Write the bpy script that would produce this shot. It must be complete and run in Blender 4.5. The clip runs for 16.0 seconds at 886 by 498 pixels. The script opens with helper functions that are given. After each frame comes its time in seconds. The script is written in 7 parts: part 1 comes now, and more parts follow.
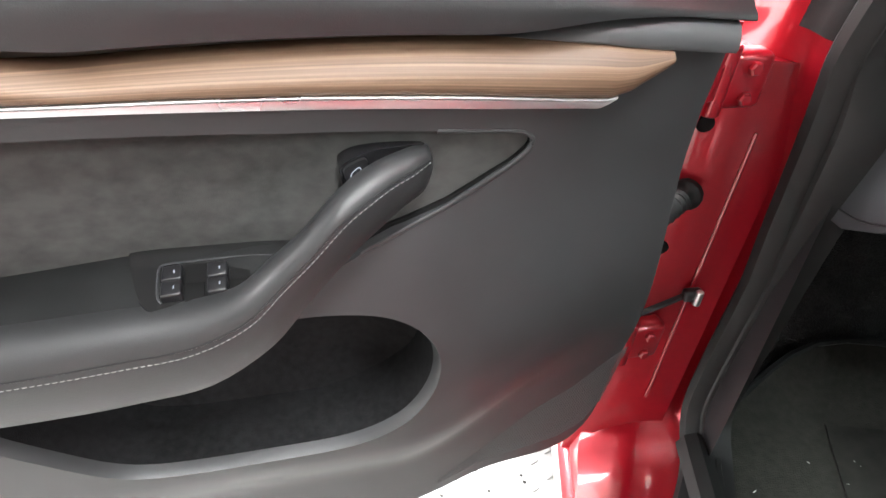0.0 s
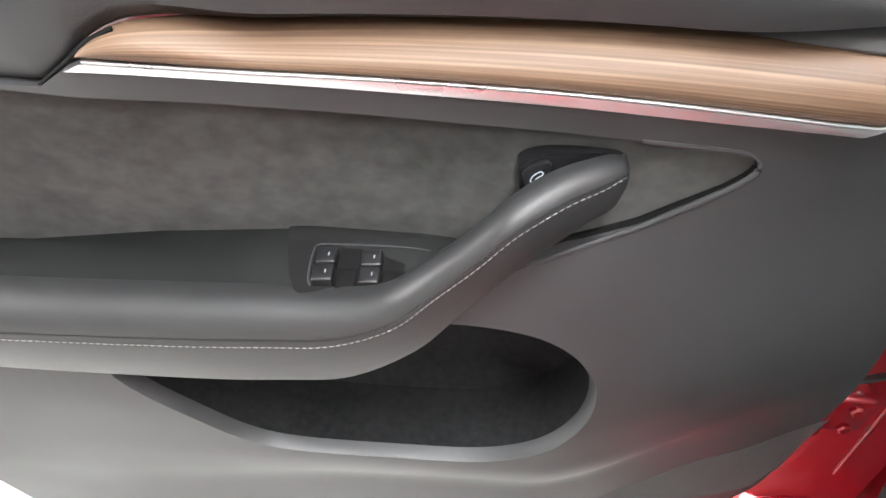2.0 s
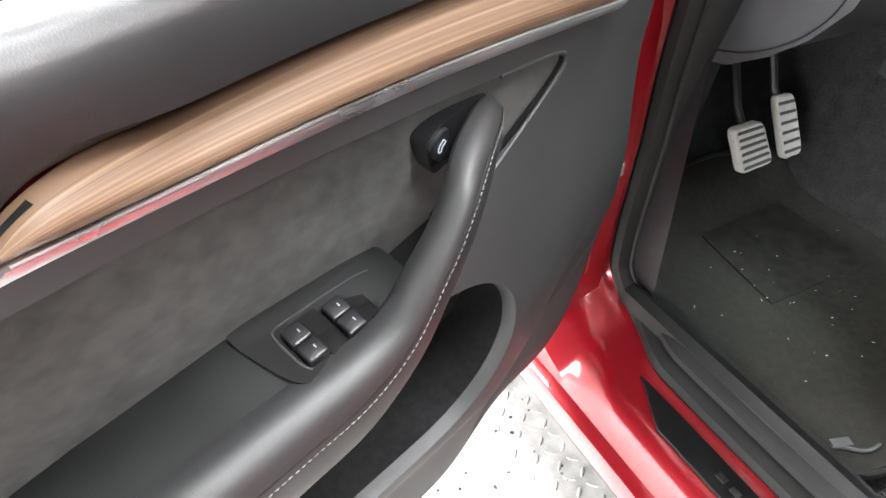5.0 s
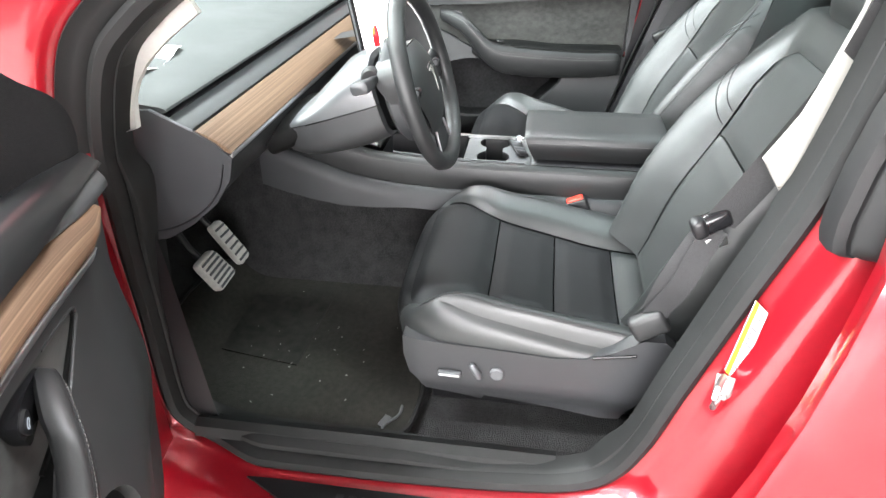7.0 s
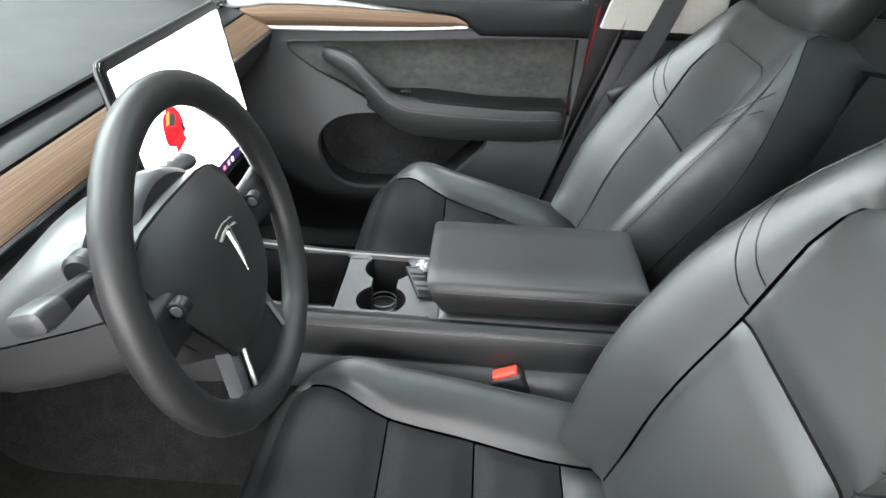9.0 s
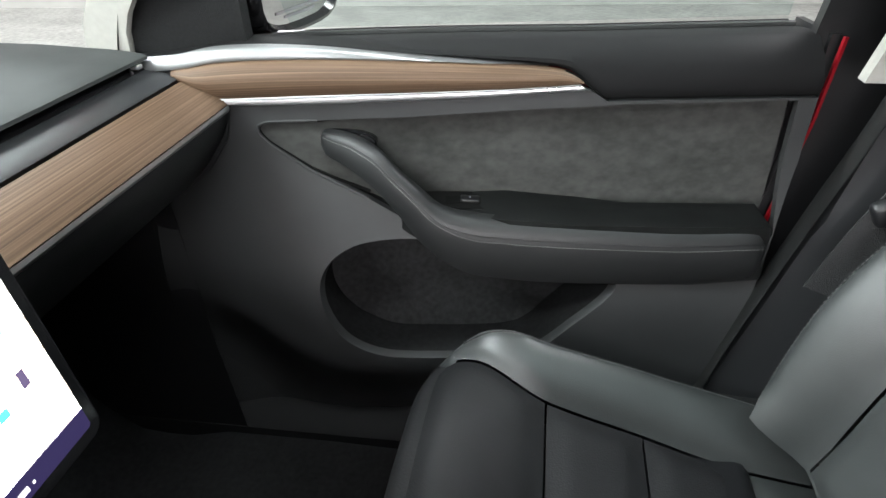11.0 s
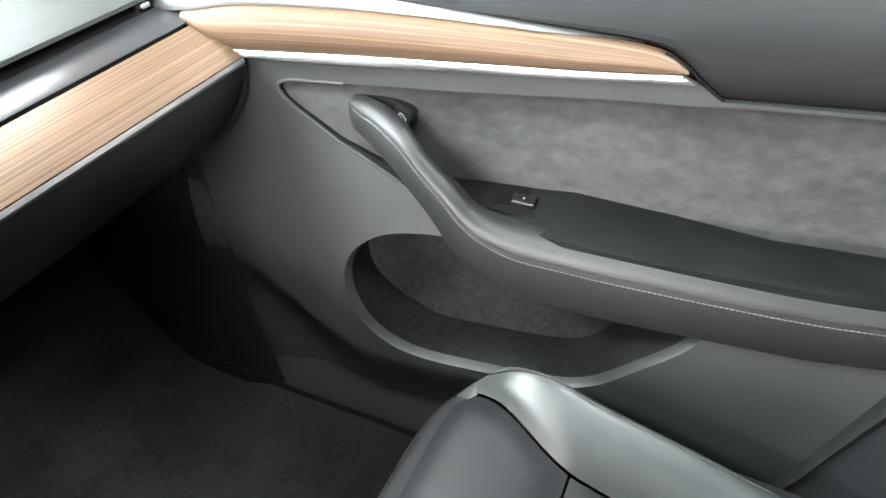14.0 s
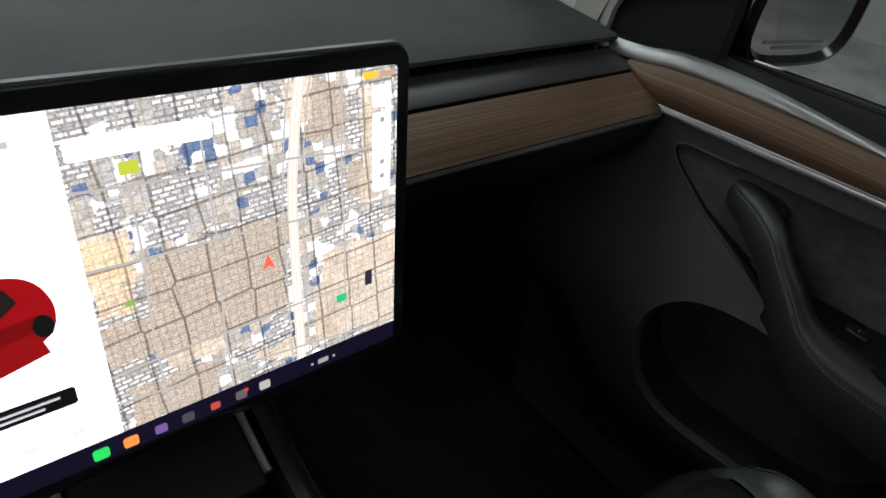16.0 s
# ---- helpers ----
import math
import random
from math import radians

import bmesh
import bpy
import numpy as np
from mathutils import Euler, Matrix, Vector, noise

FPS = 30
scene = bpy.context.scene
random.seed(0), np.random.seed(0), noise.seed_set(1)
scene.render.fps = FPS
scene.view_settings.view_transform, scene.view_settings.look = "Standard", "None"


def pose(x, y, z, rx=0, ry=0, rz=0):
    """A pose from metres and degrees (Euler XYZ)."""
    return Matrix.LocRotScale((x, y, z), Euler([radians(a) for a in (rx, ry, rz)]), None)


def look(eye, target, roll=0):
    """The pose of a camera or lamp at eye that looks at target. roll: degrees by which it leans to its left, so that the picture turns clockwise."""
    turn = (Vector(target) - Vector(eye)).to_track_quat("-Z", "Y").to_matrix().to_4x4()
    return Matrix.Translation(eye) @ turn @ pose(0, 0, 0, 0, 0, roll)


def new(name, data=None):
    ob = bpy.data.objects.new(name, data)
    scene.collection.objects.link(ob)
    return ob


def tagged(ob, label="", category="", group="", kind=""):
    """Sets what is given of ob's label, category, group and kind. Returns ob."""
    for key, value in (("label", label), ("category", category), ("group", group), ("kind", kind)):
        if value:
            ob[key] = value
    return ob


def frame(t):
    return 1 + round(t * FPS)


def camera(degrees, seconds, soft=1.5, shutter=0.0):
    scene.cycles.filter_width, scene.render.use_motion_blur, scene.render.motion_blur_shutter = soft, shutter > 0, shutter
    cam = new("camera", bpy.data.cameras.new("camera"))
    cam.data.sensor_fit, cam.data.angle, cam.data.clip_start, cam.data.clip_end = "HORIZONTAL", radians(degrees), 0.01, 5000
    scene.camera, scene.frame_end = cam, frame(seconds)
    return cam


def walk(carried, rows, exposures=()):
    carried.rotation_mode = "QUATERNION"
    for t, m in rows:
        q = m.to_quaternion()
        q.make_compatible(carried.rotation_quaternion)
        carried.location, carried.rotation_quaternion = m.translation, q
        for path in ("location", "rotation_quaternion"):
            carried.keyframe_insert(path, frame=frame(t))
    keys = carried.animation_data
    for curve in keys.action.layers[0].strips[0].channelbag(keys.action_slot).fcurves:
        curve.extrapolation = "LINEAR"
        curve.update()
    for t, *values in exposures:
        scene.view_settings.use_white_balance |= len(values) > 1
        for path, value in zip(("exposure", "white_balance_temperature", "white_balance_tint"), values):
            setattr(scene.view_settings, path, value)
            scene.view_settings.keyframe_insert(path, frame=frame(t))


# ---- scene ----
cam = camera(68.5, 16.0, soft=1.5, shutter=0.0)

PATH = [
    (0, (-1.066, -0.646, 1.204), (-1.072, 0.94, -0.014), 6.1),
    (0.5, (-1.05, -0.598, 1.207), (-1.353, 0.894, -0.09), 3.9),
    (1, (-1.064, -0.585, 1.199), (-1.512, 0.85, -0.121), 3.4),
    (1.5, (-1.076, -0.584, 1.193), (-1.531, 0.852, -0.122), 3.6),
    (2, (-1.083, -0.579, 1.184), (-1.558, 0.856, -0.125), 4.0),
    (2.5, (-1.103, -0.564, 1.156), (-1.593, 0.863, -0.156), 3.5),
    (3, (-1.17, -0.52, 1.13), (-1.522, 0.923, -0.209), 4.1),
    (3.2, (-1.211, -0.478, 1.142), (-1.404, 0.824, -0.364), 4.7),
    (5.3, (-1.368, -0.594, 1.2), (-0.413, 0.63, -0.062), -1.5),
    (5.5, (-1.395, -0.614, 1.226), (-0.29, 0.486, -0.027), -3.3),
    (6, (-1.493, -0.635, 1.281), (-0.032, 0.08, 0.117), -3.4),
    (6.5, (-1.528, -0.633, 1.326), (0.076, -0.169, 0.225), -2.4),
    (7, (-1.51, -0.655, 1.374), (0.181, -0.379, 0.343), -0.9),
    (7.5, (-1.454, -0.686, 1.404), (0.268, -0.519, 0.4), -0.3),
    (8, (-1.309, -0.723, 1.413), (0.4, -0.549, 0.388), 0.1),
    (8.5, (-1.123, -0.751, 1.4), (0.58, -0.562, 0.367), 1.7),
    (9, (-0.861, -0.673, 1.359), (0.841, -0.599, 0.313), 2.2),
    (9.5, (-0.646, -0.613, 1.323), (1.027, -0.573, 0.229), 0.6),
    (10, (-0.46, -0.591, 1.271), (1.255, -0.436, 0.255), -3.0),
    (10.2, (-0.392, -0.588, 1.253), (1.336, -0.361, 0.271), -3.8),
    (12.3, (0.166, -0.613, 1.258), (1.684, -0.211, 0.019), 0.1),
    (12.5, (0.161, -0.601, 1.272), (1.622, -0.156, -0.019), -0.0),
    (13, (0.192, -0.664, 1.258), (1.546, -0.214, -0.143), -2.4),
    (13.5, (0.179, -0.681, 1.26), (1.551, -0.106, -0.078), -3.7),
    (14, (0.149, -0.686, 1.268), (1.509, 0.033, -0.009), -4.8),
    (14.5, (0.113, -0.683, 1.289), (1.409, 0.202, 0.049), -4.4),
    (15, (0.026, -0.642, 1.257), (1.375, 0.357, 0.171), 1.2),
    (15.5, (-0.018, -0.604, 1.276), (1.217, 0.488, 0.143), 5.0),
    (16, (-0.072, -0.576, 1.284), (1.094, 0.565, 0.127), 11.0),
]
walk(
    cam,
    [(t, look(eye, target, roll)) for t, eye, target, roll in PATH],
    exposures=[
        (0.0, 0.52), (0.6, 0.52), (1.5, 0.66), (2.5, 0.6), (3.2, 0.52), (5.5, 0.62), (6.5, 0.25), (7.0, 0.2), (7.5, -0.04), (8.5, -0.25), (9.5, -0.75), (10.2, -1.1), (12.3, 0.02), (13.0, 0.2), (13.6, 0.7), (14.5, 0.5),
        (15.0, -0.5), (15.5, -1.8), (16.0, -3.4),
    ],
)

# ---- light: a closed hall under ceiling panels ----
world = bpy.data.worlds.new("world")
scene.world = world
world.use_nodes = True
world.node_tree.nodes["Background"].inputs[0].default_value = (0.95, 0.98, 1.0, 1)
world.node_tree.nodes["Background"].inputs[1].default_value = 0.01
GROUND = -0.05
HALL = (-7.0, 7.0, -7.0, 7.5, 4.2)  # x0, x1, y0, y1, ceiling height
PANELS = [(-0.5, -1.3), (1.9, -2.6), (0.4, 1.9), (-1.7, 1.9), (2.6, 1.9), (-1.7, 4.5), (0.4, 4.5), (2.6, 4.5), (0.4, -3.8), (2.6, -3.8), (-4.2, 1.9), (-4.2, 4.5), (-1.7, 6.3), (0.4, 6.3), (2.6, 6.3)]
PANEL_POWER = 270.0
WIDE = (-3.4, 3.6, 0.7, 3.4)  # y0, y1, z0, z1 of an unseen west window, added for side light
lamp = bpy.data.lights.new("added_side_light", "AREA")
lamp.shape, lamp.size, lamp.size_y = "RECTANGLE", WIDE[3] - WIDE[2], WIDE[1] - WIDE[0]
lamp.energy, lamp.color = 1250.0, (1.0, 0.968, 0.99)
ob = new("added_side_light", lamp)
ob.matrix_world = pose(HALL[0] - 0.02, (WIDE[0] + WIDE[1]) / 2, (WIDE[2] + WIDE[3]) / 2, 0, -90, 0)
for px, py in PANELS:
    lamp = bpy.data.lights.new("panel_lamp", "AREA")
    lamp.shape, lamp.size, lamp.size_y = "RECTANGLE", 0.58, 1.75
    lamp.energy, lamp.color = PANEL_POWER * (1.35 if py > 0 else 0.74), (0.97, 0.985, 1.0)
    ob = new("panel_lamp", lamp)
    ob.matrix_world = pose(px, py, HALL[4] - 0.075, 0, 0, 0)
FILL_LIGHT = (0.012, -0.60, 1.415)  # unseen overhead console lamps, added as cabin fill while a door is open
lamp = bpy.data.lights.new("cabin_fill_lamp", "AREA")
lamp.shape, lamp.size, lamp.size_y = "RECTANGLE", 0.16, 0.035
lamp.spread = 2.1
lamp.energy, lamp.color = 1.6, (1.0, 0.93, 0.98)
ob = new("cabin_fill_lamp", lamp)
ob.matrix_world = pose(FILL_LIGHT[0], FILL_LIGHT[1], FILL_LIGHT[2] - 0.012, -8, 0, 0)

# ---- tools ----
from mathutils.geometry import delaunay_2d_cdt


def lerp(table, x):
    """Straight interpolation in a table of (x, value)."""
    if x <= table[0][0]:
        return table[0][1]
    for (a, va), (b, vb) in zip(table, table[1:]):
        if x <= b:
            return va + (vb - va) * (x - a) / (b - a)
    return table[-1][1]


def smooth(a, b, x):
    k = min(1.0, max(0.0, (x - a) / (b - a)))
    return k * k * (3 - 2 * k)


def spline(points, per=6, closed=False):
    """A Catmull-Rom curve through points of any dimension."""
    pts = [Vector(p) for p in points]
    n, out = len(pts), []
    for i in range(n if closed else n - 1):
        if closed:
            p0, p1, p2, p3 = pts[i - 1], pts[i], pts[(i + 1) % n], pts[(i + 2) % n]
        else:
            p0, p1, p2, p3 = pts[max(i - 1, 0)], pts[i], pts[i + 1], pts[min(i + 2, n - 1)]
        for k in range(per):
            u = k / per
            out.append(0.5 * (2 * p1 + (p2 - p0) * u + (2 * p0 - 5 * p1 + 4 * p2 - p3) * u * u + (3 * p1 - p0 - 3 * p2 + p3) * u ** 3))
    if not closed:
        out.append(pts[-1].copy())
    return out


def even(points, step):
    """A polyline cut anew into steps of even length."""
    out, left = [points[0].copy()], step
    for a, b in zip(points, points[1:]):
        d = (b - a).length
        at = left
        while at <= d and d > 0:
            out.append(a.lerp(b, at / d))
            at += step
        left = at - d
    return out


def inside(p, poly):
    hit, n = False, len(poly)
    for i in range(n):
        a, b = poly[i], poly[i - 1]
        if (a[1] > p[1]) != (b[1] > p[1]) and p[0] < (b[0] - a[0]) * (p[1] - a[1]) / (b[1] - a[1]) + a[0]:
            hit = not hit
    return hit


def sheet(outline, fn, step=0.02, holes=(), back=None):
    """A fine triangle sheet inside a 2D outline, lifted by fn(u, v). back: a vector for the rim's thickness."""
    loops = [[Vector(p[:2]) for p in outline]] + [[Vector(p[:2]) for p in h] for h in holes]
    verts, edges = [], []
    for loop in loops:
        cut = []
        for a, b in zip(loop, loop[1:] + loop[:1]):
            k = max(1, int((b - a).length / step))
            cut += [a.lerp(b, i / k) for i in range(k)]
        base = len(verts)
        verts += cut
        edges += [(base + i, base + (i + 1) % len(cut)) for i in range(len(cut))]
    rim = len(verts)
    us, vs = [p[0] for p in loops[0]], [p[1] for p in loops[0]]
    nu, nv = max(1, int((max(us) - min(us)) / step)), max(1, int((max(vs) - min(vs)) / step))
    bound = [v.copy() for v in verts]
    for i in range(nu + 1):
        for j in range(nv + 1):
            p = Vector((min(us) + (i + 0.5 * (j % 2)) * (max(us) - min(us)) / nu, min(vs) + j * (max(vs) - min(vs)) / nv))
            if inside(p, loops[0]) and not any(inside(p, h) for h in loops[1:]):
                if min((p - q).length_squared for q in bound) > (0.45 * step) ** 2:
                    verts.append(p)
    co, _, faces, _, _, _ = delaunay_2d_cdt(verts, edges, [], 0, 1e-6)
    bm = bmesh.new()
    made = [bm.verts.new(fn(p[0], p[1])) for p in co]
    for f in faces:
        c = sum((co[i] for i in f), Vector((0, 0))) / len(f)
        if inside(c, loops[0]) and not any(inside(c, h) for h in loops[1:]):
            bm.faces.new([made[i] for i in f])
    for v in [v for v in bm.verts if not v.link_faces]:
        bm.verts.remove(v)
    if back is not None:
        off = Vector(back)
        for e in [e for e in bm.edges if e.is_boundary]:
            a, b = e.verts
            c, d = bm.verts.new(a.co + off), bm.verts.new(b.co + off)
            bm.faces.new((b, a, c, d))
        bmesh.ops.remove_doubles(bm, verts=bm.verts, dist=1e-6)
    bmesh.ops.recalc_face_normals(bm, faces=bm.faces)
    return bm


def loft(sections, closed=True, caps=True):
    """A skin over sections of equally many points."""
    bm = bmesh.new()
    rows = [[bm.verts.new(p) for p in s] for s in sections]
    n = len(rows[0])
    for r, q in zip(rows, rows[1:]):
        for i in range(n if closed else n - 1):
            bm.faces.new((r[i], r[(i + 1) % n], q[(i + 1) % n], q[i]))
    if caps and closed:
        bm.faces.new(rows[0][::-1])
        bm.faces.new(rows[-1])
    bmesh.ops.recalc_face_normals(bm, faces=bm.faces)
    return bm


def tube(points, radius, sides=8, closed=False, flat=1.0, up=(0, 0, 1)):
    """A tube along a path; flat squeezes it along its second axis."""
    pts = [Vector(p) for p in points]
    n, secs = len(pts), []
    for i, p in enumerate(pts):
        d = (pts[(i + 1) % n] - pts[i - 1]) if closed else (pts[min(i + 1, n - 1)] - pts[max(i - 1, 0)])
        d.normalize()
        a = d.cross(Vector(up))
        if a.length < 1e-4:
            a = d.cross(Vector((1, 0, 0.01)))
        a.normalize()
        b = a.cross(d)
        r = radius[i] if isinstance(radius, (list, tuple)) else radius
        secs.append([p + r * (math.cos(k) * a + flat * math.sin(k) * b) for k in [2 * math.pi * j / sides for j in range(sides)]])
    if closed:
        secs.append(secs[0])
        bm = loft(secs, caps=False)
        bmesh.ops.remove_doubles(bm, verts=bm.verts, dist=1e-6)
        return bm
    return loft(secs)


def rbox(size, bevel=0.004, m=None, segments=3):
    """A box with rounded edges, at the pose m."""
    bm = bmesh.new()
    bmesh.ops.create_cube(bm, size=1.0)
    for v in bm.verts:
        v.co = Vector([c * s for c, s in zip(v.co, size)])
    if bevel > 0:
        bmesh.ops.bevel(bm, geom=bm.edges[:], offset=min(bevel, min(size) * 0.49), segments=segments, affect="EDGES", profile=0.5)
    if m is not None:
        bm.transform(m)
    return bm


def disc(radius, depth, m=None, bevel=0.001, sides=24):
    """A short round button or rod along its own z."""
    prof = [(radius - bevel, -depth / 2), (radius, -depth / 2 + bevel), (radius, depth / 2 - bevel), (radius - bevel, depth / 2)]
    bm = loft([[Vector((r * math.cos(2 * math.pi * k / sides), r * math.sin(2 * math.pi * k / sides), z)) for k in range(sides)] for r, z in prof])
    if m is not None:
        bm.transform(m)
    return bm


def join(*bms):
    """One bmesh out of several."""
    out = bmesh.new()
    for b in bms:
        me = bpy.data.meshes.new("tmp")
        b.to_mesh(me)
        b.free()
        out.from_mesh(me)
        bpy.data.meshes.remove(me)
    return out


def stitches(path, length=0.0042, gap=0.0022, wide=0.0011, high=0.0008, up=(0, 0, 1)):
    """Short raised thread ends along a path, in one mesh."""
    bm = bmesh.new()
    pts = even([Vector(p) for p in path], length + gap)
    for a, b in zip(pts, pts[1:]):
        d = b - a
        if d.length < 1e-6:
            continue
        d.normalize()
        side = d.cross(Vector(up)).normalized() * wide / 2
        top = side.cross(d).normalized() * high
        c = a + d * length
        lo = [bm.verts.new(q) for q in (a - side - top, a + side - top, c + side - top, c - side - top)]
        hi = [bm.verts.new(q) for q in (a - side * 0.5 + top + d * 0.0006, a + side * 0.5 + top + d * 0.0006, c + side * 0.5 + top - d * 0.0006, c - side * 0.5 + top - d * 0.0006)]
        bm.faces.new(hi)
        for i in range(4):
            bm.faces.new((lo[i], lo[(i + 1) % 4], hi[(i + 1) % 4], hi[i]))
    bmesh.ops.recalc_face_normals(bm, faces=bm.faces)
    return bm


def part(name, bm, material, parent=None, label="", sharp=40):
    """Links a bmesh as one mesh object, under a thing or a part whose frame it shares."""
    me = bpy.data.meshes.new(name)
    for f in bm.faces:
        f.smooth = True
    bm.to_mesh(me)
    bm.free()
    if sharp:
        me.set_sharp_from_angle(angle=radians(sharp))
    me.materials.append(material)
    ob = new(name, me)
    if parent is not None:
        ob.parent = parent
    if label:
        tagged(ob, label)
    return ob


def thing(name, label, category, m=None, group=""):
    """An empty at a thing's base that carries its parts."""
    ob = new(name)
    ob.empty_display_size = 0.05
    if m is not None:
        ob.matrix_world = m
    return tagged(ob, label, category, group)


def structure(name, bm, material, label, category):
    return tagged(part(name, bm, material), label, category, kind="structure")


# ---- materials ----
def material(name, color, rough=0.5, metal=0.0, vary=0.15, grain=60.0, bump=0.0, bump_scale=400.0, coat=0.0, coat_rough=0.05,
             stretch=(1, 1, 1), spec=0.5, rough_vary=0.08, second=None, sheen=0.0, dist=0.001):
    m = bpy.data.materials.new(name)
    m.use_nodes = True
    nt = m.node_tree
    nodes, link = nt.nodes, nt.links.new
    b = nodes["Principled BSDF"]
    tc, mp = nodes.new("ShaderNodeTexCoord"), nodes.new("ShaderNodeMapping")
    mp.inputs["Scale"].default_value = stretch
    link(tc.outputs["Object"], mp.inputs["Vector"])
    big, small = nodes.new("ShaderNodeTexNoise"), nodes.new("ShaderNodeTexNoise")
    big.inputs["Scale"].default_value, big.inputs["Detail"].default_value = grain * 0.12, 4
    small.inputs["Scale"].default_value, small.inputs["Detail"].default_value = grain, 6
    mix = nodes.new("ShaderNodeMix")
    mix.data_type, mix.blend_type = "FLOAT", "MIX"
    mix.inputs[0].default_value = 0.5
    for n, i in ((big, 2), (small, 3)):
        link(mp.outputs[0], n.inputs["Vector"])
        link(n.outputs["Fac"], mix.inputs[i])
    ramp = nodes.new("ShaderNodeValToRGB")
    lo = second or tuple(c * (1 - vary) for c in color)
    hi = tuple(min(1, c * (1 + vary)) for c in color)
    ramp.color_ramp.elements[0].position, ramp.color_ramp.elements[0].color = 0.36, (*lo, 1)
    ramp.color_ramp.elements[1].position, ramp.color_ramp.elements[1].color = 0.64, (*hi, 1)
    link(mix.outputs[0], ramp.inputs[0])
    link(ramp.outputs[0], b.inputs["Base Color"])
    rr = nodes.new("ShaderNodeMapRange")
    rr.inputs[1].default_value, rr.inputs[2].default_value = 0.3, 0.7
    rr.inputs[3].default_value, rr.inputs[4].default_value = max(0.02, rough - rough_vary), min(1, rough + rough_vary)
    link(big.outputs["Fac"], rr.inputs[0])
    link(rr.outputs[0], b.inputs["Roughness"])
    b.inputs["Metallic"].default_value = metal
    b.inputs["Specular IOR Level"].default_value = spec
    b.inputs["Coat Weight"].default_value, b.inputs["Coat Roughness"].default_value = coat, coat_rough
    if sheen:
        b.inputs["Sheen Weight"].default_value = sheen
    if bump:
        fine = nodes.new("ShaderNodeTexVoronoi")
        fine.inputs["Scale"].default_value = bump_scale
        link(tc.outputs["Object"], fine.inputs["Vector"])
        bp = nodes.new("ShaderNodeBump")
        bp.inputs["Strength"].default_value, bp.inputs["Distance"].default_value = bump, dist
        link(fine.outputs["Distance"], bp.inputs["Height"])
        link(bp.outputs[0], b.inputs["Normal"])
    return m


def wood_material(name, axis, across=460.0, tone=1.0, along="Object"):
    """Open-pore wood with its grain along one axis of the object, or along its first UV axis."""
    m = bpy.data.materials.new(name)
    m.use_nodes = True
    nt = m.node_tree
    nodes, link = nt.nodes, nt.links.new
    b = nodes["Principled BSDF"]
    tc, mp = nodes.new("ShaderNodeTexCoord"), nodes.new("ShaderNodeMapping")
    s = [460.0, 460.0, 460.0]
    s[1] = across
    s[axis] = 2.2
    mp.inputs["Scale"].default_value = s
    link(tc.outputs[along], mp.inputs["Vector"])
    fine, wide = nodes.new("ShaderNodeTexNoise"), nodes.new("ShaderNodeTexNoise")
    fine.inputs["Scale"].default_value, fine.inputs["Detail"].default_value, fine.inputs["Distortion"].default_value = 1.0, 5, 0.4
    wide.inputs["Scale"].default_value, wide.inputs["Detail"].default_value = 0.16, 4
    for n in (fine, wide):
        link(mp.outputs[0], n.inputs["Vector"])
    mix = nodes.new("ShaderNodeMix")
    mix.data_type = "FLOAT"
    mix.inputs[0].default_value = 0.28
    link(fine.outputs["Fac"], mix.inputs[2])
    link(wide.outputs["Fac"], mix.inputs[3])
    ramp = nodes.new("ShaderNodeValToRGB")
    e = ramp.color_ramp.elements
    e[0].position, e[0].color = 0.34, (0.058, 0.034, 0.021, 1)
    e[1].position, e[1].color = 0.66, (0.175, 0.115, 0.075, 1)
    mid = e.new(0.5)
    mid.color = (0.110, 0.068, 0.043, 1)
    for stop in e:
        stop.color = (*[c * tone for c in stop.color[:3]], 1)
    link(mix.outputs[0], ramp.inputs[0])
    link(ramp.outputs[0], b.inputs["Base Color"])
    b.inputs["Roughness"].default_value = 0.50
    b.inputs["Specular IOR Level"].default_value = 0.25
    bp = nodes.new("ShaderNodeBump")
    bp.inputs["Strength"].default_value, bp.inputs["Distance"].default_value = 0.25, 0.0005
    link(fine.outputs["Fac"], bp.inputs["Height"])
    link(bp.outputs[0], b.inputs["Normal"])
    return m


def glow(name, color, strength):
    m = bpy.data.materials.new(name)
    m.use_nodes = True
    b = m.node_tree.nodes["Principled BSDF"]
    b.inputs["Base Color"].default_value = (0.02, 0.02, 0.02, 1)
    b.inputs["Emission Color"].default_value = (*color, 1)
    b.inputs["Emission Strength"].default_value = strength
    b.inputs["Roughness"].default_value = 0.2
    return m


def glass(name, color, gloss=0.06):
    """Thin tinted glass: what it lets through takes its tint, and it shines a little."""
    m = bpy.data.materials.new(name)
    m.use_nodes = True
    nt = m.node_tree
    nt.nodes.remove(nt.nodes["Principled BSDF"])
    tr, gl, mx = nt.nodes.new("ShaderNodeBsdfTransparent"), nt.nodes.new("ShaderNodeBsdfGlossy"), nt.nodes.new("ShaderNodeMixShader")
    tr.inputs[0].default_value = (*color, 1)
    gl.inputs["Roughness"].default_value = 0.02
    mx.inputs[0].default_value = gloss
    nt.links.new(tr.outputs[0], mx.inputs[1])
    nt.links.new(gl.outputs[0], mx.inputs[2])
    nt.links.new(mx.outputs[0], nt.nodes["Material Output"].inputs[0])
    return m


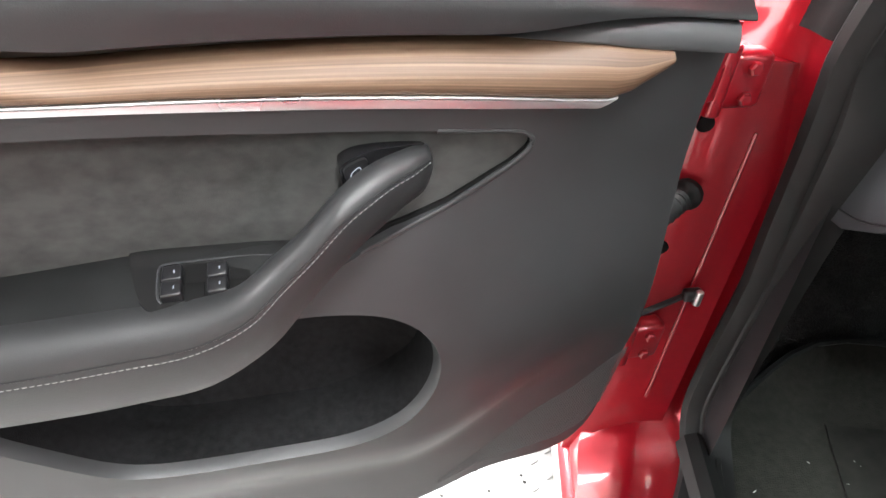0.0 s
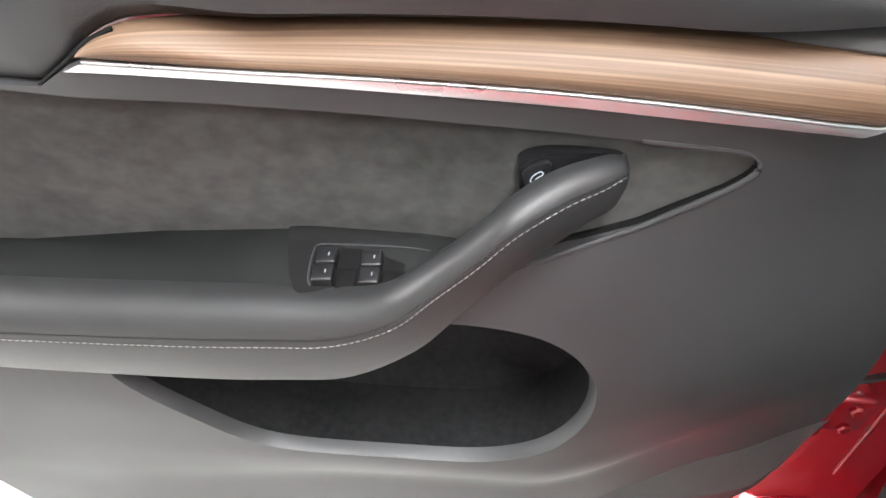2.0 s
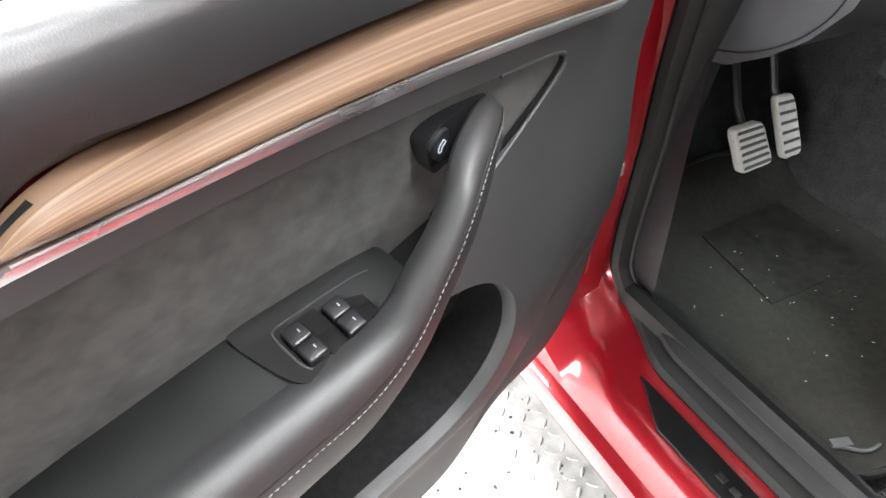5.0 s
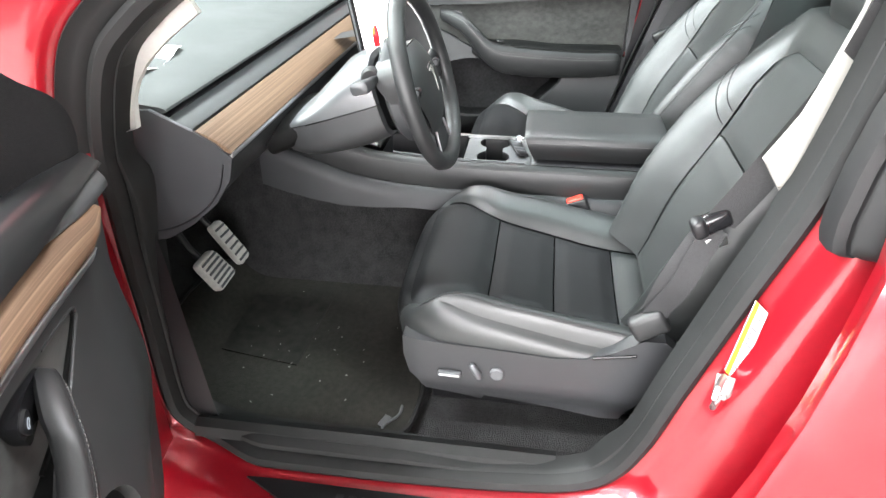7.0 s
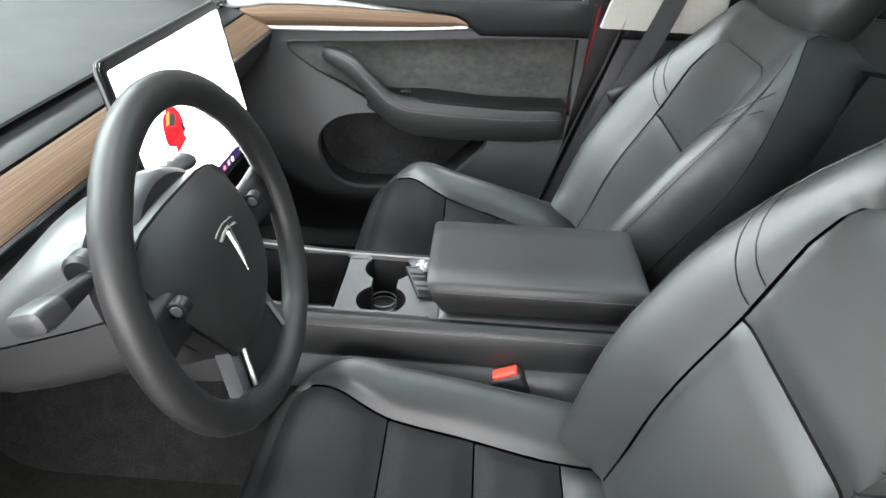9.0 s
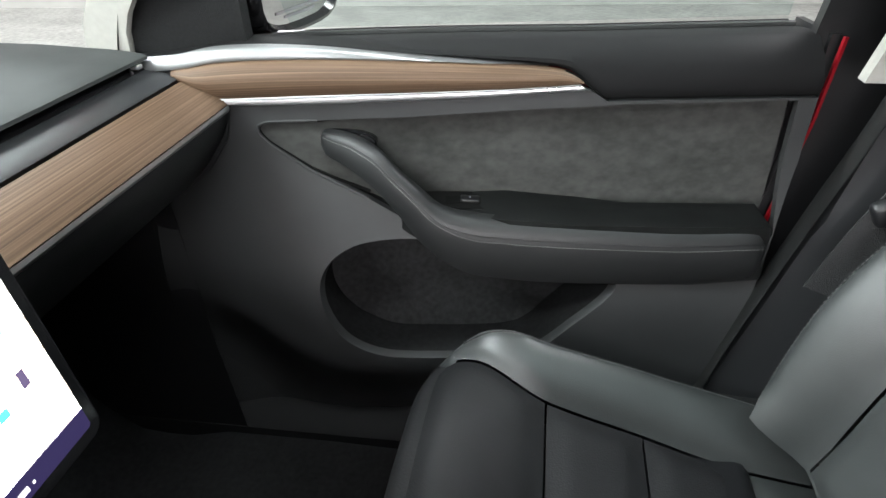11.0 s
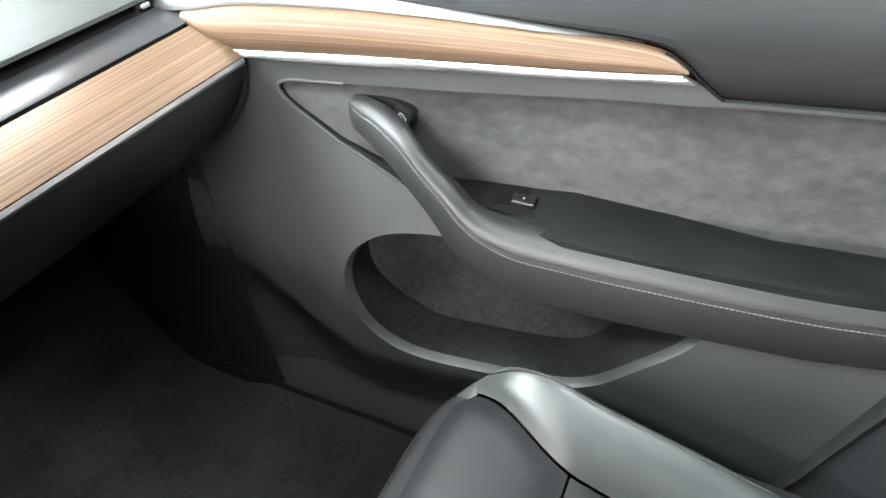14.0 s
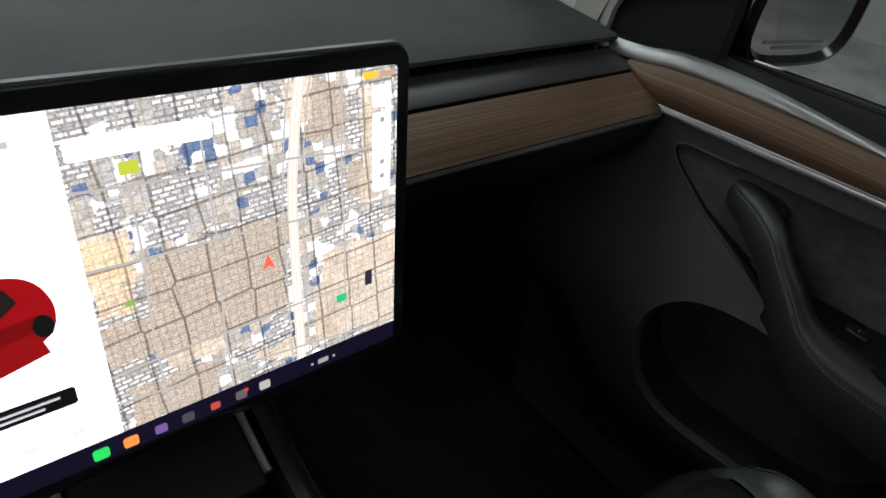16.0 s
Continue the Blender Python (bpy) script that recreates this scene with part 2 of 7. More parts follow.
LEATHER = material("black_leather", (0.021, 0.023, 0.023), 0.42, vary=0.12, grain=30, bump=0.18, bump_scale=700, spec=0.68, dist=0.0004)
INSERT = material("black_perforated_leather", (0.009, 0.009, 0.010), 0.6, vary=0.15, grain=40, spec=0.28, bump=0.35, bump_scale=420, dist=0.0005)
# Blackened moulding for far-side parts, with their shade in the colour.
SHADEBLACK = material("shaded_black_moulding", (0.009, 0.009, 0.0095), 0.66, vary=0.1, grain=30, bump=0.1, bump_scale=900, spec=0.14, dist=0.0004)
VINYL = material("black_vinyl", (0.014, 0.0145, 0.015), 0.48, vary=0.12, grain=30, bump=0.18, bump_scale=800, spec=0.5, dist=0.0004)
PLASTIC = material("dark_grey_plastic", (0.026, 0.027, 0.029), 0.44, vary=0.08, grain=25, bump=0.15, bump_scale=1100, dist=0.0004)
SOFT = material("charcoal_soft_panel", (0.026, 0.027, 0.028), 0.52, vary=0.1, grain=20, bump=0.12, bump_scale=1000, dist=0.0004)
DARK = material("black_plastic", (0.008, 0.008, 0.009), 0.42, vary=0.1, grain=40, bump=0.1, bump_scale=900, dist=0.0004)
RUBBER = material("black_rubber", (0.009, 0.0095, 0.0095), 0.58, vary=0.2, grain=35, spec=0.36, bump=0.1, bump_scale=600, dist=0.0005)
SUEDE = material("grey_suede", (0.047, 0.0475, 0.0455), 0.92, vary=0.22, grain=80, stretch=(0.7, 1, 1), bump=0.3, bump_scale=1300, spec=0.2, sheen=0.06, dist=0.0006, second=(0.029, 0.0295, 0.028))
# Felt blackened for the shade in the door pockets and far footwell.
SHADEFELT = material("shaded_black_felt", (0.010, 0.010, 0.0105), 0.97, vary=0.4, grain=120, bump=0.4, bump_scale=900, spec=0.1, dist=0.0006)
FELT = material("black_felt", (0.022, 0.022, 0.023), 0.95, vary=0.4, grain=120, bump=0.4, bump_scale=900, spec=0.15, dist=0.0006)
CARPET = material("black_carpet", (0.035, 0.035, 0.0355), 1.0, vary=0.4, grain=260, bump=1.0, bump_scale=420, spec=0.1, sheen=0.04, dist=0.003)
MAT = material("worn_black_mat", (0.024, 0.0235, 0.020), 0.85, vary=0.25, grain=90, bump=0.6, bump_scale=380, spec=0.2, dist=0.001, second=(0.016, 0.0155, 0.0135))
MATPAD = material("scuffed_mat_pad", (0.020, 0.0195, 0.017), 0.8, vary=0.5, grain=40, bump=0.3, bump_scale=500, spec=0.2, second=(0.010, 0.010, 0.009))
WOOD_S = wood_material("walnut_door", 0, 460.0, 1.06, "UV")
SATIN = material("satin_chrome", (0.66, 0.66, 0.67), 0.34, metal=1.0, vary=0.04, grain=60)
BEZEL = material("satin_grey_plastic", (0.30, 0.305, 0.31), 0.36, metal=0.75, vary=0.05)
# Dimmer copy of the bezel plastic, its dark reflection put into the colour.
DIM_BEZEL = material("dim_satin_grey_plastic", (0.055, 0.057, 0.059), 0.38, vary=0.06, grain=25, spec=0.55)
SAILCLOTH = material("black_woven_cloth", (0.0125, 0.0125, 0.013), 0.9, vary=0.25, grain=300, bump=0.7, bump_scale=900, spec=0.18, dist=0.0006)
ARCHPLASTIC = material("grey_arch_plastic", (0.10, 0.105, 0.11), 0.5, vary=0.1, grain=30, bump=0.1, bump_scale=600)
STEEL = material("brushed_steel", (0.55, 0.55, 0.54), 0.3, metal=1.0, vary=0.1, grain=80)
RED = material("red_metallic_paint", (0.29, 0.004, 0.012), 0.32, metal=0.35, vary=0.06, grain=900, coat=1.0, coat_rough=0.07, rough_vary=0.01)
POLISHED = material("polished_chrome", (0.8, 0.8, 0.8), 0.08, metal=1.0, vary=0.03, grain=60, rough_vary=0.02)
DASHTOP = material("matt_dash_skin", (0.030, 0.033, 0.0325), 0.72, vary=0.1, grain=40, bump=0.3, bump_scale=700, spec=0.3, dist=0.0005)
THREAD = material("grey_thread", (0.13, 0.13, 0.125), 0.75, vary=0.1)
MIDTHREAD = material("mid_grey_thread", (0.075, 0.074, 0.072), 0.7, vary=0.1)
DARKTHREAD = material("dark_grey_thread", (0.085, 0.085, 0.086), 0.7, vary=0.1)
WEBBING = material("black_webbing", (0.016, 0.016, 0.017), 0.62, vary=0.3, grain=300, bump=0.8, bump_scale=620, dist=0.001)
BEIGE = material("light_beige_fabric", (0.38, 0.37, 0.34), 0.85, vary=0.06, grain=120, bump=0.2, bump_scale=900, dist=0.0005)
GLASS = glass("clear_glass", (0.86, 0.94, 0.925))
ROOFGLASS = glass("green_tinted_roof_glass", (0.22, 0.27, 0.265))
DARKGLASS = material("dark_tinted_glass", (0.012, 0.014, 0.014), 0.08, vary=0.05, grain=8, rough_vary=0.02, spec=0.6)
SHOULDER = material("dark_shoulder_vinyl", (0.012, 0.0125, 0.013), 0.36, vary=0.1, grain=30, bump=0.15, bump_scale=900, spec=0.5, dist=0.0004)
SHELF = material("smudged_black_vinyl", (0.007, 0.0075, 0.0075), 0.52, vary=0.35, grain=26, bump=0.15, bump_scale=900, spec=0.24, rough_vary=0.12, dist=0.0004)
SWITCHPLATE = material("matt_black_switch_plate", (0.0045, 0.0045, 0.0045), 0.62, vary=0.1, spec=0.2)
# Paler copy of the grey plastic, with the light from above painted in.
SHROUD = material("lit_grey_plastic", (0.040, 0.042, 0.044), 0.36, vary=0.06, grain=25, bump=0.1, bump_scale=1100, spec=0.6, dist=0.0004)
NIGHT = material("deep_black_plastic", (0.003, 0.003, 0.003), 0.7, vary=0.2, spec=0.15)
MIRROR = material("mirror_glass", (0.86, 0.87, 0.87), 0.03, metal=1.0, vary=0.01, rough_vary=0.01)
PIANO = material("gloss_black_plastic", (0.01, 0.01, 0.011), 0.14, vary=0.05, rough_vary=0.03)
WHITE = material("white_marking", (0.75, 0.77, 0.8), 0.5, vary=0.03)
REDPLASTIC = material("red_plastic", (0.62, 0.05, 0.03), 0.4, vary=0.06)
PAPER = material("white_paper", (0.82, 0.82, 0.80), 0.8, vary=0.03)
ALU = material("ribbed_pedal_metal", (0.72, 0.71, 0.67), 0.42, metal=0.3, vary=0.12, grain=90)
GREYPLATE = material("grey_satin_plate", (0.11, 0.115, 0.12), 0.38, metal=0.3, vary=0.06)
WALLPAINT = material("warm_white_wall_paint", (0.26, 0.26, 0.245), 0.8, vary=0.05, grain=6, bump=0.1, bump_scale=60)
CEILPAINT = material("white_ceiling_paint", (0.30, 0.30, 0.295), 0.85, vary=0.03, grain=4)
TREAD = material("grey_tread_plate", (0.36, 0.36, 0.345), 0.42, metal=0.25, vary=0.3, grain=22, bump=0.15, bump_scale=160, second=(0.2, 0.2, 0.19))
GRIME = material("black_grime", (0.03, 0.029, 0.026), 0.9, vary=0.6, grain=120, bump=0.8, bump_scale=200, dist=0.002)
YELLOW = material("yellow_label_ink", (0.75, 0.5, 0.03), 0.5, vary=0.03)
INK = material("grey_ink", (0.16, 0.16, 0.17), 0.6, vary=0.05)
LAMPGLOW = glow("lamp_diffuser", (0.97, 0.985, 1.0), 18.0)
ICON = glow("white_lit_icon", (0.8, 0.88, 1.0), 0.6)

# ---- the hall ----
def hall():
    x0, x1, y0, y1, h = HALL
    g = GROUND
    bm = rbox((x1 - x0, y1 - y0, 0.2), 0, pose((x0 + x1) / 2, (y0 + y1) / 2, g - 0.1))
    structure("ground", bm, TREAD, "grey tread-plate hall floor with dirt specks", "floor")
    t = 0.2
    for name, size, at in (
        ("wall_east", (t, y1 - y0, h - g), (x1 + t / 2, (y0 + y1) / 2)),
        ("wall_south", (x1 - x0 + 2 * t, t, h - g), ((x0 + x1) / 2, y0 - t / 2)),
        ("wall_north", (x1 - x0 + 2 * t, t, h - g), ((x0 + x1) / 2, y1 + t / 2)),
    ):
        structure(name, rbox(size, 0, pose(at[0], at[1], (h + g) / 2)), WALLPAINT, "plain pale painted hall wall", "wall")
    # Opening and glowing sheet of the unseen window added for side light.
    ga, gb, gc, gd = WIDE
    wall = join(*[rbox((t, b - a, d - c), 0, pose(x0 - t / 2, (a + b) / 2, (c + d) / 2)) for a, b, c, d in ((y0, ga, g, h), (gb, y1, g, h), (ga, gb, g, gc), (ga, gb, gd, h))])
    structure("wall_west", wall, WALLPAINT, "pale painted hall wall with an added, unseen wide window", "wall")
    structure("backdrop", rbox((0.05, gb - ga + 3, gd - gc + 3), 0, pose(x0 - 0.9, (ga + gb) / 2, (gc + gd) / 2)), glow("added_window_glow", (1.0, 0.985, 0.98), 7.0), "plain glowing sheet behind the added wide window", "backdrop")
    structure("ceiling", rbox((x1 - x0 + 2 * t, y1 - y0 + 2 * t, t), 0, pose((x0 + x1) / 2, (y0 + y1) / 2, h + t / 2)), CEILPAINT, "plain white hall ceiling", "ceiling")
    for px, py in PANELS:
        lt = thing("ceiling_light", "long white ceiling light panel, switched on", "ceiling light", pose(px, py, h), "ceiling lights")
        part("frame", join(*[rbox(s, 0.004, pose(*p)) for s, p in (
            ((0.03, 1.86, 0.05), (-0.315, 0, -0.025)), ((0.03, 1.86, 0.05), (0.315, 0, -0.025)),
            ((0.6, 0.03, 0.05), (0, -0.915, -0.025)), ((0.6, 0.03, 0.05), (0, 0.915, -0.025)))]), CEILPAINT, lt)
        part("diffuser", rbox((0.598, 1.798, 0.012), 0.003, pose(0, 0, -0.03)), LAMPGLOW, lt)


def tread_lugs():
    """Raised lozenges of the tread floor near the car, in a criss-cross."""
    bm = bmesh.new()
    pitch, g = 0.034, GROUND
    for i in range(-30, 30):
        for j in range(-30, 48):
            x, y = -1.12 + i * pitch, -0.1 + j * pitch
            if not (-2.1 < x < -0.62):
                continue
            a = radians(45 if (i + j) % 2 else -45) + random.uniform(-0.04, 0.04)
            c, s = math.cos(a), math.sin(a)
            L, w, h = 0.0135, 0.0042, 0.0026
            ring = [(-L, 0), (-L * 0.5, -w), (L * 0.5, -w), (L, 0), (L * 0.5, w), (-L * 0.5, w)]
            lo = [bm.verts.new((x + c * u - s * v, y + s * u + c * v, g - 0.0005)) for u, v in ring]
            hi = [bm.verts.new((x + c * u * 0.8 - s * v * 0.5, y + s * u * 0.8 + c * v * 0.5, g + h)) for u, v in ring]
            bm.faces.new(hi)
            for k in range(6):
                bm.faces.new((lo[k], lo[(k + 1) % 6], hi[(k + 1) % 6], hi[k]))
    ob = part("tread_lugs", bm, TREAD)
    tagged(ob, "raised lozenge lugs of the grey tread floor", "floor tread", kind="stuff")
    bm = bmesh.new()
    for _ in range(180):
        x, y = random.uniform(-1.15, -0.72), random.uniform(-0.9, 0.6)
        r = random.uniform(0.0015, 0.006)
        n = 5
        vs = [bm.verts.new((x + r * random.uniform(0.6, 1.2) * math.cos(2 * math.pi * k / n), y + r * random.uniform(0.6, 1.2) * math.sin(2 * math.pi * k / n), g + 0.001)) for k in range(n)]
        top = bm.verts.new((x, y, g + 0.001 + r * 0.7))
        for k in range(n):
            bm.faces.new((vs[k], vs[(k + 1) % n], top))
    tagged(part("floor_grit", bm, GRIME), "black grit scattered on the tread floor", "grit", kind="stuff")


hall()
tread_lugs()

# ---- front doors ----


def rounded_table(rows):
    """The same table with its kinks smoothed."""
    return [tuple(p) for p in spline(rows, 8)]


CHROME_LOW = rounded_table([(-0.003, 0.9995), (0.031, 0.998), (0.097, 0.9935), (0.167, 0.9895), (0.233, 0.987), (0.349, 0.986), (0.42, 0.987), (0.478, 0.989), (0.6, 0.989)])
WOOD_LOW = rounded_table([(0.007, 1.0085), (0.034, 1.0065), (0.099, 1.002), (0.168, 1.0), (0.233, 0.9985), (0.31, 0.998), (0.38, 0.998), (0.45, 0.998), (0.484, 0.999)]) + [(0.502, 1.006), (0.531, 1.0265)]
WOOD_TOP = rounded_table([(0.007, 1.0095), (0.015, 1.0155), (0.025, 1.0205), (0.039, 1.0245), (0.071, 1.0285), (0.12, 1.0315), (0.17, 1.034), (0.231, 1.037), (0.303, 1.0405), (0.368, 1.043), (0.43, 1.044), (0.478, 1.0425), (0.522, 1.036), (0.60, 1.031)])


def eased(table, s):
    """The table's value, evened out over a few centimetres."""
    return sum(lerp(table, s + d) for d in (-0.03, -0.02, -0.01, 0, 0.01, 0.02, 0.03)) / 7 if 0.045 < s < 0.445 else lerp(table, s)


def ridge_z(s):
    return 0.592 + 0.125 * smooth(0.33, 0.60, s)


def low_z(s):
    return lerp([(-0.19, 0.333), (0.1, 0.333), (0.319, 0.345), (0.44, 0.382), (0.52, 0.410), (0.585, 0.439), (0.62, 0.49)], s)


def panel_n(s, z, under=0.03):
    """How far the door's skin stands into the car."""
    zr = ridge_z(s)
    nr = 0.054 - 0.044 * smooth(0.34, 0.62, s)
    if z >= zr:
        k = (z - zr) / (0.93 - zr)
        return nr * (1 - smooth(0.22, 1.0, k)) - 0.003 - 0.016 * smooth(0.42, 0.60, s) * smooth(0, 1, k)
    d = zr - z
    return nr - 0.003 - under * smooth(-0.01, 0.11, d) * (0.12 + 0.88 * smooth(-0.12, 0.18, s)) * (1 - 0.75 * smooth(0.46, 0.62, s)) - 0.05 * max(0, d - 0.05) * smooth(0.60, 0.40, s)


def suede_n(s, z):
    return -0.007 - 0.020 * smooth(0.36, 0.20, s)


def front_door(side, m, label):
    """side -1: the driver's door, +1: the passenger's. Frame: x along the door to its hinges, z up."""
    sg = side

    bow = 0.018 if side < 0 else 0.012
    drop = 0.0 if side < 0 else 0.024  # the closed door sits a little lower

    def D(s, n, z):
        return Vector((s, sg * (n - bow * math.sin(math.pi * min(1, max(0, s / 0.49))) * smooth(0.84, 0.97, z)), z))

    def E(s, n, z):
        return Vector((s, sg * n, z))

    def pn(s, z):
        return panel_n(s, z, 0.026 if side < 0 else 0.046)

    def off(n):
        return Vector((0, sg * n, 0))

    door = thing("front_car_door_unit", label, "car door", m)
    pocket = spline([(-0.052, 0.731), (0.005, 0.670), (0.051, 0.628), (0.10, 0.611), (0.2, 0.608), (0.285, 0.612), (0.338, 0.640),
                     (0.365, 0.69), (0.369, 0.735), (0.352, 0.768), (0.315, 0.791), (0.26, 0.80), (0.20, 0.798), (0.1, 0.786), (-0.01, 0.765)], 5, True)
    suede = [(-0.262, 0.981), (-0.045, 0.980), (0.058, 0.975), (0.129, 0.970), (0.235, 0.964), (0.355, 0.9625), (0.415, 0.9635)] + \
        [tuple(p) for p in spline([(0.425, 0.9625), (0.434, 0.957), (0.433, 0.945), (0.42, 0.930)], 5)] + \
        [(0.37, 0.894), (0.332, 0.875), (0.293, 0.856), (0.25, 0.832), (0.2, 0.826), (-0.258, 0.80)]
    top = [(-0.285, 0.984), (-0.024, 0.984), (-0.004, 0.9985), (0.031, 0.997), (0.097, 0.9925), (0.167, 0.9885), (0.233, 0.986), (0.349, 0.9855), (0.42, 0.9865), (0.478, 0.9885), (0.486, 0.993), (0.504, 1.003), (0.53, 1.0245), (0.56, 1.035), (0.591, 1.045)]
    front = [(0.593, 0.97), (0.602, 0.884), (0.609, 0.78), (0.616, 0.69), (0.619, 0.60)] + [tuple(p) for p in spline([(0.622, 0.54), (0.620, 0.485), (0.603, 0.438), (0.568, 0.407), (0.50, 0.385), (0.426, 0.364)], 4)]
    rear = [(-0.238, 0.33), (-0.262, 0.46), (-0.274, 0.57)] if side < 0 else [(-0.15, 0.33), (-0.170, 0.40), (-0.198, 0.505), (-0.225, 0.619), (-0.240, 0.72), (-0.259, 0.797), (-0.280, 0.90)]
    low = [(0.319, 0.346), (0.1, 0.33)] + rear
    outline = top + front + low
    # the lower skin, one moulding with openings for insert and pocket
    part("panel", sheet(outline, lambda s, z: D(s, pn(s, z), z), 0.014, (suede, pocket), off(-0.012)), SOFT, door, "charcoal moulded door panel")
    part("suede_insert", sheet([(s + (0.008 if s > 0.3 else 0), z + (0.004 if z > 0.95 else -0.014)) for s, z in suede],
                               lambda s, z: D(s, suede_n(s, z) - 0.003, z), 0.016), SUEDE, door, "mottled grey suede insert")
    bead = suede[:-3]
    # Near-black return and tube paint the gap's shade round the insert.
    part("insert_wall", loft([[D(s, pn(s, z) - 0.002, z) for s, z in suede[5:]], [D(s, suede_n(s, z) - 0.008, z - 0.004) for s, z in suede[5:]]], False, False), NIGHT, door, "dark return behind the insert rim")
    part("insert_gap_shade", tube([D(s, suede_n(s, z) - 0.0008, z) for s, z in bead], 0.0030, 6), NIGHT, door, "near-black tube painting the gap's shade round the insert")
    part("insert_bead", tube([D(s, pn(s, z) - 0.0012, z) for s, z in suede[5:-3]], 0.0024, 8), SOFT, door, "rounded rim of the insert")
    # pocket: rounded lip, wall and back
    rings = []
    c = sum((Vector(p[:2]) for p in pocket), Vector((0, 0))) / len(pocket)
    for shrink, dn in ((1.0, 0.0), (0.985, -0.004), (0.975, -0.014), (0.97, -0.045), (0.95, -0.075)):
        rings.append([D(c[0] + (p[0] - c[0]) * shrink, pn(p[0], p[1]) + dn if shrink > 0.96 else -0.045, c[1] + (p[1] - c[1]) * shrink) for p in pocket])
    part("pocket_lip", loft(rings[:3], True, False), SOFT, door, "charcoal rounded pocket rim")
    # Wall and driver's lining use the darker felt, painting in the pocket's shade.
    part("pocket_wall", loft(rings[2:], True, False), SHADEFELT, door, "black pocket wall")
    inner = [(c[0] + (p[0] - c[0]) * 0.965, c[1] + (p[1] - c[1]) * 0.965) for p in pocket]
    part("pocket_lining", sheet(inner, lambda s, z: D(s, -0.048 + 0.022 * smooth(0.66, 0.605, z) + 0.03 * smooth(0.30, 0.37, s), z), 0.014), SHADEFELT if side < 0 else FELT, door, "dark felt-lined door pocket")
    # strips, cut on the slant at both ends
    secs = []
    for k in range(61):
        u = k / 60
        sa, sb = -0.002 + 0.479 * u, 0.011 + 0.481 * u
        a, b = Vector((sa, eased(CHROME_LOW, sa) + 0.0006)), Vector((sb, eased(WOOD_LOW, sb) - 0.0018))
        row = [D(*v) for v in [(a.x, -0.004, a.y), (a.x, 0.0026, a.y)]]
        row += [D(q.x, n, q.y) for q, n in ((a.lerp(b, 0.12), 0.0040), (a.lerp(b, 0.5), 0.0046), (a.lerp(b, 0.9), 0.0040), (b, 0.0020))]
        secs.append(row + [D(b.x, -0.004, b.y)])
    part("chrome_strip", loft(secs), SATIN, door, "satin chrome strip")
    part("chrome_line", tube([D(s, 0.0040, eased(WOOD_LOW, s) - 0.0006) for s in [0.012 + 0.478 * k / 60 for k in range(61)]], 0.0012, 6), SATIN, door, "thin bright chrome line")
    def lean(s):
        return smooth(0.02, 0.12, s) * smooth(0.55, 0.40, s) if side < 0 else 0.0

    def wood_top(s):
        return lerp(WOOD_TOP, s) - 0.015 * lean(s)
    secs = []
    for k in range(101):
        s = 0.0075 + (0.5305 - 0.0075) * k / 100
        a = eased(WOOD_LOW, s)
        b = max(wood_top(s), a + 0.0015)
        rise = min(1.0, (b - a) / 0.03)
        row = []
        for j in range(13):
            v = j / 12
            row.append(D(s, 0.0005 + rise * (0.0125 * math.sin(math.pi * (0.05 + 0.60 * v)) - 0.016 * v ** 3) - 0.020 * lean(s) * v ** 1.4, a + (b - a) * v))
        secs.append(row + [D(s, -0.014 - 0.030 * lean(s), b), D(s, -0.014, a)])
    bm = loft(secs)
    bm.verts.index_update()
    uv = bm.loops.layers.uv.new("UVMap")
    for f in bm.faces:
        for corner in f.loops:
            k, j = divmod(corner.vert.index, len(secs[0]))
            corner[uv].uv = (0.52 * k / 100, 0.036 * min(j, 12) / 12)
    part("wood_trim", bm, WOOD_S, door, "open-pore walnut trim strip", 60)

    def bez(s):
        return 0.021 * smooth(0.37, 0.54, s) if side < 0 else 0.0195 * smooth(0.04, 0.46, s)
    secs = []
    for k in range(81):
        s0 = 0.375 if side < 0 else 0.05
        s = s0 + (0.588 - s0) * k / 80
        a = wood_top(s) + 0.0006
        b = a + bez(s)
        sunk = 0.012 * smooth(s0 + 0.10, s0, s) + 0.018 * lean(s)
        secs.append([D(s, n - sunk, z) for n, z in ((-0.004, a), (-0.0032, a + 0.15 * (b - a)), (-0.0055, a + 0.55 * (b - a)), (-0.011, a + 0.9 * (b - a)), (-0.016, b), (-0.03, b), (-0.03, a))])
    # The driver's bezel takes the dim copy, painting in a dark reflection.
    part("bezel", loft(secs), DIM_BEZEL if side < 0 else BEZEL, door, "satin grey bezel above the wood")
    part("pad_seam", tube([D(s, -0.006, z) for s, z in ((0.030, 1.0235), (0.012, 1.0145), (-0.004, 1.0005), (-0.026, 0.9835))], 0.0016, 6), NIGHT, door)
    # soft shoulder pad up to the window line
    secs = []
    for k in range(150):
        s = -0.285 + 0.885 * k / 149
        w = smooth(-0.03, 0.05, s)
        z0 = lerp([(-0.025, 0.9860), (-0.004, 1.0000), (0.007, 1.0105)], s) if s < 0.007 else wood_top(s) + 0.0012 + bez(s)
        ztop = (1.080 if side < 0 else 1.054) - (0.008 if side < 0 else -0.002) * smooth(0.45, 0.60, s)
        h = ztop - 0.008 - z0
        base = -0.006 - 0.008 * w
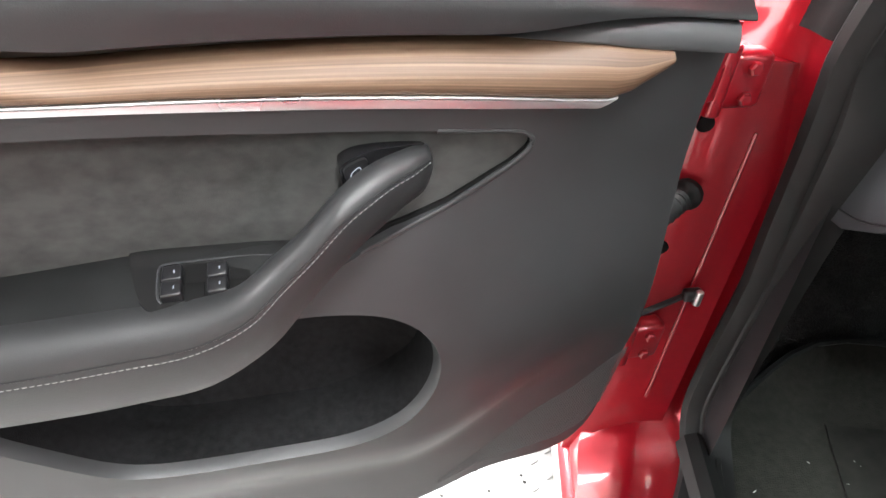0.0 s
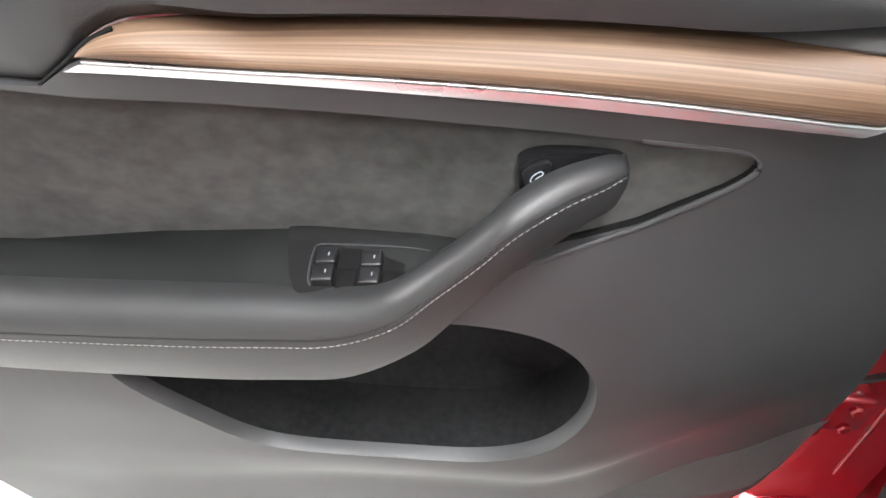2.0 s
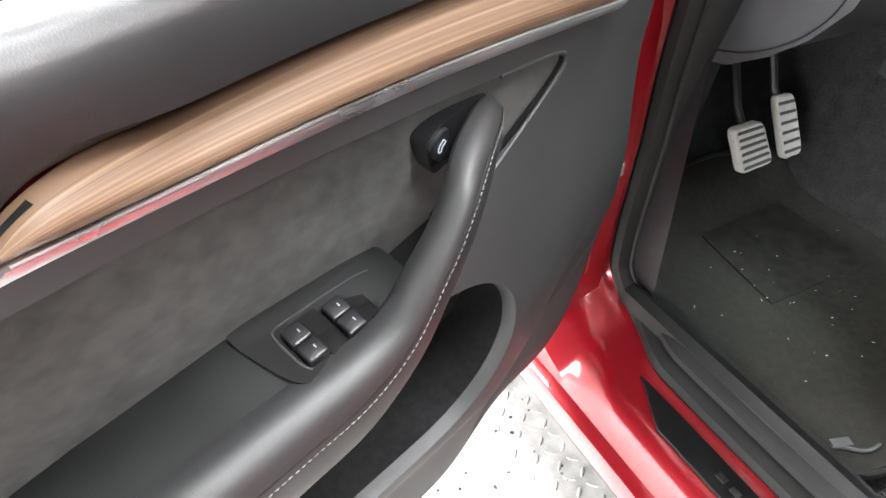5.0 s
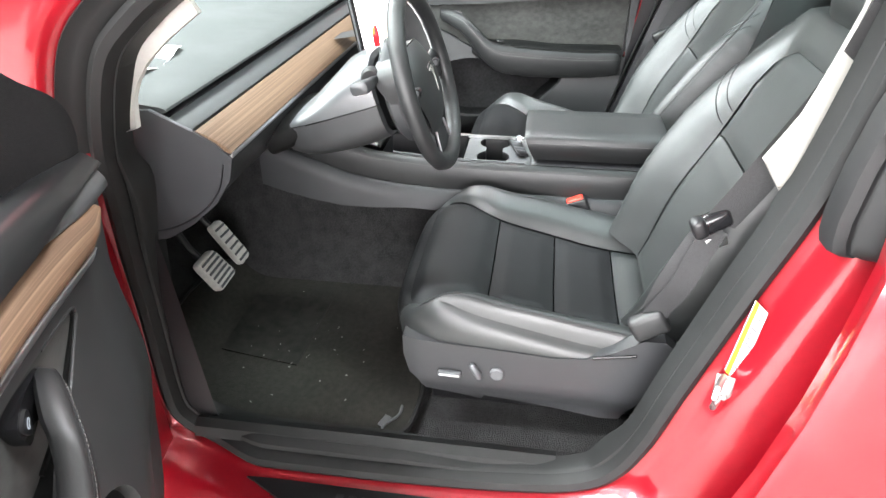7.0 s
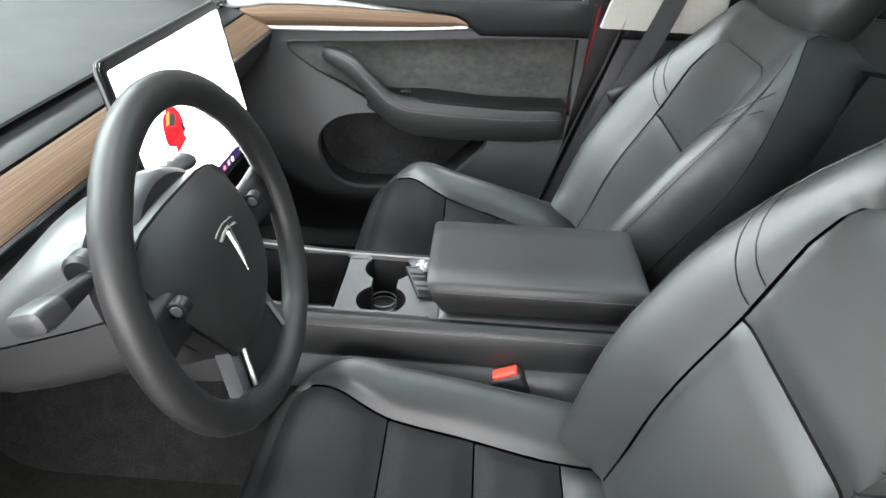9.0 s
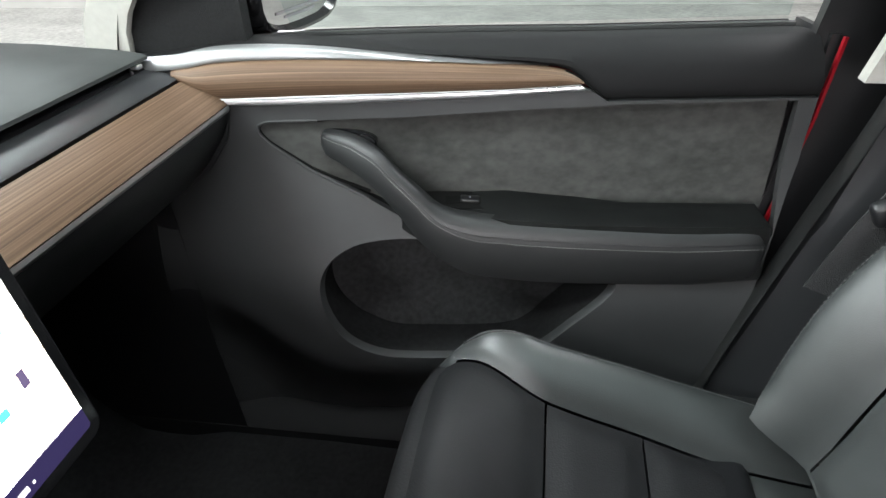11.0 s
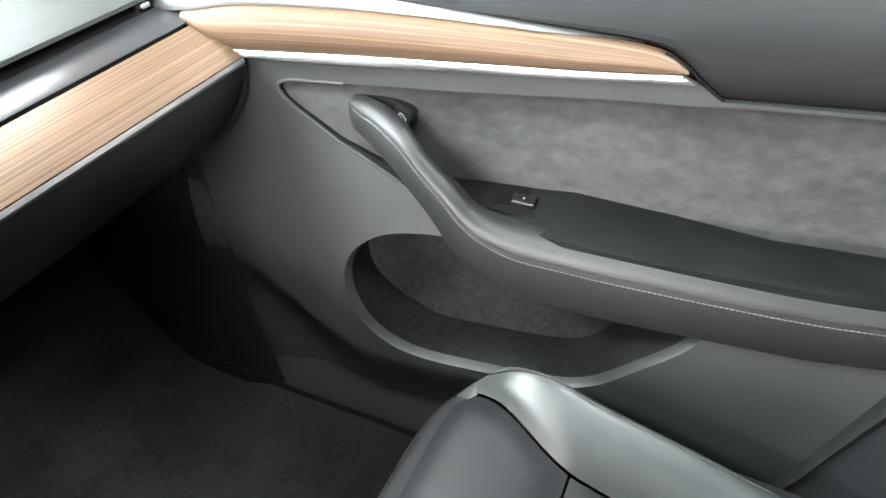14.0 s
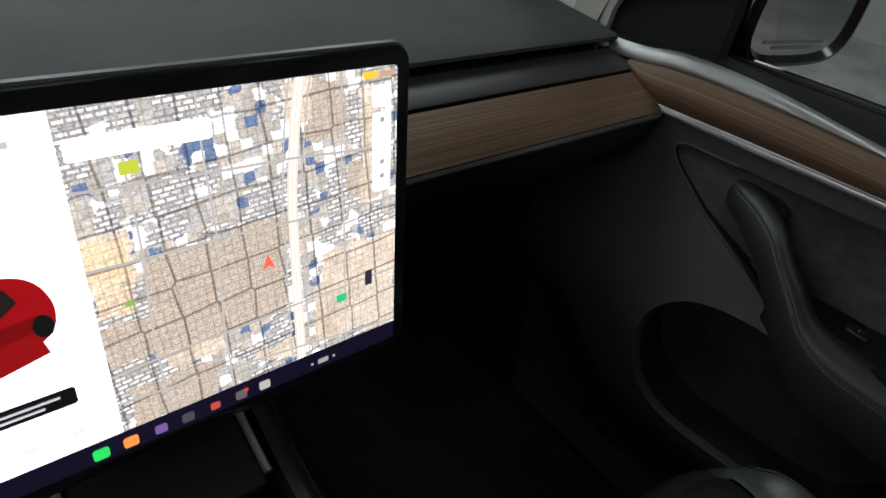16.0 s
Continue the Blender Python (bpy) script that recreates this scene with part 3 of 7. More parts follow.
        prof = [(-0.060, z0), (base - 0.003 - 0.022 * lean(s), z0), (base - 0.012 * lean(s), z0 + 0.06 * h), (base + 0.003, z0 + 0.25 * h), (base + 0.002, z0 + 0.50 * h), (base - 0.006, z0 + 0.76 * h), (base - 0.018, z0 + 0.94 * h),
                (base - 0.032, ztop - 0.001), (base - 0.048, ztop), (base - 0.07, ztop - 0.001), (-0.104, ztop - 0.004), (-0.108, ztop - 0.02), (-0.10, ztop - 0.05)]
        if side < 0:
            prof[5:] = [(base - 0.001, z0 + 0.72 * h), (base - 0.005, z0 + 0.88 * h), (base - 0.011, ztop - 0.0045), (base - 0.019, ztop - 0.001), (base - 0.029, ztop), (-0.06, ztop - 0.005), (-0.086, ztop - 0.016), (-0.090, ztop - 0.03), (-0.086, ztop - 0.05)]
        secs.append([D(s, n, z) for n, z in prof])
    # The far pad takes a blacker, duller copy so it looks shaded.
    part("shoulder_pad", loft(secs), SHOULDER if side < 0 else SHADEBLACK, door, "dark padded shoulder below the window")
    part("belt_seal", tube([D(s, -0.095 if side < 0 else -0.113, (1.060 if side < 0 else 1.050) - 0.008 * smooth(0.40, 0.60, s)) for s in [-0.285 + 0.885 * k / 30 for k in range(31)]], 0.0055, 8), RUBBER, door, "black window belt seal")
    part("belt_moulding", tube([D(s, -0.106 if side < 0 else -0.134, (1.057 if side < 0 else 1.048) - 0.008 * smooth(0.40, 0.60, s)) for s in [-0.285 + 0.885 * k / 30 for k in range(31)]], 0.005, 8), PIANO, door, "gloss black outer belt moulding")
    # outer skin and edges in body colour
    secs = []
    for k in range(30):
        s = -0.30 + 0.925 * k / 29
        secs.append([D(s, -0.112 if side < 0 else -0.142, (1.052 if side < 0 else 1.044) - 0.010 * smooth(0.40, 0.60, s)), D(s, -0.160, 0.99), D(s, -0.185, 0.86), D(s, -0.188, 0.7), D(s, -0.178, 0.52), D(s, -0.155, low_z(s) + 0.01), D(s, -0.13, low_z(s) - 0.01)])
    part("outer_skin", loft(secs, False, False), RED, door, "glossy red outer door skin")
    part("front_edge", loft([[D(0.634, -0.062, z), D(0.638, -0.07, z), D(0.638, lerp([(0.345, -0.13), (0.52, -0.178), (0.86, -0.185), (1.055, -0.142)], z), z), D(0.60, lerp([(0.345, -0.13), (0.52, -0.178), (0.86, -0.185), (1.055, -0.142)], z), z), D(0.60, -0.066, z)]
                             for z in (0.45, 0.5, 0.6, 0.75, 0.9, 1.03)]), RED, door, "red painted hinge edge")
    latch = [(0.4, -0.260), (0.57, -0.278), (1.06, -0.304)] if side < 0 else [(0.40, -0.174), (0.505, -0.202), (0.62, -0.229), (0.72, -0.244), (0.80, -0.263), (0.98, -0.298), (1.06, -0.306)]
    part("rear_edge", loft([[D(lerp(latch, z) - 0.002, n, z) for n in (-0.013, -0.016, -0.019)] + [D(lerp(latch, z) + 0.002, n, z) for n in (-0.019, -0.016, -0.013)] for z in (0.40, 0.505, 0.62, 0.72, 0.80, 0.95, 1.055)]), RED, door, "red painted latch edge")
    part("latch_face", loft([[D(lerp(latch, z) + d, n, z) for d, n in ((0, -0.029), (0, -0.135), (0.01, -0.135), (0.01, -0.029))] for z in (0.40, 0.505, 0.62, 0.72, 0.80, 0.95, 1.055)]), DARK, door, "dark latch side of the door")
    part("lower_edge", loft([[D(s, n, low_z(s) + h) for n, h in ((-0.006, 0.004), (-0.03, -0.006), (-0.132, -0.01), (-0.132, 0.01), (-0.02, 0.014))] for s in ((-0.185, 0.1, 0.307, 0.40) if side < 0 else (-0.13, 0.1, 0.307, 0.40))]), DARK, door)
    # speaker ribs low on the panel
    bm = bmesh.new()
    for k in range(86):
        u = k / 85
        s0 = 0.415 + 0.208 * u
        z0 = lerp([(0.40, 0.382), (0.52, 0.418), (0.585, 0.448), (0.612, 0.480), (0.624, 0.53)], s0)
        z1 = lerp([(0.40, 0.386), (0.479, 0.458), (0.527, 0.526), (0.574, 0.576), (0.621, 0.651)], s0)
        pts = [Vector((s0, z0 + (z1 - z0) * j / 6)) for j in range(7)]
        for p, q in zip(pts, pts[1:]):
            w = 0.0008
            v = [bm.verts.new(D(x, pn(x, z) + h, z)) for x, z, h in ((p.x - w, p.y, 0), (p.x, p.y, 0.0011), (p.x + w, p.y, 0), (q.x + w, q.y, 0), (q.x, q.y, 0.0011), (q.x - w, q.y, 0))]
            bm.faces.new((v[0], v[1], v[4], v[5]))
            bm.faces.new((v[1], v[2], v[3], v[4]))
    bmesh.ops.recalc_face_normals(bm, faces=bm.faces)
    part("speaker_ribs", bm, SOFT, door, "fine ribbed speaker grille", sharp=0)
    # armrest shelf behind the padded roll
    secs = []
    for s, zt, zb, ni in ((-0.240, 0.822, 0.75, 0.045), (-0.15, 0.824, 0.742, 0.045), (0.0, 0.832, 0.745, 0.045), (0.10, 0.842, 0.75, 0.045), (0.16, 0.846, 0.765, 0.040), (0.205, 0.847, 0.79, 0.030), (0.240, 0.847, 0.81, 0.022), (0.247, 0.842, 0.815, 0.02)):
        if side > 0:
            zt, ni = zt + 0.0065 * smooth(0.17, 0.10, s) + 0.0045 * smooth(-0.04, -0.13, s), ni + 0.010 * smooth(0.17, 0.10, s)
        zo = zt - 0.030 * smooth(0.05, -0.262, s)
        secs.append([E(s, -0.045, zb), E(s, -0.045, zo - 0.002), E(s, -0.036, zo), E(s, -0.01, zt), E(s, 0.25 * ni, zt - 0.001), E(s, ni, zt - 0.003), E(s, ni, zb)])
    part("armrest_shelf", loft(secs), SHELF, door, "black armrest top")
    # padded roll that rises into the pull handle
    st = [  # top s, z; bottom s, z; inner n, outer n
        (-0.240, 0.808, -0.240, 0.768, 0.048, 0.022), (-0.233, 0.821, -0.233, 0.751, 0.059, 0.014), (-0.21, 0.828, -0.21, 0.743, 0.064, 0.010), (-0.12, 0.828, -0.12, 0.738, 0.065, 0.010), (0.03, 0.838, 0.035, 0.742, 0.066, 0.012),
        (0.10, 0.844, 0.105, 0.749, 0.066, 0.014), (0.15, 0.849, 0.163, 0.762, 0.066, 0.018), (0.19, 0.861, 0.215, 0.803, 0.062, 0.022), (0.218, 0.886, 0.246, 0.846, 0.056, 0.020),
        (0.244, 0.909, 0.268, 0.872, 0.049, 0.016), (0.266, 0.931, 0.290, 0.892, 0.040, 0.007), (0.285, 0.941, 0.308, 0.901, 0.030, -0.005), (0.306, 0.9475, 0.326, 0.910, 0.019, -0.014),
        (0.327, 0.9495, 0.344, 0.916, 0.008, -0.022), (0.340, 0.9490, 0.3500, 0.923, 0.000, -0.027), (0.3475, 0.9475, 0.3525, 0.927, -0.005, -0.030), (0.3510, 0.944, 0.3535, 0.931, -0.011, -0.031)]
    st = [tuple(v) for v in zip(*[[p[0] for p in spline([(r[k], 0) for r in st], 4)] for k in range(6)])]
    secs, seam, crest = [], [], []
    for ts, tz, bs, bz, ni, no in st:
        T, B = Vector((ts, tz)), Vector((bs, bz))
        ring = []
        prof = [(0.0, 0.12), (0.0, 0.5), (0.06, 0.80), (0.22, 0.96), (0.45, 1.0), (0.68, 0.985), (0.86, 0.92), (0.965, 0.80), (1.0, 0.64), (0.985, 0.45), (0.93, 0.22), (0.82, 0.06), (0.6, 0.0), (0.2, 0.02)]
        for a, v in prof:
            q = B.lerp(T, v)
            ring.append(E(q.x, no + (ni - no) * a, q.y))
        secs.append(ring)
        q = B.lerp(T, 0.70)
        seam.append(E(q.x, no + (ni - no) * 1.0 + 0.0002, q.y))
        q = B.lerp(T, 0.775)
        crest.append(E(q.x, no + (ni - no) * 0.972 + 0.0002, q.y))
    part("pull_handle", loft(secs), VINYL, door, "black padded pull handle rising from the armrest")
    part("stitching", stitches(seam[:-3], 0.0036, 0.0016, 0.0006, 0.00035, off(1)), THREAD, door, "light grey contrast stitching")
    part("seam", tube(crest[:-3], 0.0007, 5), DARK, door)
    # release button housing on the handle's top end
    hou = [tuple(p) for p in spline([(0.278, 0.927), (0.281, 0.9345), (0.292, 0.9410), (0.309, 0.9455), (0.330, 0.9480), (0.3475, 0.947), (0.342, 0.932), (0.32, 0.92), (0.30, 0.908), (0.285, 0.906)], 3, True)]
    part("button_housing", sheet(hou, lambda s, z: E(s, -0.020 + 0.006 * smooth(0.95, 0.91, z), z), 0.008, (), off(-0.03)), PIANO, door, "black release button housing")
    btn = [(0.2810, 0.9265), (0.2825, 0.9325), (0.290, 0.9370), (0.2975, 0.9395), (0.3000, 0.9355), (0.2955, 0.9245), (0.2875, 0.9175)]
    button = part("release_button", sheet([tuple(p) for p in spline(btn, 3, True)], lambda s, z: E(s, -0.0165 + 0.006 * smooth(0.95, 0.91, z), z), 0.005, (), off(-0.004)), DARK, door, "black door release button")
    ic = spline([(0.2865, 0.9258), (0.2878, 0.9298), (0.2925, 0.9335), (0.2945, 0.9315), (0.2907, 0.9285), (0.2893, 0.9256)], 4, True)
    part("icon", tube([E(p[0], -0.0158 + 0.006 * smooth(0.95, 0.91, p[1]), p[1]) for p in ic], 0.00045, 5, True, 1.0, off(1)), ICON, button)
    # window switches
    def plate(outline, z0, h, mat, name, parent, label=""):
        return part(name, sheet(outline, lambda s, n: E(s, n, z0), 0.006, (), (0, 0, -h)), mat, parent, label)
    if side < 0:
        pan = [tuple(p) for p in spline([(0.107, -0.022), (0.113, 0.009), (0.119, 0.028), (0.127, 0.037), (0.143, 0.040), (0.163, 0.037), (0.188, 0.029), (0.2, 0.020), (0.222, 0.0), (0.231, -0.014), (0.222, -0.024), (0.201, -0.029), (0.15, -0.030), (0.112, -0.029)], 3, True)]
        part("switch_panel", sheet(pan, lambda s, n: E(s, n, 0.8455 + 0.002 * smooth(-0.012, -0.03, n)), 0.004, (), (0, 0, -0.012)), SWITCHPLATE, door, "black window switch panel")
        rim = spline([(0.134, 0.030), (0.1305, 0.022), (0.1300, -0.004), (0.134, -0.012), (0.152, -0.0135), (0.179, -0.0145), (0.205, -0.014), (0.220, -0.012)], 5)
        part("panel_rim", tube([E(p[0], p[1], 0.8464) for p in rim], 0.0009, 6), PLASTIC, door)
        for s in (0.1420, 0.1765):
            # Flat near-black plate paints the finger recess's shade beside each switch pair.
            plate([(s + 0.008, -0.010), (s + 0.0250, -0.010), (s + 0.0250, 0.028), (s + 0.008, 0.028)], 0.8462, 0.003, NIGHT, "painted_recess", door, "flat black plate painting a finger recess's shade")
            part("recess_step", rbox((0.0150, 0.020, 0.003), 0.001, Matrix.Translation(E(s + 0.0165, 0.021, 0.8455))), NIGHT, door)
            for n in (0.0035, 0.0205):
                sw = part("window_switch", rbox((0.0160, 0.0162, 0.012), 0.0018, Matrix.Translation(E(s, n, 0.8475)) @ pose(0, 0, 0, 0, -6, 0)), DARK, door, "black window switch")
                part("switch_mark", rbox((0.0011, 0.0034, 0.0006), 0.0002, Matrix.Translation(E(s + 0.0015, n, 0.8536)) @ pose(0, 0, 0, 0, -6, 0)), ICON, sw)
    else:
        pan = [(0.092, -0.034), (0.236, -0.036), (0.243, -0.02), (0.234, -0.004), (0.20, 0.016), (0.165, 0.022), (0.112, 0.024)]
        part("switch_panel", sheet(pan, lambda s, n: E(s, n, lerp([(0.0, 0.8335), (0.10, 0.8434), (0.16, 0.8475), (0.25, 0.8482)], s)), 0.006, (), (0, 0, -0.012)), SWITCHPLATE, door, "black window switch panel")
        # Flat near-black plate stands in for the shaded recess round the switch.
        plate([(0.138, -0.012), (0.186, -0.012), (0.186, 0.008), (0.138, 0.008)], 0.8486, 0.004, NIGHT, "painted_recess", door)
        sw = part("window_switch", rbox((0.026, 0.0165, 0.007), 0.002, Matrix.Translation(E(0.152, -0.002, 0.8482)) @ pose(0, 0, 0, 0, -5, 0)), DARK, door, "black window switch")
        part("switch_mark", rbox((0.0014, 0.0032, 0.0006), 0.0002, Matrix.Translation(E(0.152, -0.002, 0.8520)) @ pose(0, 0, 0, 0, -5, 0)), ICON, sw)
    # fabric sail at the window's front corner and the mirror outside
    if side < 0:
        sail = [(0.446, 1.060)] + [tuple(p) for p in spline([(0.453, 1.075), (0.467, 1.13), (0.483, 1.182), (0.494, 1.203), (0.512, 1.192), (0.535, 1.173), (0.573, 1.147), (0.596, 1.117), (0.602, 1.085), (0.588, 1.055)], 5)]
        part("sail_panel", sheet(sail, lambda s, z: E(s, -0.078 + 0.046 * smooth(0.44, 0.61, s) - 0.05 * max(0, z - 1.06), z), 0.010, (), off(-0.012)), SAILCLOTH, door, "black woven cloth speaker sail")
        for ds, dn in ((0.0, 0.0), (-0.010, -0.014)):
            part("glass_run", tube([E(0.446 + ds, -0.084 + dn, 1.055), E(0.452 + ds, -0.086 + dn, 1.09), E(0.466 + ds, -0.089 + dn, 1.14), E(0.482 + ds, -0.092 + dn, 1.19), E(0.50 + ds, -0.096 + dn, 1.25)], 0.0062, 8, False, 1.3), RUBBER, door, "black rubber glass run")
        part("sail_back", sheet([(0.452, 1.062), (0.47, 1.13), (0.486, 1.182), (0.512, 1.190), (0.573, 1.145), (0.598, 1.10), (0.592, 1.055)], lambda s, z: E(s, -0.100 + 0.030 * smooth(0.44, 0.61, s) - 0.05 * max(0, z - 1.06), z), 0.02, (), off(-0.012)), PIANO, door, "gloss black mirror triangle")
    else:
        sail = [tuple(p) for p in spline([(0.435, 1.055), (0.44, 1.12), (0.46, 1.165), (0.486, 1.182), (0.51, 1.165), (0.56, 1.125), (0.592, 1.075), (0.59, 1.045)], 5)]
        part("sail_panel", sheet(sail, lambda s, z: D(s, -0.055 + 0.03 * smooth(1.19, 1.08, z), z), 0.012, (), off(-0.03)), SAILCLOTH, door, "black woven cloth speaker sail")
    mn, mz = (-0.258, 1.087) if side < 0 else (-0.21, 1.096)

    def tilt(n):
        return -0.33 * (-0.11 - n)
    part("mirror_arm", loft([[D(s, n, z - 0.010) for s, z in ((0.47, 1.045), (0.55, 1.045), (0.56, 1.062), (0.55, 1.075), (0.48, 1.078), (0.465, 1.062))] for n in (-0.112, -0.14, -0.16)] + [[D(s - 0.03, n, z - 0.012) for s, z in ((0.48, 1.050), (0.54, 1.050), (0.55, 1.066), (0.54, 1.080), (0.485, 1.082), (0.475, 1.066))] for n in (-0.20, -0.26)]), PIANO, door, "black mirror arm")
    def ellipse(s, k, kz):
        nz = [(mn + 0.105 * k * math.copysign(abs(math.cos(a)) ** 0.6, math.cos(a)), mz + 0.012 + 0.066 * kz * math.copysign(abs(math.sin(a)) ** 0.6, math.sin(a))) for a in [2 * math.pi * j / 28 for j in range(28)]]
        return [D(s + tilt(n), n, z) for n, z in nz]
    if side > 0:
        part("mirror_foot", loft([[D(s, n, z) for s, z in ((0.46, mz - 0.045), (0.55, mz - 0.045), (0.55, mz + 0.03), (0.46, mz + 0.05))] for n in (-0.105, -0.125)] + [[D(s, n, z) for s, z in ((0.45, mz - 0.042), (0.53, mz - 0.03), (0.53, mz + 0.04), (0.45, mz + 0.055))] for n in (-0.150, -0.175)]), NIGHT, door, "black mirror foot")
    part("mirror_shell", loft([ellipse(0.455, 0.99, 0.99), ellipse(0.475, 1.03, 1.03), ellipse(0.50, 1.0, 1.0), ellipse(0.53, 0.82, 0.8), ellipse(0.545, 0.4, 0.4)]), RED, door, "glossy red mirror shell")
    part("mirror_rim", loft([ellipse(0.462, 1.04, 1.05), ellipse(0.446, 1.05, 1.06), ellipse(0.436, 1.02, 1.03), ellipse(0.434, 0.96, 0.95), ellipse(0.446, 0.86, 0.80)], True, False), PIANO, door, "black mirror rim")
    mg = part("mirror_glass", loft([ellipse(0.4435, 0.89, 0.84), ellipse(0.4445, 0.89, 0.84)]), MIRROR, door, "side mirror glass")
    for k in range(2):
        n0, n1, zb = mn + 0.06 - 0.02 * k, mn - 0.06 + 0.02 * k, mz - 0.026 - 0.008 * k
        part("caption_bar", sheet([(n0, zb), (n1, zb), (n1, zb + 0.004), (n0, zb + 0.004)], lambda n, z: D(0.4425 + tilt(n), n, z), 0.02), INK, mg)
    return door


LEAN = 7.0
driver_door = front_door(-1, pose(-1.411, -0.318, 0, 0, 0, 18.7) @ Matrix.Translation((0, 0, 1.0)) @ pose(0, 0, 0, LEAN, 0, 0) @ Matrix.Translation((0, 0, -1.0)),
                         "open dark car door with walnut trim, grey suede and pull handle")
passenger_door = front_door(1, pose(0.716, -0.650, 0, 0, 0, 96.2), "closed dark car door with walnut trim, grey suede and pull handle")
pane = part("window_pane", sheet([(-0.28, 1.06), (0.40, 1.06), (0.43, 1.20), (0.15, 1.36), (-0.10, 1.41), (-0.28, 1.41)], lambda s, z: Vector((s, -0.123 + 0.45 * (z - 1.06) * 0.55, z)), 0.05, (), (0, -0.003, 0)), GLASS, passenger_door, "clear side window pane")


# ---- body shell ----
APERTURE = spline([(-0.055, 1.145), (-0.018, 1.03), (-0.010, 0.93), (0.002, 0.80), (0.008, 0.65), (0.012, 0.50), (0.0, 0.432), (-0.05, 0.392), (-0.14, 0.381), (-0.30, 0.379), (-0.45, 0.381),
                   (-0.62, 0.391), (-0.745, 0.41), (-0.815, 0.45), (-0.86, 0.53), (-0.90, 0.66), (-0.955, 0.83), (-1.012, 1.0), (-1.05, 1.18), (-1.07, 1.32), (-1.04, 1.425),
                   (-0.93, 1.458), (-0.75, 1.455), (-0.55, 1.415), (-0.36, 1.345), (-0.20, 1.265), (-0.11, 1.205)], 6, True)


def ring_normals(loop):
    n, out = len(loop), []
    for i in range(n):
        t = (loop[(i + 1) % n] - loop[i - 1]).normalized()
        out.append(Vector((t.y, -t.x)))
    c = sum(loop, Vector((0, 0))) / n
    if sum((p - c).dot(q) for p, q in zip(loop, out)) < 0:
        out = [-q for q in out]
    return out


def inset(p, side):
    """How far the hinge post's inner flange and its seal stand in from the sill's."""
    return lerp([(0.38, 0.042), (0.70, 0.040), (0.85, 0.022), (1.0, 0.0)], p.y) * smooth(-0.17, -0.03, p.x) if side < 0 else 0.0


def ring(loop, profile, side=-1, low=None):
    """A band round the door opening: profile of (outward, x); low: the profile along the sill."""
    nm = ring_normals(loop)
    secs = []
    for p, q in zip(loop, nm):
        k = smooth(0.45, 0.9, -q.y) if low else 0.0
        prof = [(d + (e - d) * k, x + (y - x) * k) for (d, x), (e, y) in zip(profile, low or profile)]
        f = inset(p, side)
        row = []
        for d, x in prof:
            w = smooth(0.075, 0.02, d)
            row.append(Vector((side * (x - f * w), p.x + (d + 0.4 * f * w) * q.x, p.y + d * q.y)))
        secs.append(row)
    secs.append(secs[0])
    bm = loft(secs, False, False)
    bmesh.ops.remove_doubles(bm, verts=bm.verts, dist=1e-6)
    bmesh.ops.recalc_face_normals(bm, faces=bm.faces)
    return bm


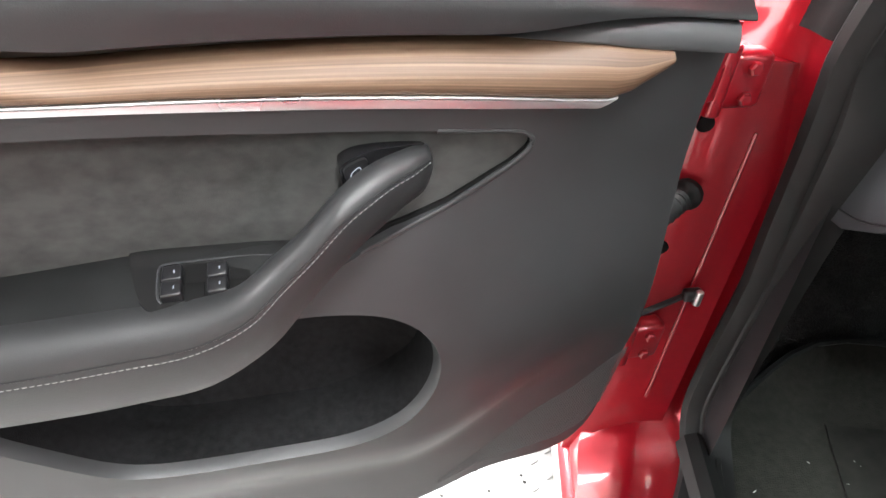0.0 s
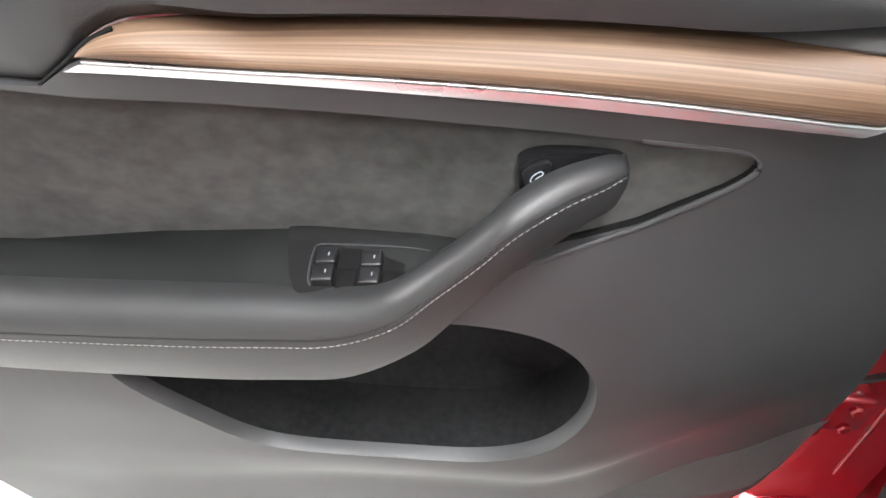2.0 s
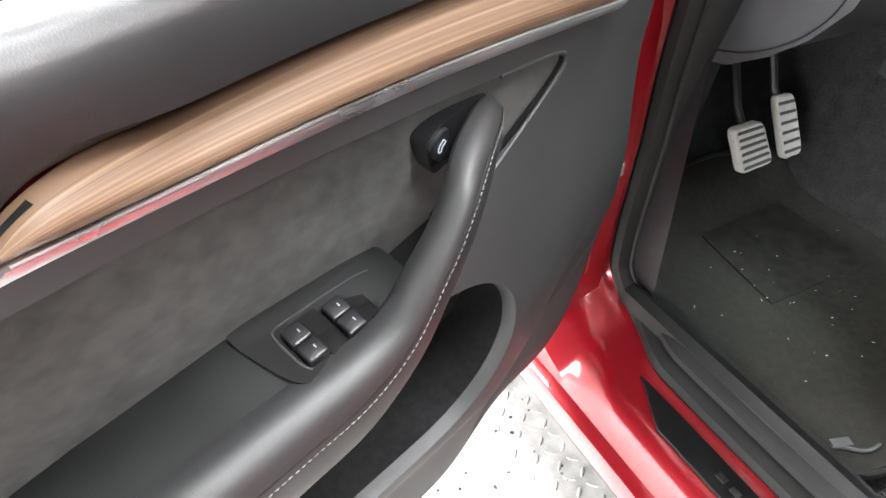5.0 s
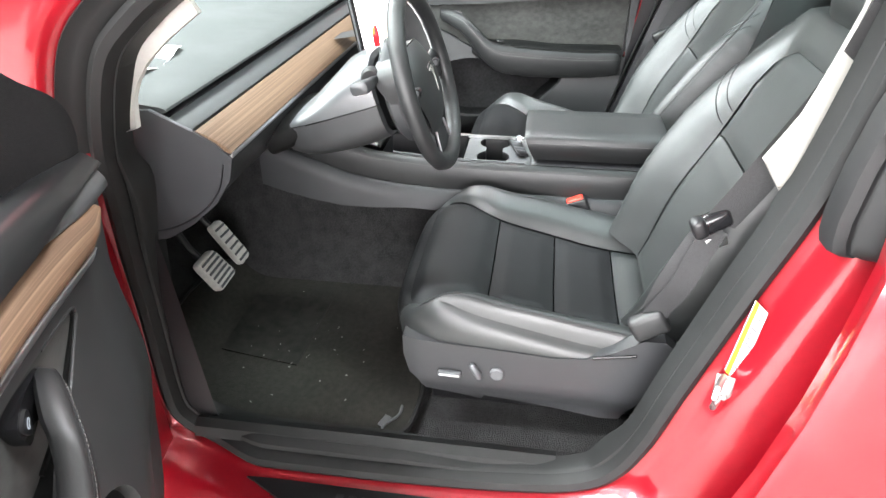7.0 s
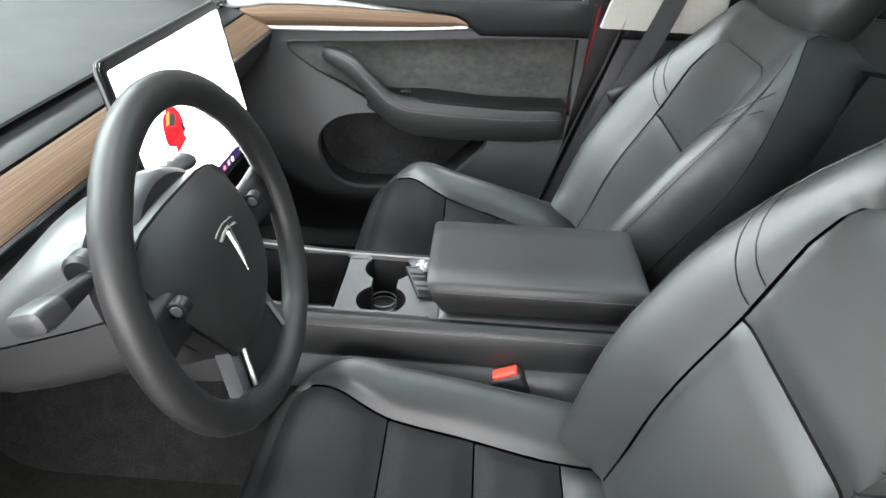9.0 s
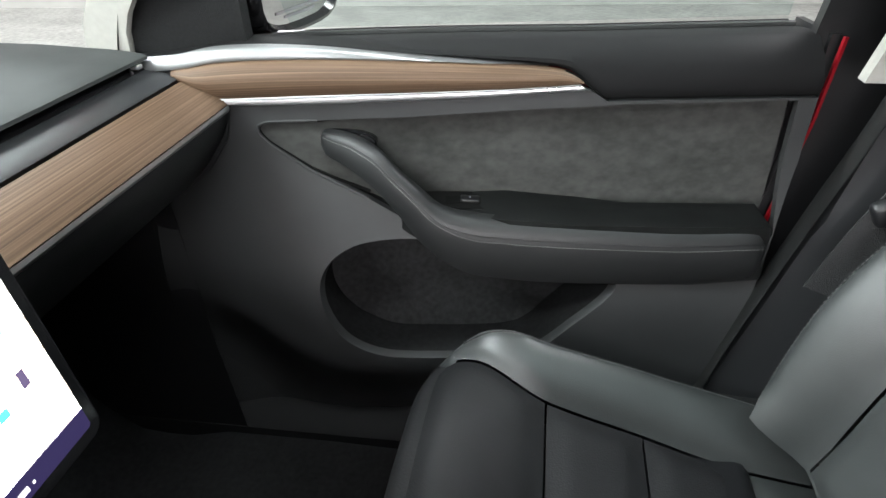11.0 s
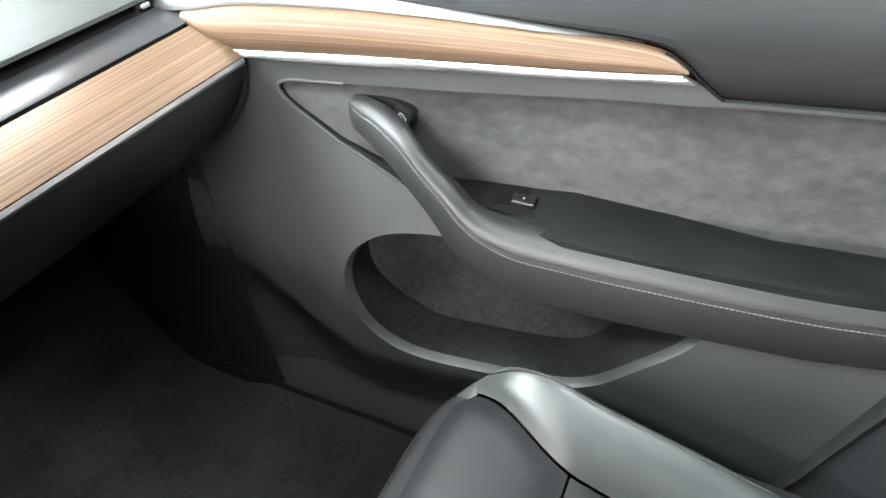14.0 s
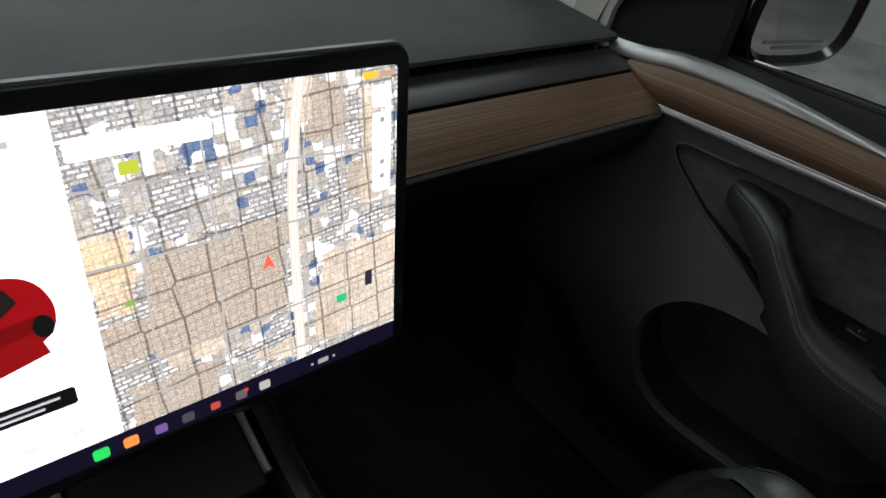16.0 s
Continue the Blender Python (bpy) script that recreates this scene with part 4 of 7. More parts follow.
def car_body():
    car = thing("red_car", "glossy red car with an open door aperture and black seals", "car")
    for side in (-1, 1):
        if side < 0:
            part("door_frame", ring(APERTURE, [(-0.002, 0.690), (0.004, 0.712), (0.010, 0.717), (0.022, 0.722), (0.030, 0.728), (0.040, 0.745), (0.055, 0.757), (0.075, 0.762), (0.10, 0.775), (0.14, 0.79)], side,
                                    [(-0.002, 0.690), (0.002, 0.706), (0.003, 0.716), (0.008, 0.726), (0.011, 0.745), (0.012, 0.785), (0.018, 0.802), (0.032, 0.812), (0.07, 0.822), (0.135, 0.826)]), RED, car, "red painted door opening")
        part("door_seal", ring(APERTURE, [(0.001, 0.700), (0.006, 0.708), (0.005, 0.720), (-0.004, 0.7245), (-0.016, 0.720), (-0.022, 0.708), (-0.024, 0.695), (-0.022, 0.684)], side), RUBBER, car, "black rubber door seal")
        lip = []
        for p, q in zip(APERTURE, ring_normals(APERTURE)):
            k = (1 - 0.70 * smooth(0.93, 1.01, p.y)) * (1 - 0.72 * smooth(-0.80, -0.86, p.x) * smooth(1.02, 0.93, p.y)) * (1 - 0.75 * smooth(-0.40, -0.62, p.x) * smooth(0.50, 0.42, p.y))
            f = inset(p, side)
            k *= 1 - 14.0 * f
            lip.append([Vector((side * (x - f), p.x + (d + 0.4 * f) * q.x, p.y + d * q.y)) for d, x in ((-0.020, 0.696), (-0.020 - 0.007 * k, 0.702), (-0.020 - 0.016 * k, 0.700), (-0.020 - 0.023 * k, 0.690), (-0.020 - 0.026 * k, 0.672), (-0.020 - 0.028 * k, 0.672 - 0.032 * k))])
        part("seal_lip", loft(lip + lip[:1], False, False), RUBBER, car, "dark inner aperture trim")
    sub = [(p, q) for p, q in zip(APERTURE, ring_normals(APERTURE)) if p.y > 1.0 and p.x > -0.62 and q.x > -0.2]
    sub.sort(key=lambda pq: pq[0].y)
    part("pillar_seal", loft([[Vector((-x - 0.0035, p.x + d * q.x, p.y + d * q.y)) for d, x in ((0.003, 0.712), (0.010, 0.722), (0.018, 0.7265), (0.026, 0.732), (0.033, 0.741), (0.036, 0.738))] for p, q in sub], False, False), RUBBER, car, "black seal along the windscreen pillar")
    # sill plate with worn lettering bars
    pl = spline([(-0.742, -0.165), (-0.742, -0.40), (-0.744, -0.635), (-0.752, -0.638), (-0.786, -0.612), (-0.788, -0.60), (-0.788, -0.40), (-0.788, -0.25), (-0.785, -0.228), (-0.752, -0.166)], 3, True)
    plate = part("sill_plate", sheet([tuple(p) for p in pl], lambda x, y: Vector((x, y, 0.374 + 0.002 * math.cos((x + 0.765) * 60) + 0.04 * max(0, (-0.45 - y)) ** 1.5)), 0.012, (), (0, 0, -0.006)), DARK, car, "matt black sill plate")
    for k in range(6):
        y = -0.335 - 0.024 * k - (0.012 if k == 5 else 0)
        part("letter_bar", rbox((0.011, 0.014, 0.0012), 0.0004, pose(-0.7665, y, 0.3768 + 0.04 * max(0, (-0.45 - y)) ** 1.5)), PLASTIC, plate)
    # rocker below, hinge post, fender, bonnet
    part("rocker", loft([[Vector((x, y, z)) for x, z in ((-0.822, 0.30), (-0.84, 0.285), (-0.842, 0.25), (-0.828, 0.215), (-0.80, 0.195), (-0.74, 0.19), (-0.74, 0.3))] for y in (0.16, 0.0, -0.3, -0.6, -0.9, -1.2, -1.9)]), RED, car, "red rocker panel")
    part("underbody", rbox((1.5, 3.6, 0.12), 0.02, pose(0, -0.6, 0.155)), GRIME, car, "black grimy underside")
    part("hinge_post", loft([[Vector((x, y, z)) for x, y in ((-0.70, 0.02), (-0.80, 0.018), (-0.835, 0.035), (-0.85, 0.10), (-0.84, 0.16), (-0.70, 0.16))] for z in (0.25, 0.4, 0.6, 0.8, 0.98)]), RED, car, "red painted hinge post")
    for z in (0.600, 0.968):
        h = part("hinge", join(rbox((0.052, 0.030, 0.060), 0.009, pose(-0.792, -0.004, z, 0, 0, 18)), disc(0.011, 0.075, pose(-0.815, -0.018, z), 0.002, 16), rbox((0.045, 0.012, 0.042), 0.005, pose(-0.838, -0.034, z, 0, 0, 30))), RED, car, "red painted door hinge")
        for dz in (-0.016, 0.016):
            part("bolt", disc(0.0075, 0.008, pose(-0.786, -0.021, z + dz, 90, 0, 18), 0.002, 6), RED, h)
    # Solid black discs paint the shade of holes in the post.
    for z in (0.905, 0.735):
        part("hole_disc", disc(0.010, 0.004, pose(-0.800, 0.016, z, 90, 0, 0)), NIGHT, car, "flat black disc painting a hole's shade on the hinge post")
    part("post_seam", tube([Vector((-0.742, 0.0162, z)) for z in (0.46, 0.6, 0.75, 0.9)], 0.0022, 6), RED, car, "sealed seam on the hinge post")
    part("check_strap", tube([Vector((-0.748, 0.006, 0.674)), Vector((-0.78, -0.010, 0.666)), Vector((-0.81, -0.024, 0.659)), Vector((-0.85, -0.05, 0.650)), Vector((-0.90, -0.075, 0.642))], [0.0045, 0.005, 0.0045, 0.0045, 0.004], 8, False, 0.6), DARK, car, "black door check strap")
    part("strap_mount", rbox((0.026, 0.014, 0.018), 0.005, pose(-0.744, 0.004, 0.675, 0, 0, 15)), DARK, car, "black strap bracket")
    part("strap_pin", disc(0.005, 0.022, pose(-0.738, -0.003, 0.676)), STEEL, car, "steel strap pin")
    boot = [Vector((-0.792, 0.014, 0.818)), Vector((-0.806, -0.004, 0.817)), Vector((-0.822, -0.022, 0.814)), Vector((-0.845, -0.045, 0.808)), Vector((-0.875, -0.065, 0.80))]
    part("wiring_boot", tube(spline(boot, 5), [0.019 if k < 3 else (0.0145 if k % 2 else 0.0125) for k in range(21)], 14), RUBBER, car, "ribbed black rubber wiring boot")
    yc, zc = 0.70, 0.36
    secs = []
    for k in range(49):
        y = 0.10 + 1.45 * k / 48
        d = 0.03 * smooth(0.3, 1.15, y) + 0.10 * smooth(1.15, 1.6, y)
        skin = [(0.25, -0.84), (0.45, -0.90 + d), (0.62, -0.915 + d), (0.80, -0.91 + d), (0.92, -0.895 + d)]
        zb = max(0.25, zc + math.sqrt(max(0.0, 0.455 ** 2 - (y - yc) ** 2)))
        row = []
        for j in range(7):
            z = zb + (0.92 - zb) * j / 6
            row.append(Vector((lerp(skin, z), y, z)))
        secs.append(row + [Vector((x, y, z)) for x, z in ((-0.865 + d, 0.985 - d), (-0.80 + d, 1.005 - d), (-0.74, 1.01 - d), (-0.70, 1.0 - d))])
    part("fender", loft(secs, False, False), RED, car, "glossy red front fender")
    arch = []
    for k in range(33):
        a = math.radians(-8 + 196 * k / 32)
        x0 = -0.898 + 0.02 * abs(math.cos(a))
        arch.append([Vector((x, yc + r * math.cos(a), zc + r * math.sin(a))) for r, x in ((0.462, x0 + 0.02), (0.462, x0 - 0.014), (0.455, x0 - 0.020), (0.42, x0 - 0.022), (0.408, x0 - 0.012), (0.405, x0 + 0.25))])
    part("wheel_arch_trim", loft(arch, False, False), ARCHPLASTIC, car, "grey plastic wheel arch trim")
    part("arch_liner", loft([[Vector((x, yc + 0.43 * math.cos(a), zc + 0.43 * math.sin(a))) for a in [math.radians(-8 + 196 * k / 24) for k in range(25)]] for x in (-0.87, -0.62)], False, False), NIGHT, car, "black wheel arch liner")

    def turned(profile):
        return loft([[Vector((x, yc + r * math.cos(a), zc + r * math.sin(a))) for r, x in profile] for a in [2 * math.pi * k / 48 for k in range(49)]], False, False)
    wheel = part("wheel", turned([(0.02, -0.868), (0.07, -0.870), (0.09, -0.862), (0.20, -0.856), (0.235, -0.868), (0.243, -0.872), (0.243, -0.70)]), GREYPLATE, car, "grey front wheel")
    part("tyre", turned([(0.238, -0.69), (0.30, -0.675), (0.345, -0.69), (0.357, -0.715), (0.36, -0.77), (0.357, -0.835), (0.345, -0.865), (0.30, -0.882), (0.255, -0.878), (0.240, -0.866)]), RUBBER, wheel, "black rubber tyre")
    bon = []
    for y in (0.58, 0.75, 0.95, 1.2, 1.5, 1.8):
        bon.append([Vector((x, y + 0.12 * (1 - (x / 0.72) ** 2) * (1 if y < 0.7 else 0.4), 1.01 + 0.035 * (1 - (x / 0.72) ** 2) - 0.12 * smooth(0.9, 1.9, y))) for x in [-0.72 + 1.44 * k / 16 for k in range(17)]])
    part("bonnet", loft(bon, False, False), RED, car, "red bonnet")
    part("cowl", sheet([(-0.74, 0.20), (0.74, 0.20), (0.74, 0.60), (0.3, 0.70), (-0.3, 0.70), (-0.74, 0.60)], lambda x, y: Vector((x, y, 1.005 + 0.02 * (1 - (x / 0.74) ** 2) - 0.02 * smooth(0.45, 0.7, y))), 0.06, (), (0, 0, -0.02)), DARK, car, "black windscreen cowl")
    part("wiper_arm", tube([Vector((-0.55, 0.50, 1.04)), Vector((-0.40, 0.53, 1.052)), Vector((-0.1, 0.56, 1.06)), Vector((0.3, 0.56, 1.06))], 0.008, 6), DARK, car, "black wiper arm")
    # pillars, roof, glass
    for side in (-1, 1):
        ap = [(0.34, 1.03), (0.16, 1.13), (-0.05, 1.25), (-0.25, 1.36), (-0.45, 1.45), (-0.70, 1.51)]
        part("a_pillar", loft([[Vector((side * (0.735 - 0.10 * k / 5 + dx), y + dy, z + dz)) for dx, dy, dz in ((0.03, -0.02, 0), (0.03, 0.02, 0.025), (-0.02, 0.035, 0.03), (-0.045, 0.02, 0.01), (-0.03, -0.03, -0.01))] for k, (y, z) in enumerate(ap)]), RED, car, "red windscreen pillar")
        part("pillar_moulding", tube([Vector((side * (0.70 - 0.10 * k / 5), y + 0.035, z + 0.032)) for k, (y, z) in enumerate(ap)], 0.012, 8), DARK, car)
        trim = [(0.0, 1.018), (-0.066, 1.038), (-0.071, 1.081), (-0.082, 1.105), (-0.102, 1.132), (-0.137, 1.163), (-0.19, 1.20), (-0.17, 1.235), (-0.06, 1.17), (-0.015, 1.09)]
        part("a_pillar_trim", sheet([tuple(p) for p in trim], lambda y, z: Vector((side * (0.668 - 0.10 * max(0, z - 1.05)), y, z)), 0.012, (), (side * 0.012, 0, 0)), BEIGE, car, "light beige pillar trim")
        part("roof_rail", loft([[Vector((side * x, y, z + dz)) for x, dz in ((0.69, 0.0), (0.70, 0.03), (0.66, 0.05), (0.56, 0.055), (0.56, 0.035), (0.64, 0.02))] for y, z in ((-0.42, 1.425), (-0.6, 1.475), (-0.9, 1.485), (-1.3, 1.475), (-1.8, 1.43))]), RED, car, "red roof rail")
        part("b_pillar_upper_trim", sheet([(-1.03, 1.005), (-1.23, 1.005), (-1.20, 1.25), (-1.16, 1.44), (-1.08, 1.44), (-1.065, 1.25), (-1.045, 1.10)] if side < 0 else [(-0.944, 1.027), (-1.21, 1.024), (-1.20, 1.25), (-1.16, 1.44), (-1.06, 1.44), (-1.02, 1.25), (-0.956, 1.08)],
                                          lambda y, z: Vector((side * ((0.69 if side < 0 else 0.672) - 0.16 * max(0, z - 1.0)), y, z)), 0.03, (), (side * 0.02, 0, 0)), BEIGE, car, "light beige upper pillar trim")
        part("b_pillar_lower_trim", sheet([(-0.815, 0.44), (-0.85, 0.55), (-0.90, 0.70), (-0.955, 0.875), (-1.0, 1.0), (-1.24, 1.0), (-1.24, 0.42), (-0.85, 0.42)],
                                          lambda y, z: Vector((side * (0.665 + 0.025 * smooth(0.80, 1.0, z) + 0.012 * smooth(0.84, 0.82, z)), y, z)), 0.025, (), (side * 0.02, 0, 0)), PLASTIC, car, "dark grey lower pillar trim")
    for side in (-1,):
        edge = [(-0.949, 1.024), (-0.962, 1.048), (-0.981, 1.085), (-1.003, 1.15), (-1.022, 1.214), (-1.034, 1.28), (-1.05, 1.40), (-1.09, 1.40), (-1.065, 1.277), (-1.045, 1.15), (-1.015, 1.05), (-0.990, 0.985), (-0.977, 0.982)]
        part("pillar_edge_trim", sheet(edge, lambda y, z: Vector((side * (0.645 - 0.10 * max(0, z - 1.1)), y, z)), 0.012, (), (side * 0.012, 0, 0)), BEIGE, car, "light beige pillar edge trim")
    part("far_pillar_outer", sheet([(-0.80, 0.33), (-1.30, 0.33), (-1.30, 1.46), (-0.96, 1.46), (-0.925, 1.06), (-0.86, 0.60)], lambda y, z: Vector((0.785 - 0.25 * max(0, z - 1.06), y, z)), 0.05, (), (0.02, 0, 0)), DARK, car, "black outer side of the far pillar")
    part("roof_glass", loft([[Vector((x, y, z + 0.03 * (1 - (x / 0.58) ** 2))) for x in [-0.58 + 1.16 * k / 8 for k in range(9)]] for y, z in ((-0.55, 1.485), (-0.8, 1.52), (-1.2, 1.525), (-1.7, 1.47), (-2.1, 1.38))], False, False), ROOFGLASS, car, "dark tinted glass roof")
    ws = part("windscreen", loft([[Vector((x, y + 0.14 * (1 - (x / 0.7) ** 2), z)) for x in [-w + 2 * w * k / 10 for k in range(11)]] for y, z, w in ((0.42, 1.04, 0.70), (0.2, 1.15, 0.68), (-0.05, 1.275, 0.66), (-0.3, 1.39, 0.64), (-0.55, 1.48, 0.60))], False, False), GLASS, car, "clear windscreen")
    part("rear_bulkhead", rbox((1.3, 0.04, 0.9), 0.02, pose(0, -2.0, 0.85)), LEATHER, car, "black rear seat back")
    # Unseen rear linings and opaque window, added to keep light out of the cabin.
    part("tailgate_lining", rbox((1.36, 0.04, 0.52), 0.02, pose(0, -2.06, 1.26, 14, 0, 0)), DARK, car, "unseen black tailgate lining, added to close the cabin")
    for side in (-1, 1):
        part("rear_inner_panel", sheet([(-1.18, 0.36), (-2.08, 0.36), (-2.08, 1.06), (-1.18, 1.06)], lambda y, z: Vector((side * (0.70 - 0.02 * math.cos(9 * z)), y, z)), 0.06, (), (side * 0.03, 0, 0)), SOFT, car, "unseen dark rear door lining, added to close the cabin")
    part("far_rear_window", sheet([(-1.16, 1.05), (-2.08, 1.05), (-2.05, 1.38), (-1.14, 1.47)], lambda y, z: Vector((0.80 - 0.4 * (z - 1.06), y, z)), 0.1, (), (0.004, 0, 0)), DARKGLASS, car, "opaque dark far rear side window, added to block light")
    part("far_hinge_cover", sheet([(-0.22, 0.33), (0.34, 0.33), (0.34, 1.02), (-0.06, 1.02)], lambda y, z: Vector((0.700, y, z)), 0.08, (), (0.008, 0, 0)), DARK, car, "black inner side of the far hinge post")
    # rear door, its window and the pillar cover between
    edge = [(1.095, -1.024), (1.06, -1.022), (0.99, -1.013), (0.90, -0.997), (0.80, -0.979), (0.67, -0.954), (0.55, -0.93), (0.42, -0.895), (0.32, -0.86)]
    secs = []
    for z, y in edge:
        x = lerp([(0.32, -0.855), (0.45, -0.89), (0.65, -0.912), (0.85, -0.915), (1.0, -0.895), (1.095, -0.868)], z)
        secs.append([Vector(p) for p in ((x + 0.05, y - 0.012, z), (x + 0.03, y - 0.008, z), (x + 0.012, y - 0.002, z), (x + 0.004, y - 0.002, z), (x, y - 0.008, z), (x - 0.003, y - 0.03, z), (x - 0.006, y - 0.2, z), (x - 0.004, y - 0.6, z), (x, y - 1.0, z))])
    part("rear_door", loft(secs, False, False), RED, car, "closed red rear door")
    part("pillar_cover", loft([[Vector(p) for p in ((-0.742, y0, z), (-0.767, y0 - 0.001, z), (-0.774, y0 - 0.006, z), (-0.777, y0 - 0.020, z), (-0.7745, y0 - 0.023, z), (-0.7745, y0 - 0.026, z), (-0.778, y0 - 0.029, z), (-0.802, y0 - 0.10, z), (-0.826, y0 - 0.20, z), (-0.72, y0 - 0.20, z))] for z, y0 in ((0.953, -1.016), (0.957, -1.007), (0.972, -1.003), (1.0, -1.002), (1.06, -1.008), (1.127, -1.020), (1.20, -1.040), (1.299, -1.068), (1.40, -1.08))]), VINYL, car, "dark grey pillar cover")
    part("rear_belt_bar", rbox((0.02, 0.62, 0.03), 0.006, pose(-0.862, -1.34, 1.111)), DARK, car, "black rear belt moulding")
    part("rear_latch", rbox((0.03, 0.03, 0.035), 0.008, pose(-0.853, -1.030, 1.110)), PIANO, car, "black window corner cap")
    part("rear_window", sheet([(-1.06, 1.10), (-1.9, 1.10), (-1.8, 1.38), (-1.10, 1.45)], lambda y, z: Vector((-0.852 + 0.4 * (z - 1.10), y, z)), 0.1, (), (0.004, 0, 0)), DARKGLASS, car, "dark tinted rear side window")
    # striker and maker's label on the pillar
    st = part("striker_plate", rbox((0.004, 0.026, 0.046), 0.0015, pose(-0.742, -0.944, 0.700, 0, 0, -20)), STEEL, car, "bright steel striker plate")
    part("striker_loop", tube([Vector((-0.742, -0.940, 0.722)), Vector((-0.772, -0.926, 0.724)), Vector((-0.780, -0.922, 0.712)), Vector((-0.774, -0.925, 0.690)), Vector((-0.742, -0.942, 0.682))], 0.0050, 8), STEEL, st)
    for z in (0.716, 0.686):
        part("bolt", disc(0.006, 0.006, pose(-0.745, -0.945, z, 0, 90, -20)), STEEL, st)
    c0, c1, c2, c3 = [Vector(v) for v in ((-0.7335, -0.958, 0.852), (-0.7335, -0.978, 0.833), (-0.7335, -0.965, 0.700), (-0.7335, -0.943, 0.726))]

    def on_label(u, v, lift=0.0):
        return c0.lerp(c1, u).lerp(c3.lerp(c2, u), v) + Vector((-lift, 0, 0))
    lb = part("info_label", sheet([(0, 0), (1, 0), (1, 1), (0, 1)], lambda u, v: on_label(u, v), 0.2, (), (0.002, 0, 0)), PAPER, car, "white and yellow printed label")
    part("yellow_band", sheet([(0.0, 0), (0.30, 0), (0.30, 1), (0.0, 1)], lambda u, v: on_label(u, v, 0.0006), 0.2), YELLOW, lb)
    for k in range(13):
        v = 0.06 + 0.07 * k
        part("print_bar", sheet([(0.40, v), (0.90 - 0.16 * (k % 3), v), (0.90 - 0.16 * (k % 3), v + 0.028), (0.40, v + 0.028)], lambda u, w: on_label(u, w, 0.0006), 0.2), INK, lb)
    return car


car_body()


# ---- cabin floor ----
def cabin_floor():
    fl = thing("cabin_carpet", "black carpet lining the footwells and tunnel", "carpet")
    part("floor_carpet", sheet([(-0.665, -1.9), (-0.665, 0.02), (-0.665, 0.34), (0.0, 0.34), (0.0, -1.9)], lambda x, y: Vector((x, y, 0.398 + 0.30 * smooth(0.05, 0.36, y) ** 1.2)), 0.05), CARPET, fl)
    # Far carpet is near-black: the shade under the dash sits in its colour.
    part("far_floor_carpet", sheet([(0.0, -1.9), (0.0, 0.34), (0.69, 0.34), (0.69, -1.9)], lambda x, y: Vector((x, y, 0.398 + 0.30 * smooth(0.05, 0.36, y) ** 1.2)), 0.05), SHADEFELT, fl, "passenger footwell carpet, blackened for its shade")
    part("firewall_carpet", sheet([(-0.68, 0.5), (-0.68, 1.02), (0.70, 1.02), (0.70, 0.5)], lambda x, z: Vector((x, 0.29 + 0.05 * (1 - z), z)), 0.08), CARPET, fl)
    for sg in (-1, 1):
        part("tunnel_carpet", sheet([(-1.0, 0.39), (0.33, 0.39), (0.33, 0.80), (-0.1, 0.76), (-0.3, 0.70), (-1.0, 0.68)], lambda y, z: Vector((0.012 + sg * (0.155 - 0.10 * smooth(0.4, 0.75, z)), y, z)), 0.04), CARPET, fl)
        part("kick_panel", sheet([(-0.06 if sg < 0 else -0.12, 0.40), (0.34, 0.40), (0.34, 1.02), (-0.02 if sg < 0 else -0.06, 1.02)], lambda y, z: Vector((0.012 + sg * (0.667 if sg < 0 else 0.640 - 0.016 * smooth(0.78, 0.62, z)), y, z)), 0.05), DARK, fl)
        if sg > 0:
            part("far_sill_trim", loft([[Vector((x, y, z)) for x, z in ((0.76, 0.30), (0.76, 0.455), (0.70, 0.462), (0.655, 0.452), (0.635, 0.43), (0.63, 0.30))] for y in (0.36, 0.1, -0.3, -0.8, -1.2)]), SHADEBLACK, fl, "black sill trim along the far door")
            continue
        part("sill_trim", loft([[Vector((0.006 + sg * x, y, z)) for x, z in ((0.695, 0.405), (0.688, 0.425), (0.672, 0.434), (0.655, 0.428), (0.645, 0.405), (0.64, 0.39))] for y in (-0.02, -0.1, -0.3, -0.5, -0.72)]), RUBBER, fl, "dark plastic sill trim")
    return fl


cabin_floor()


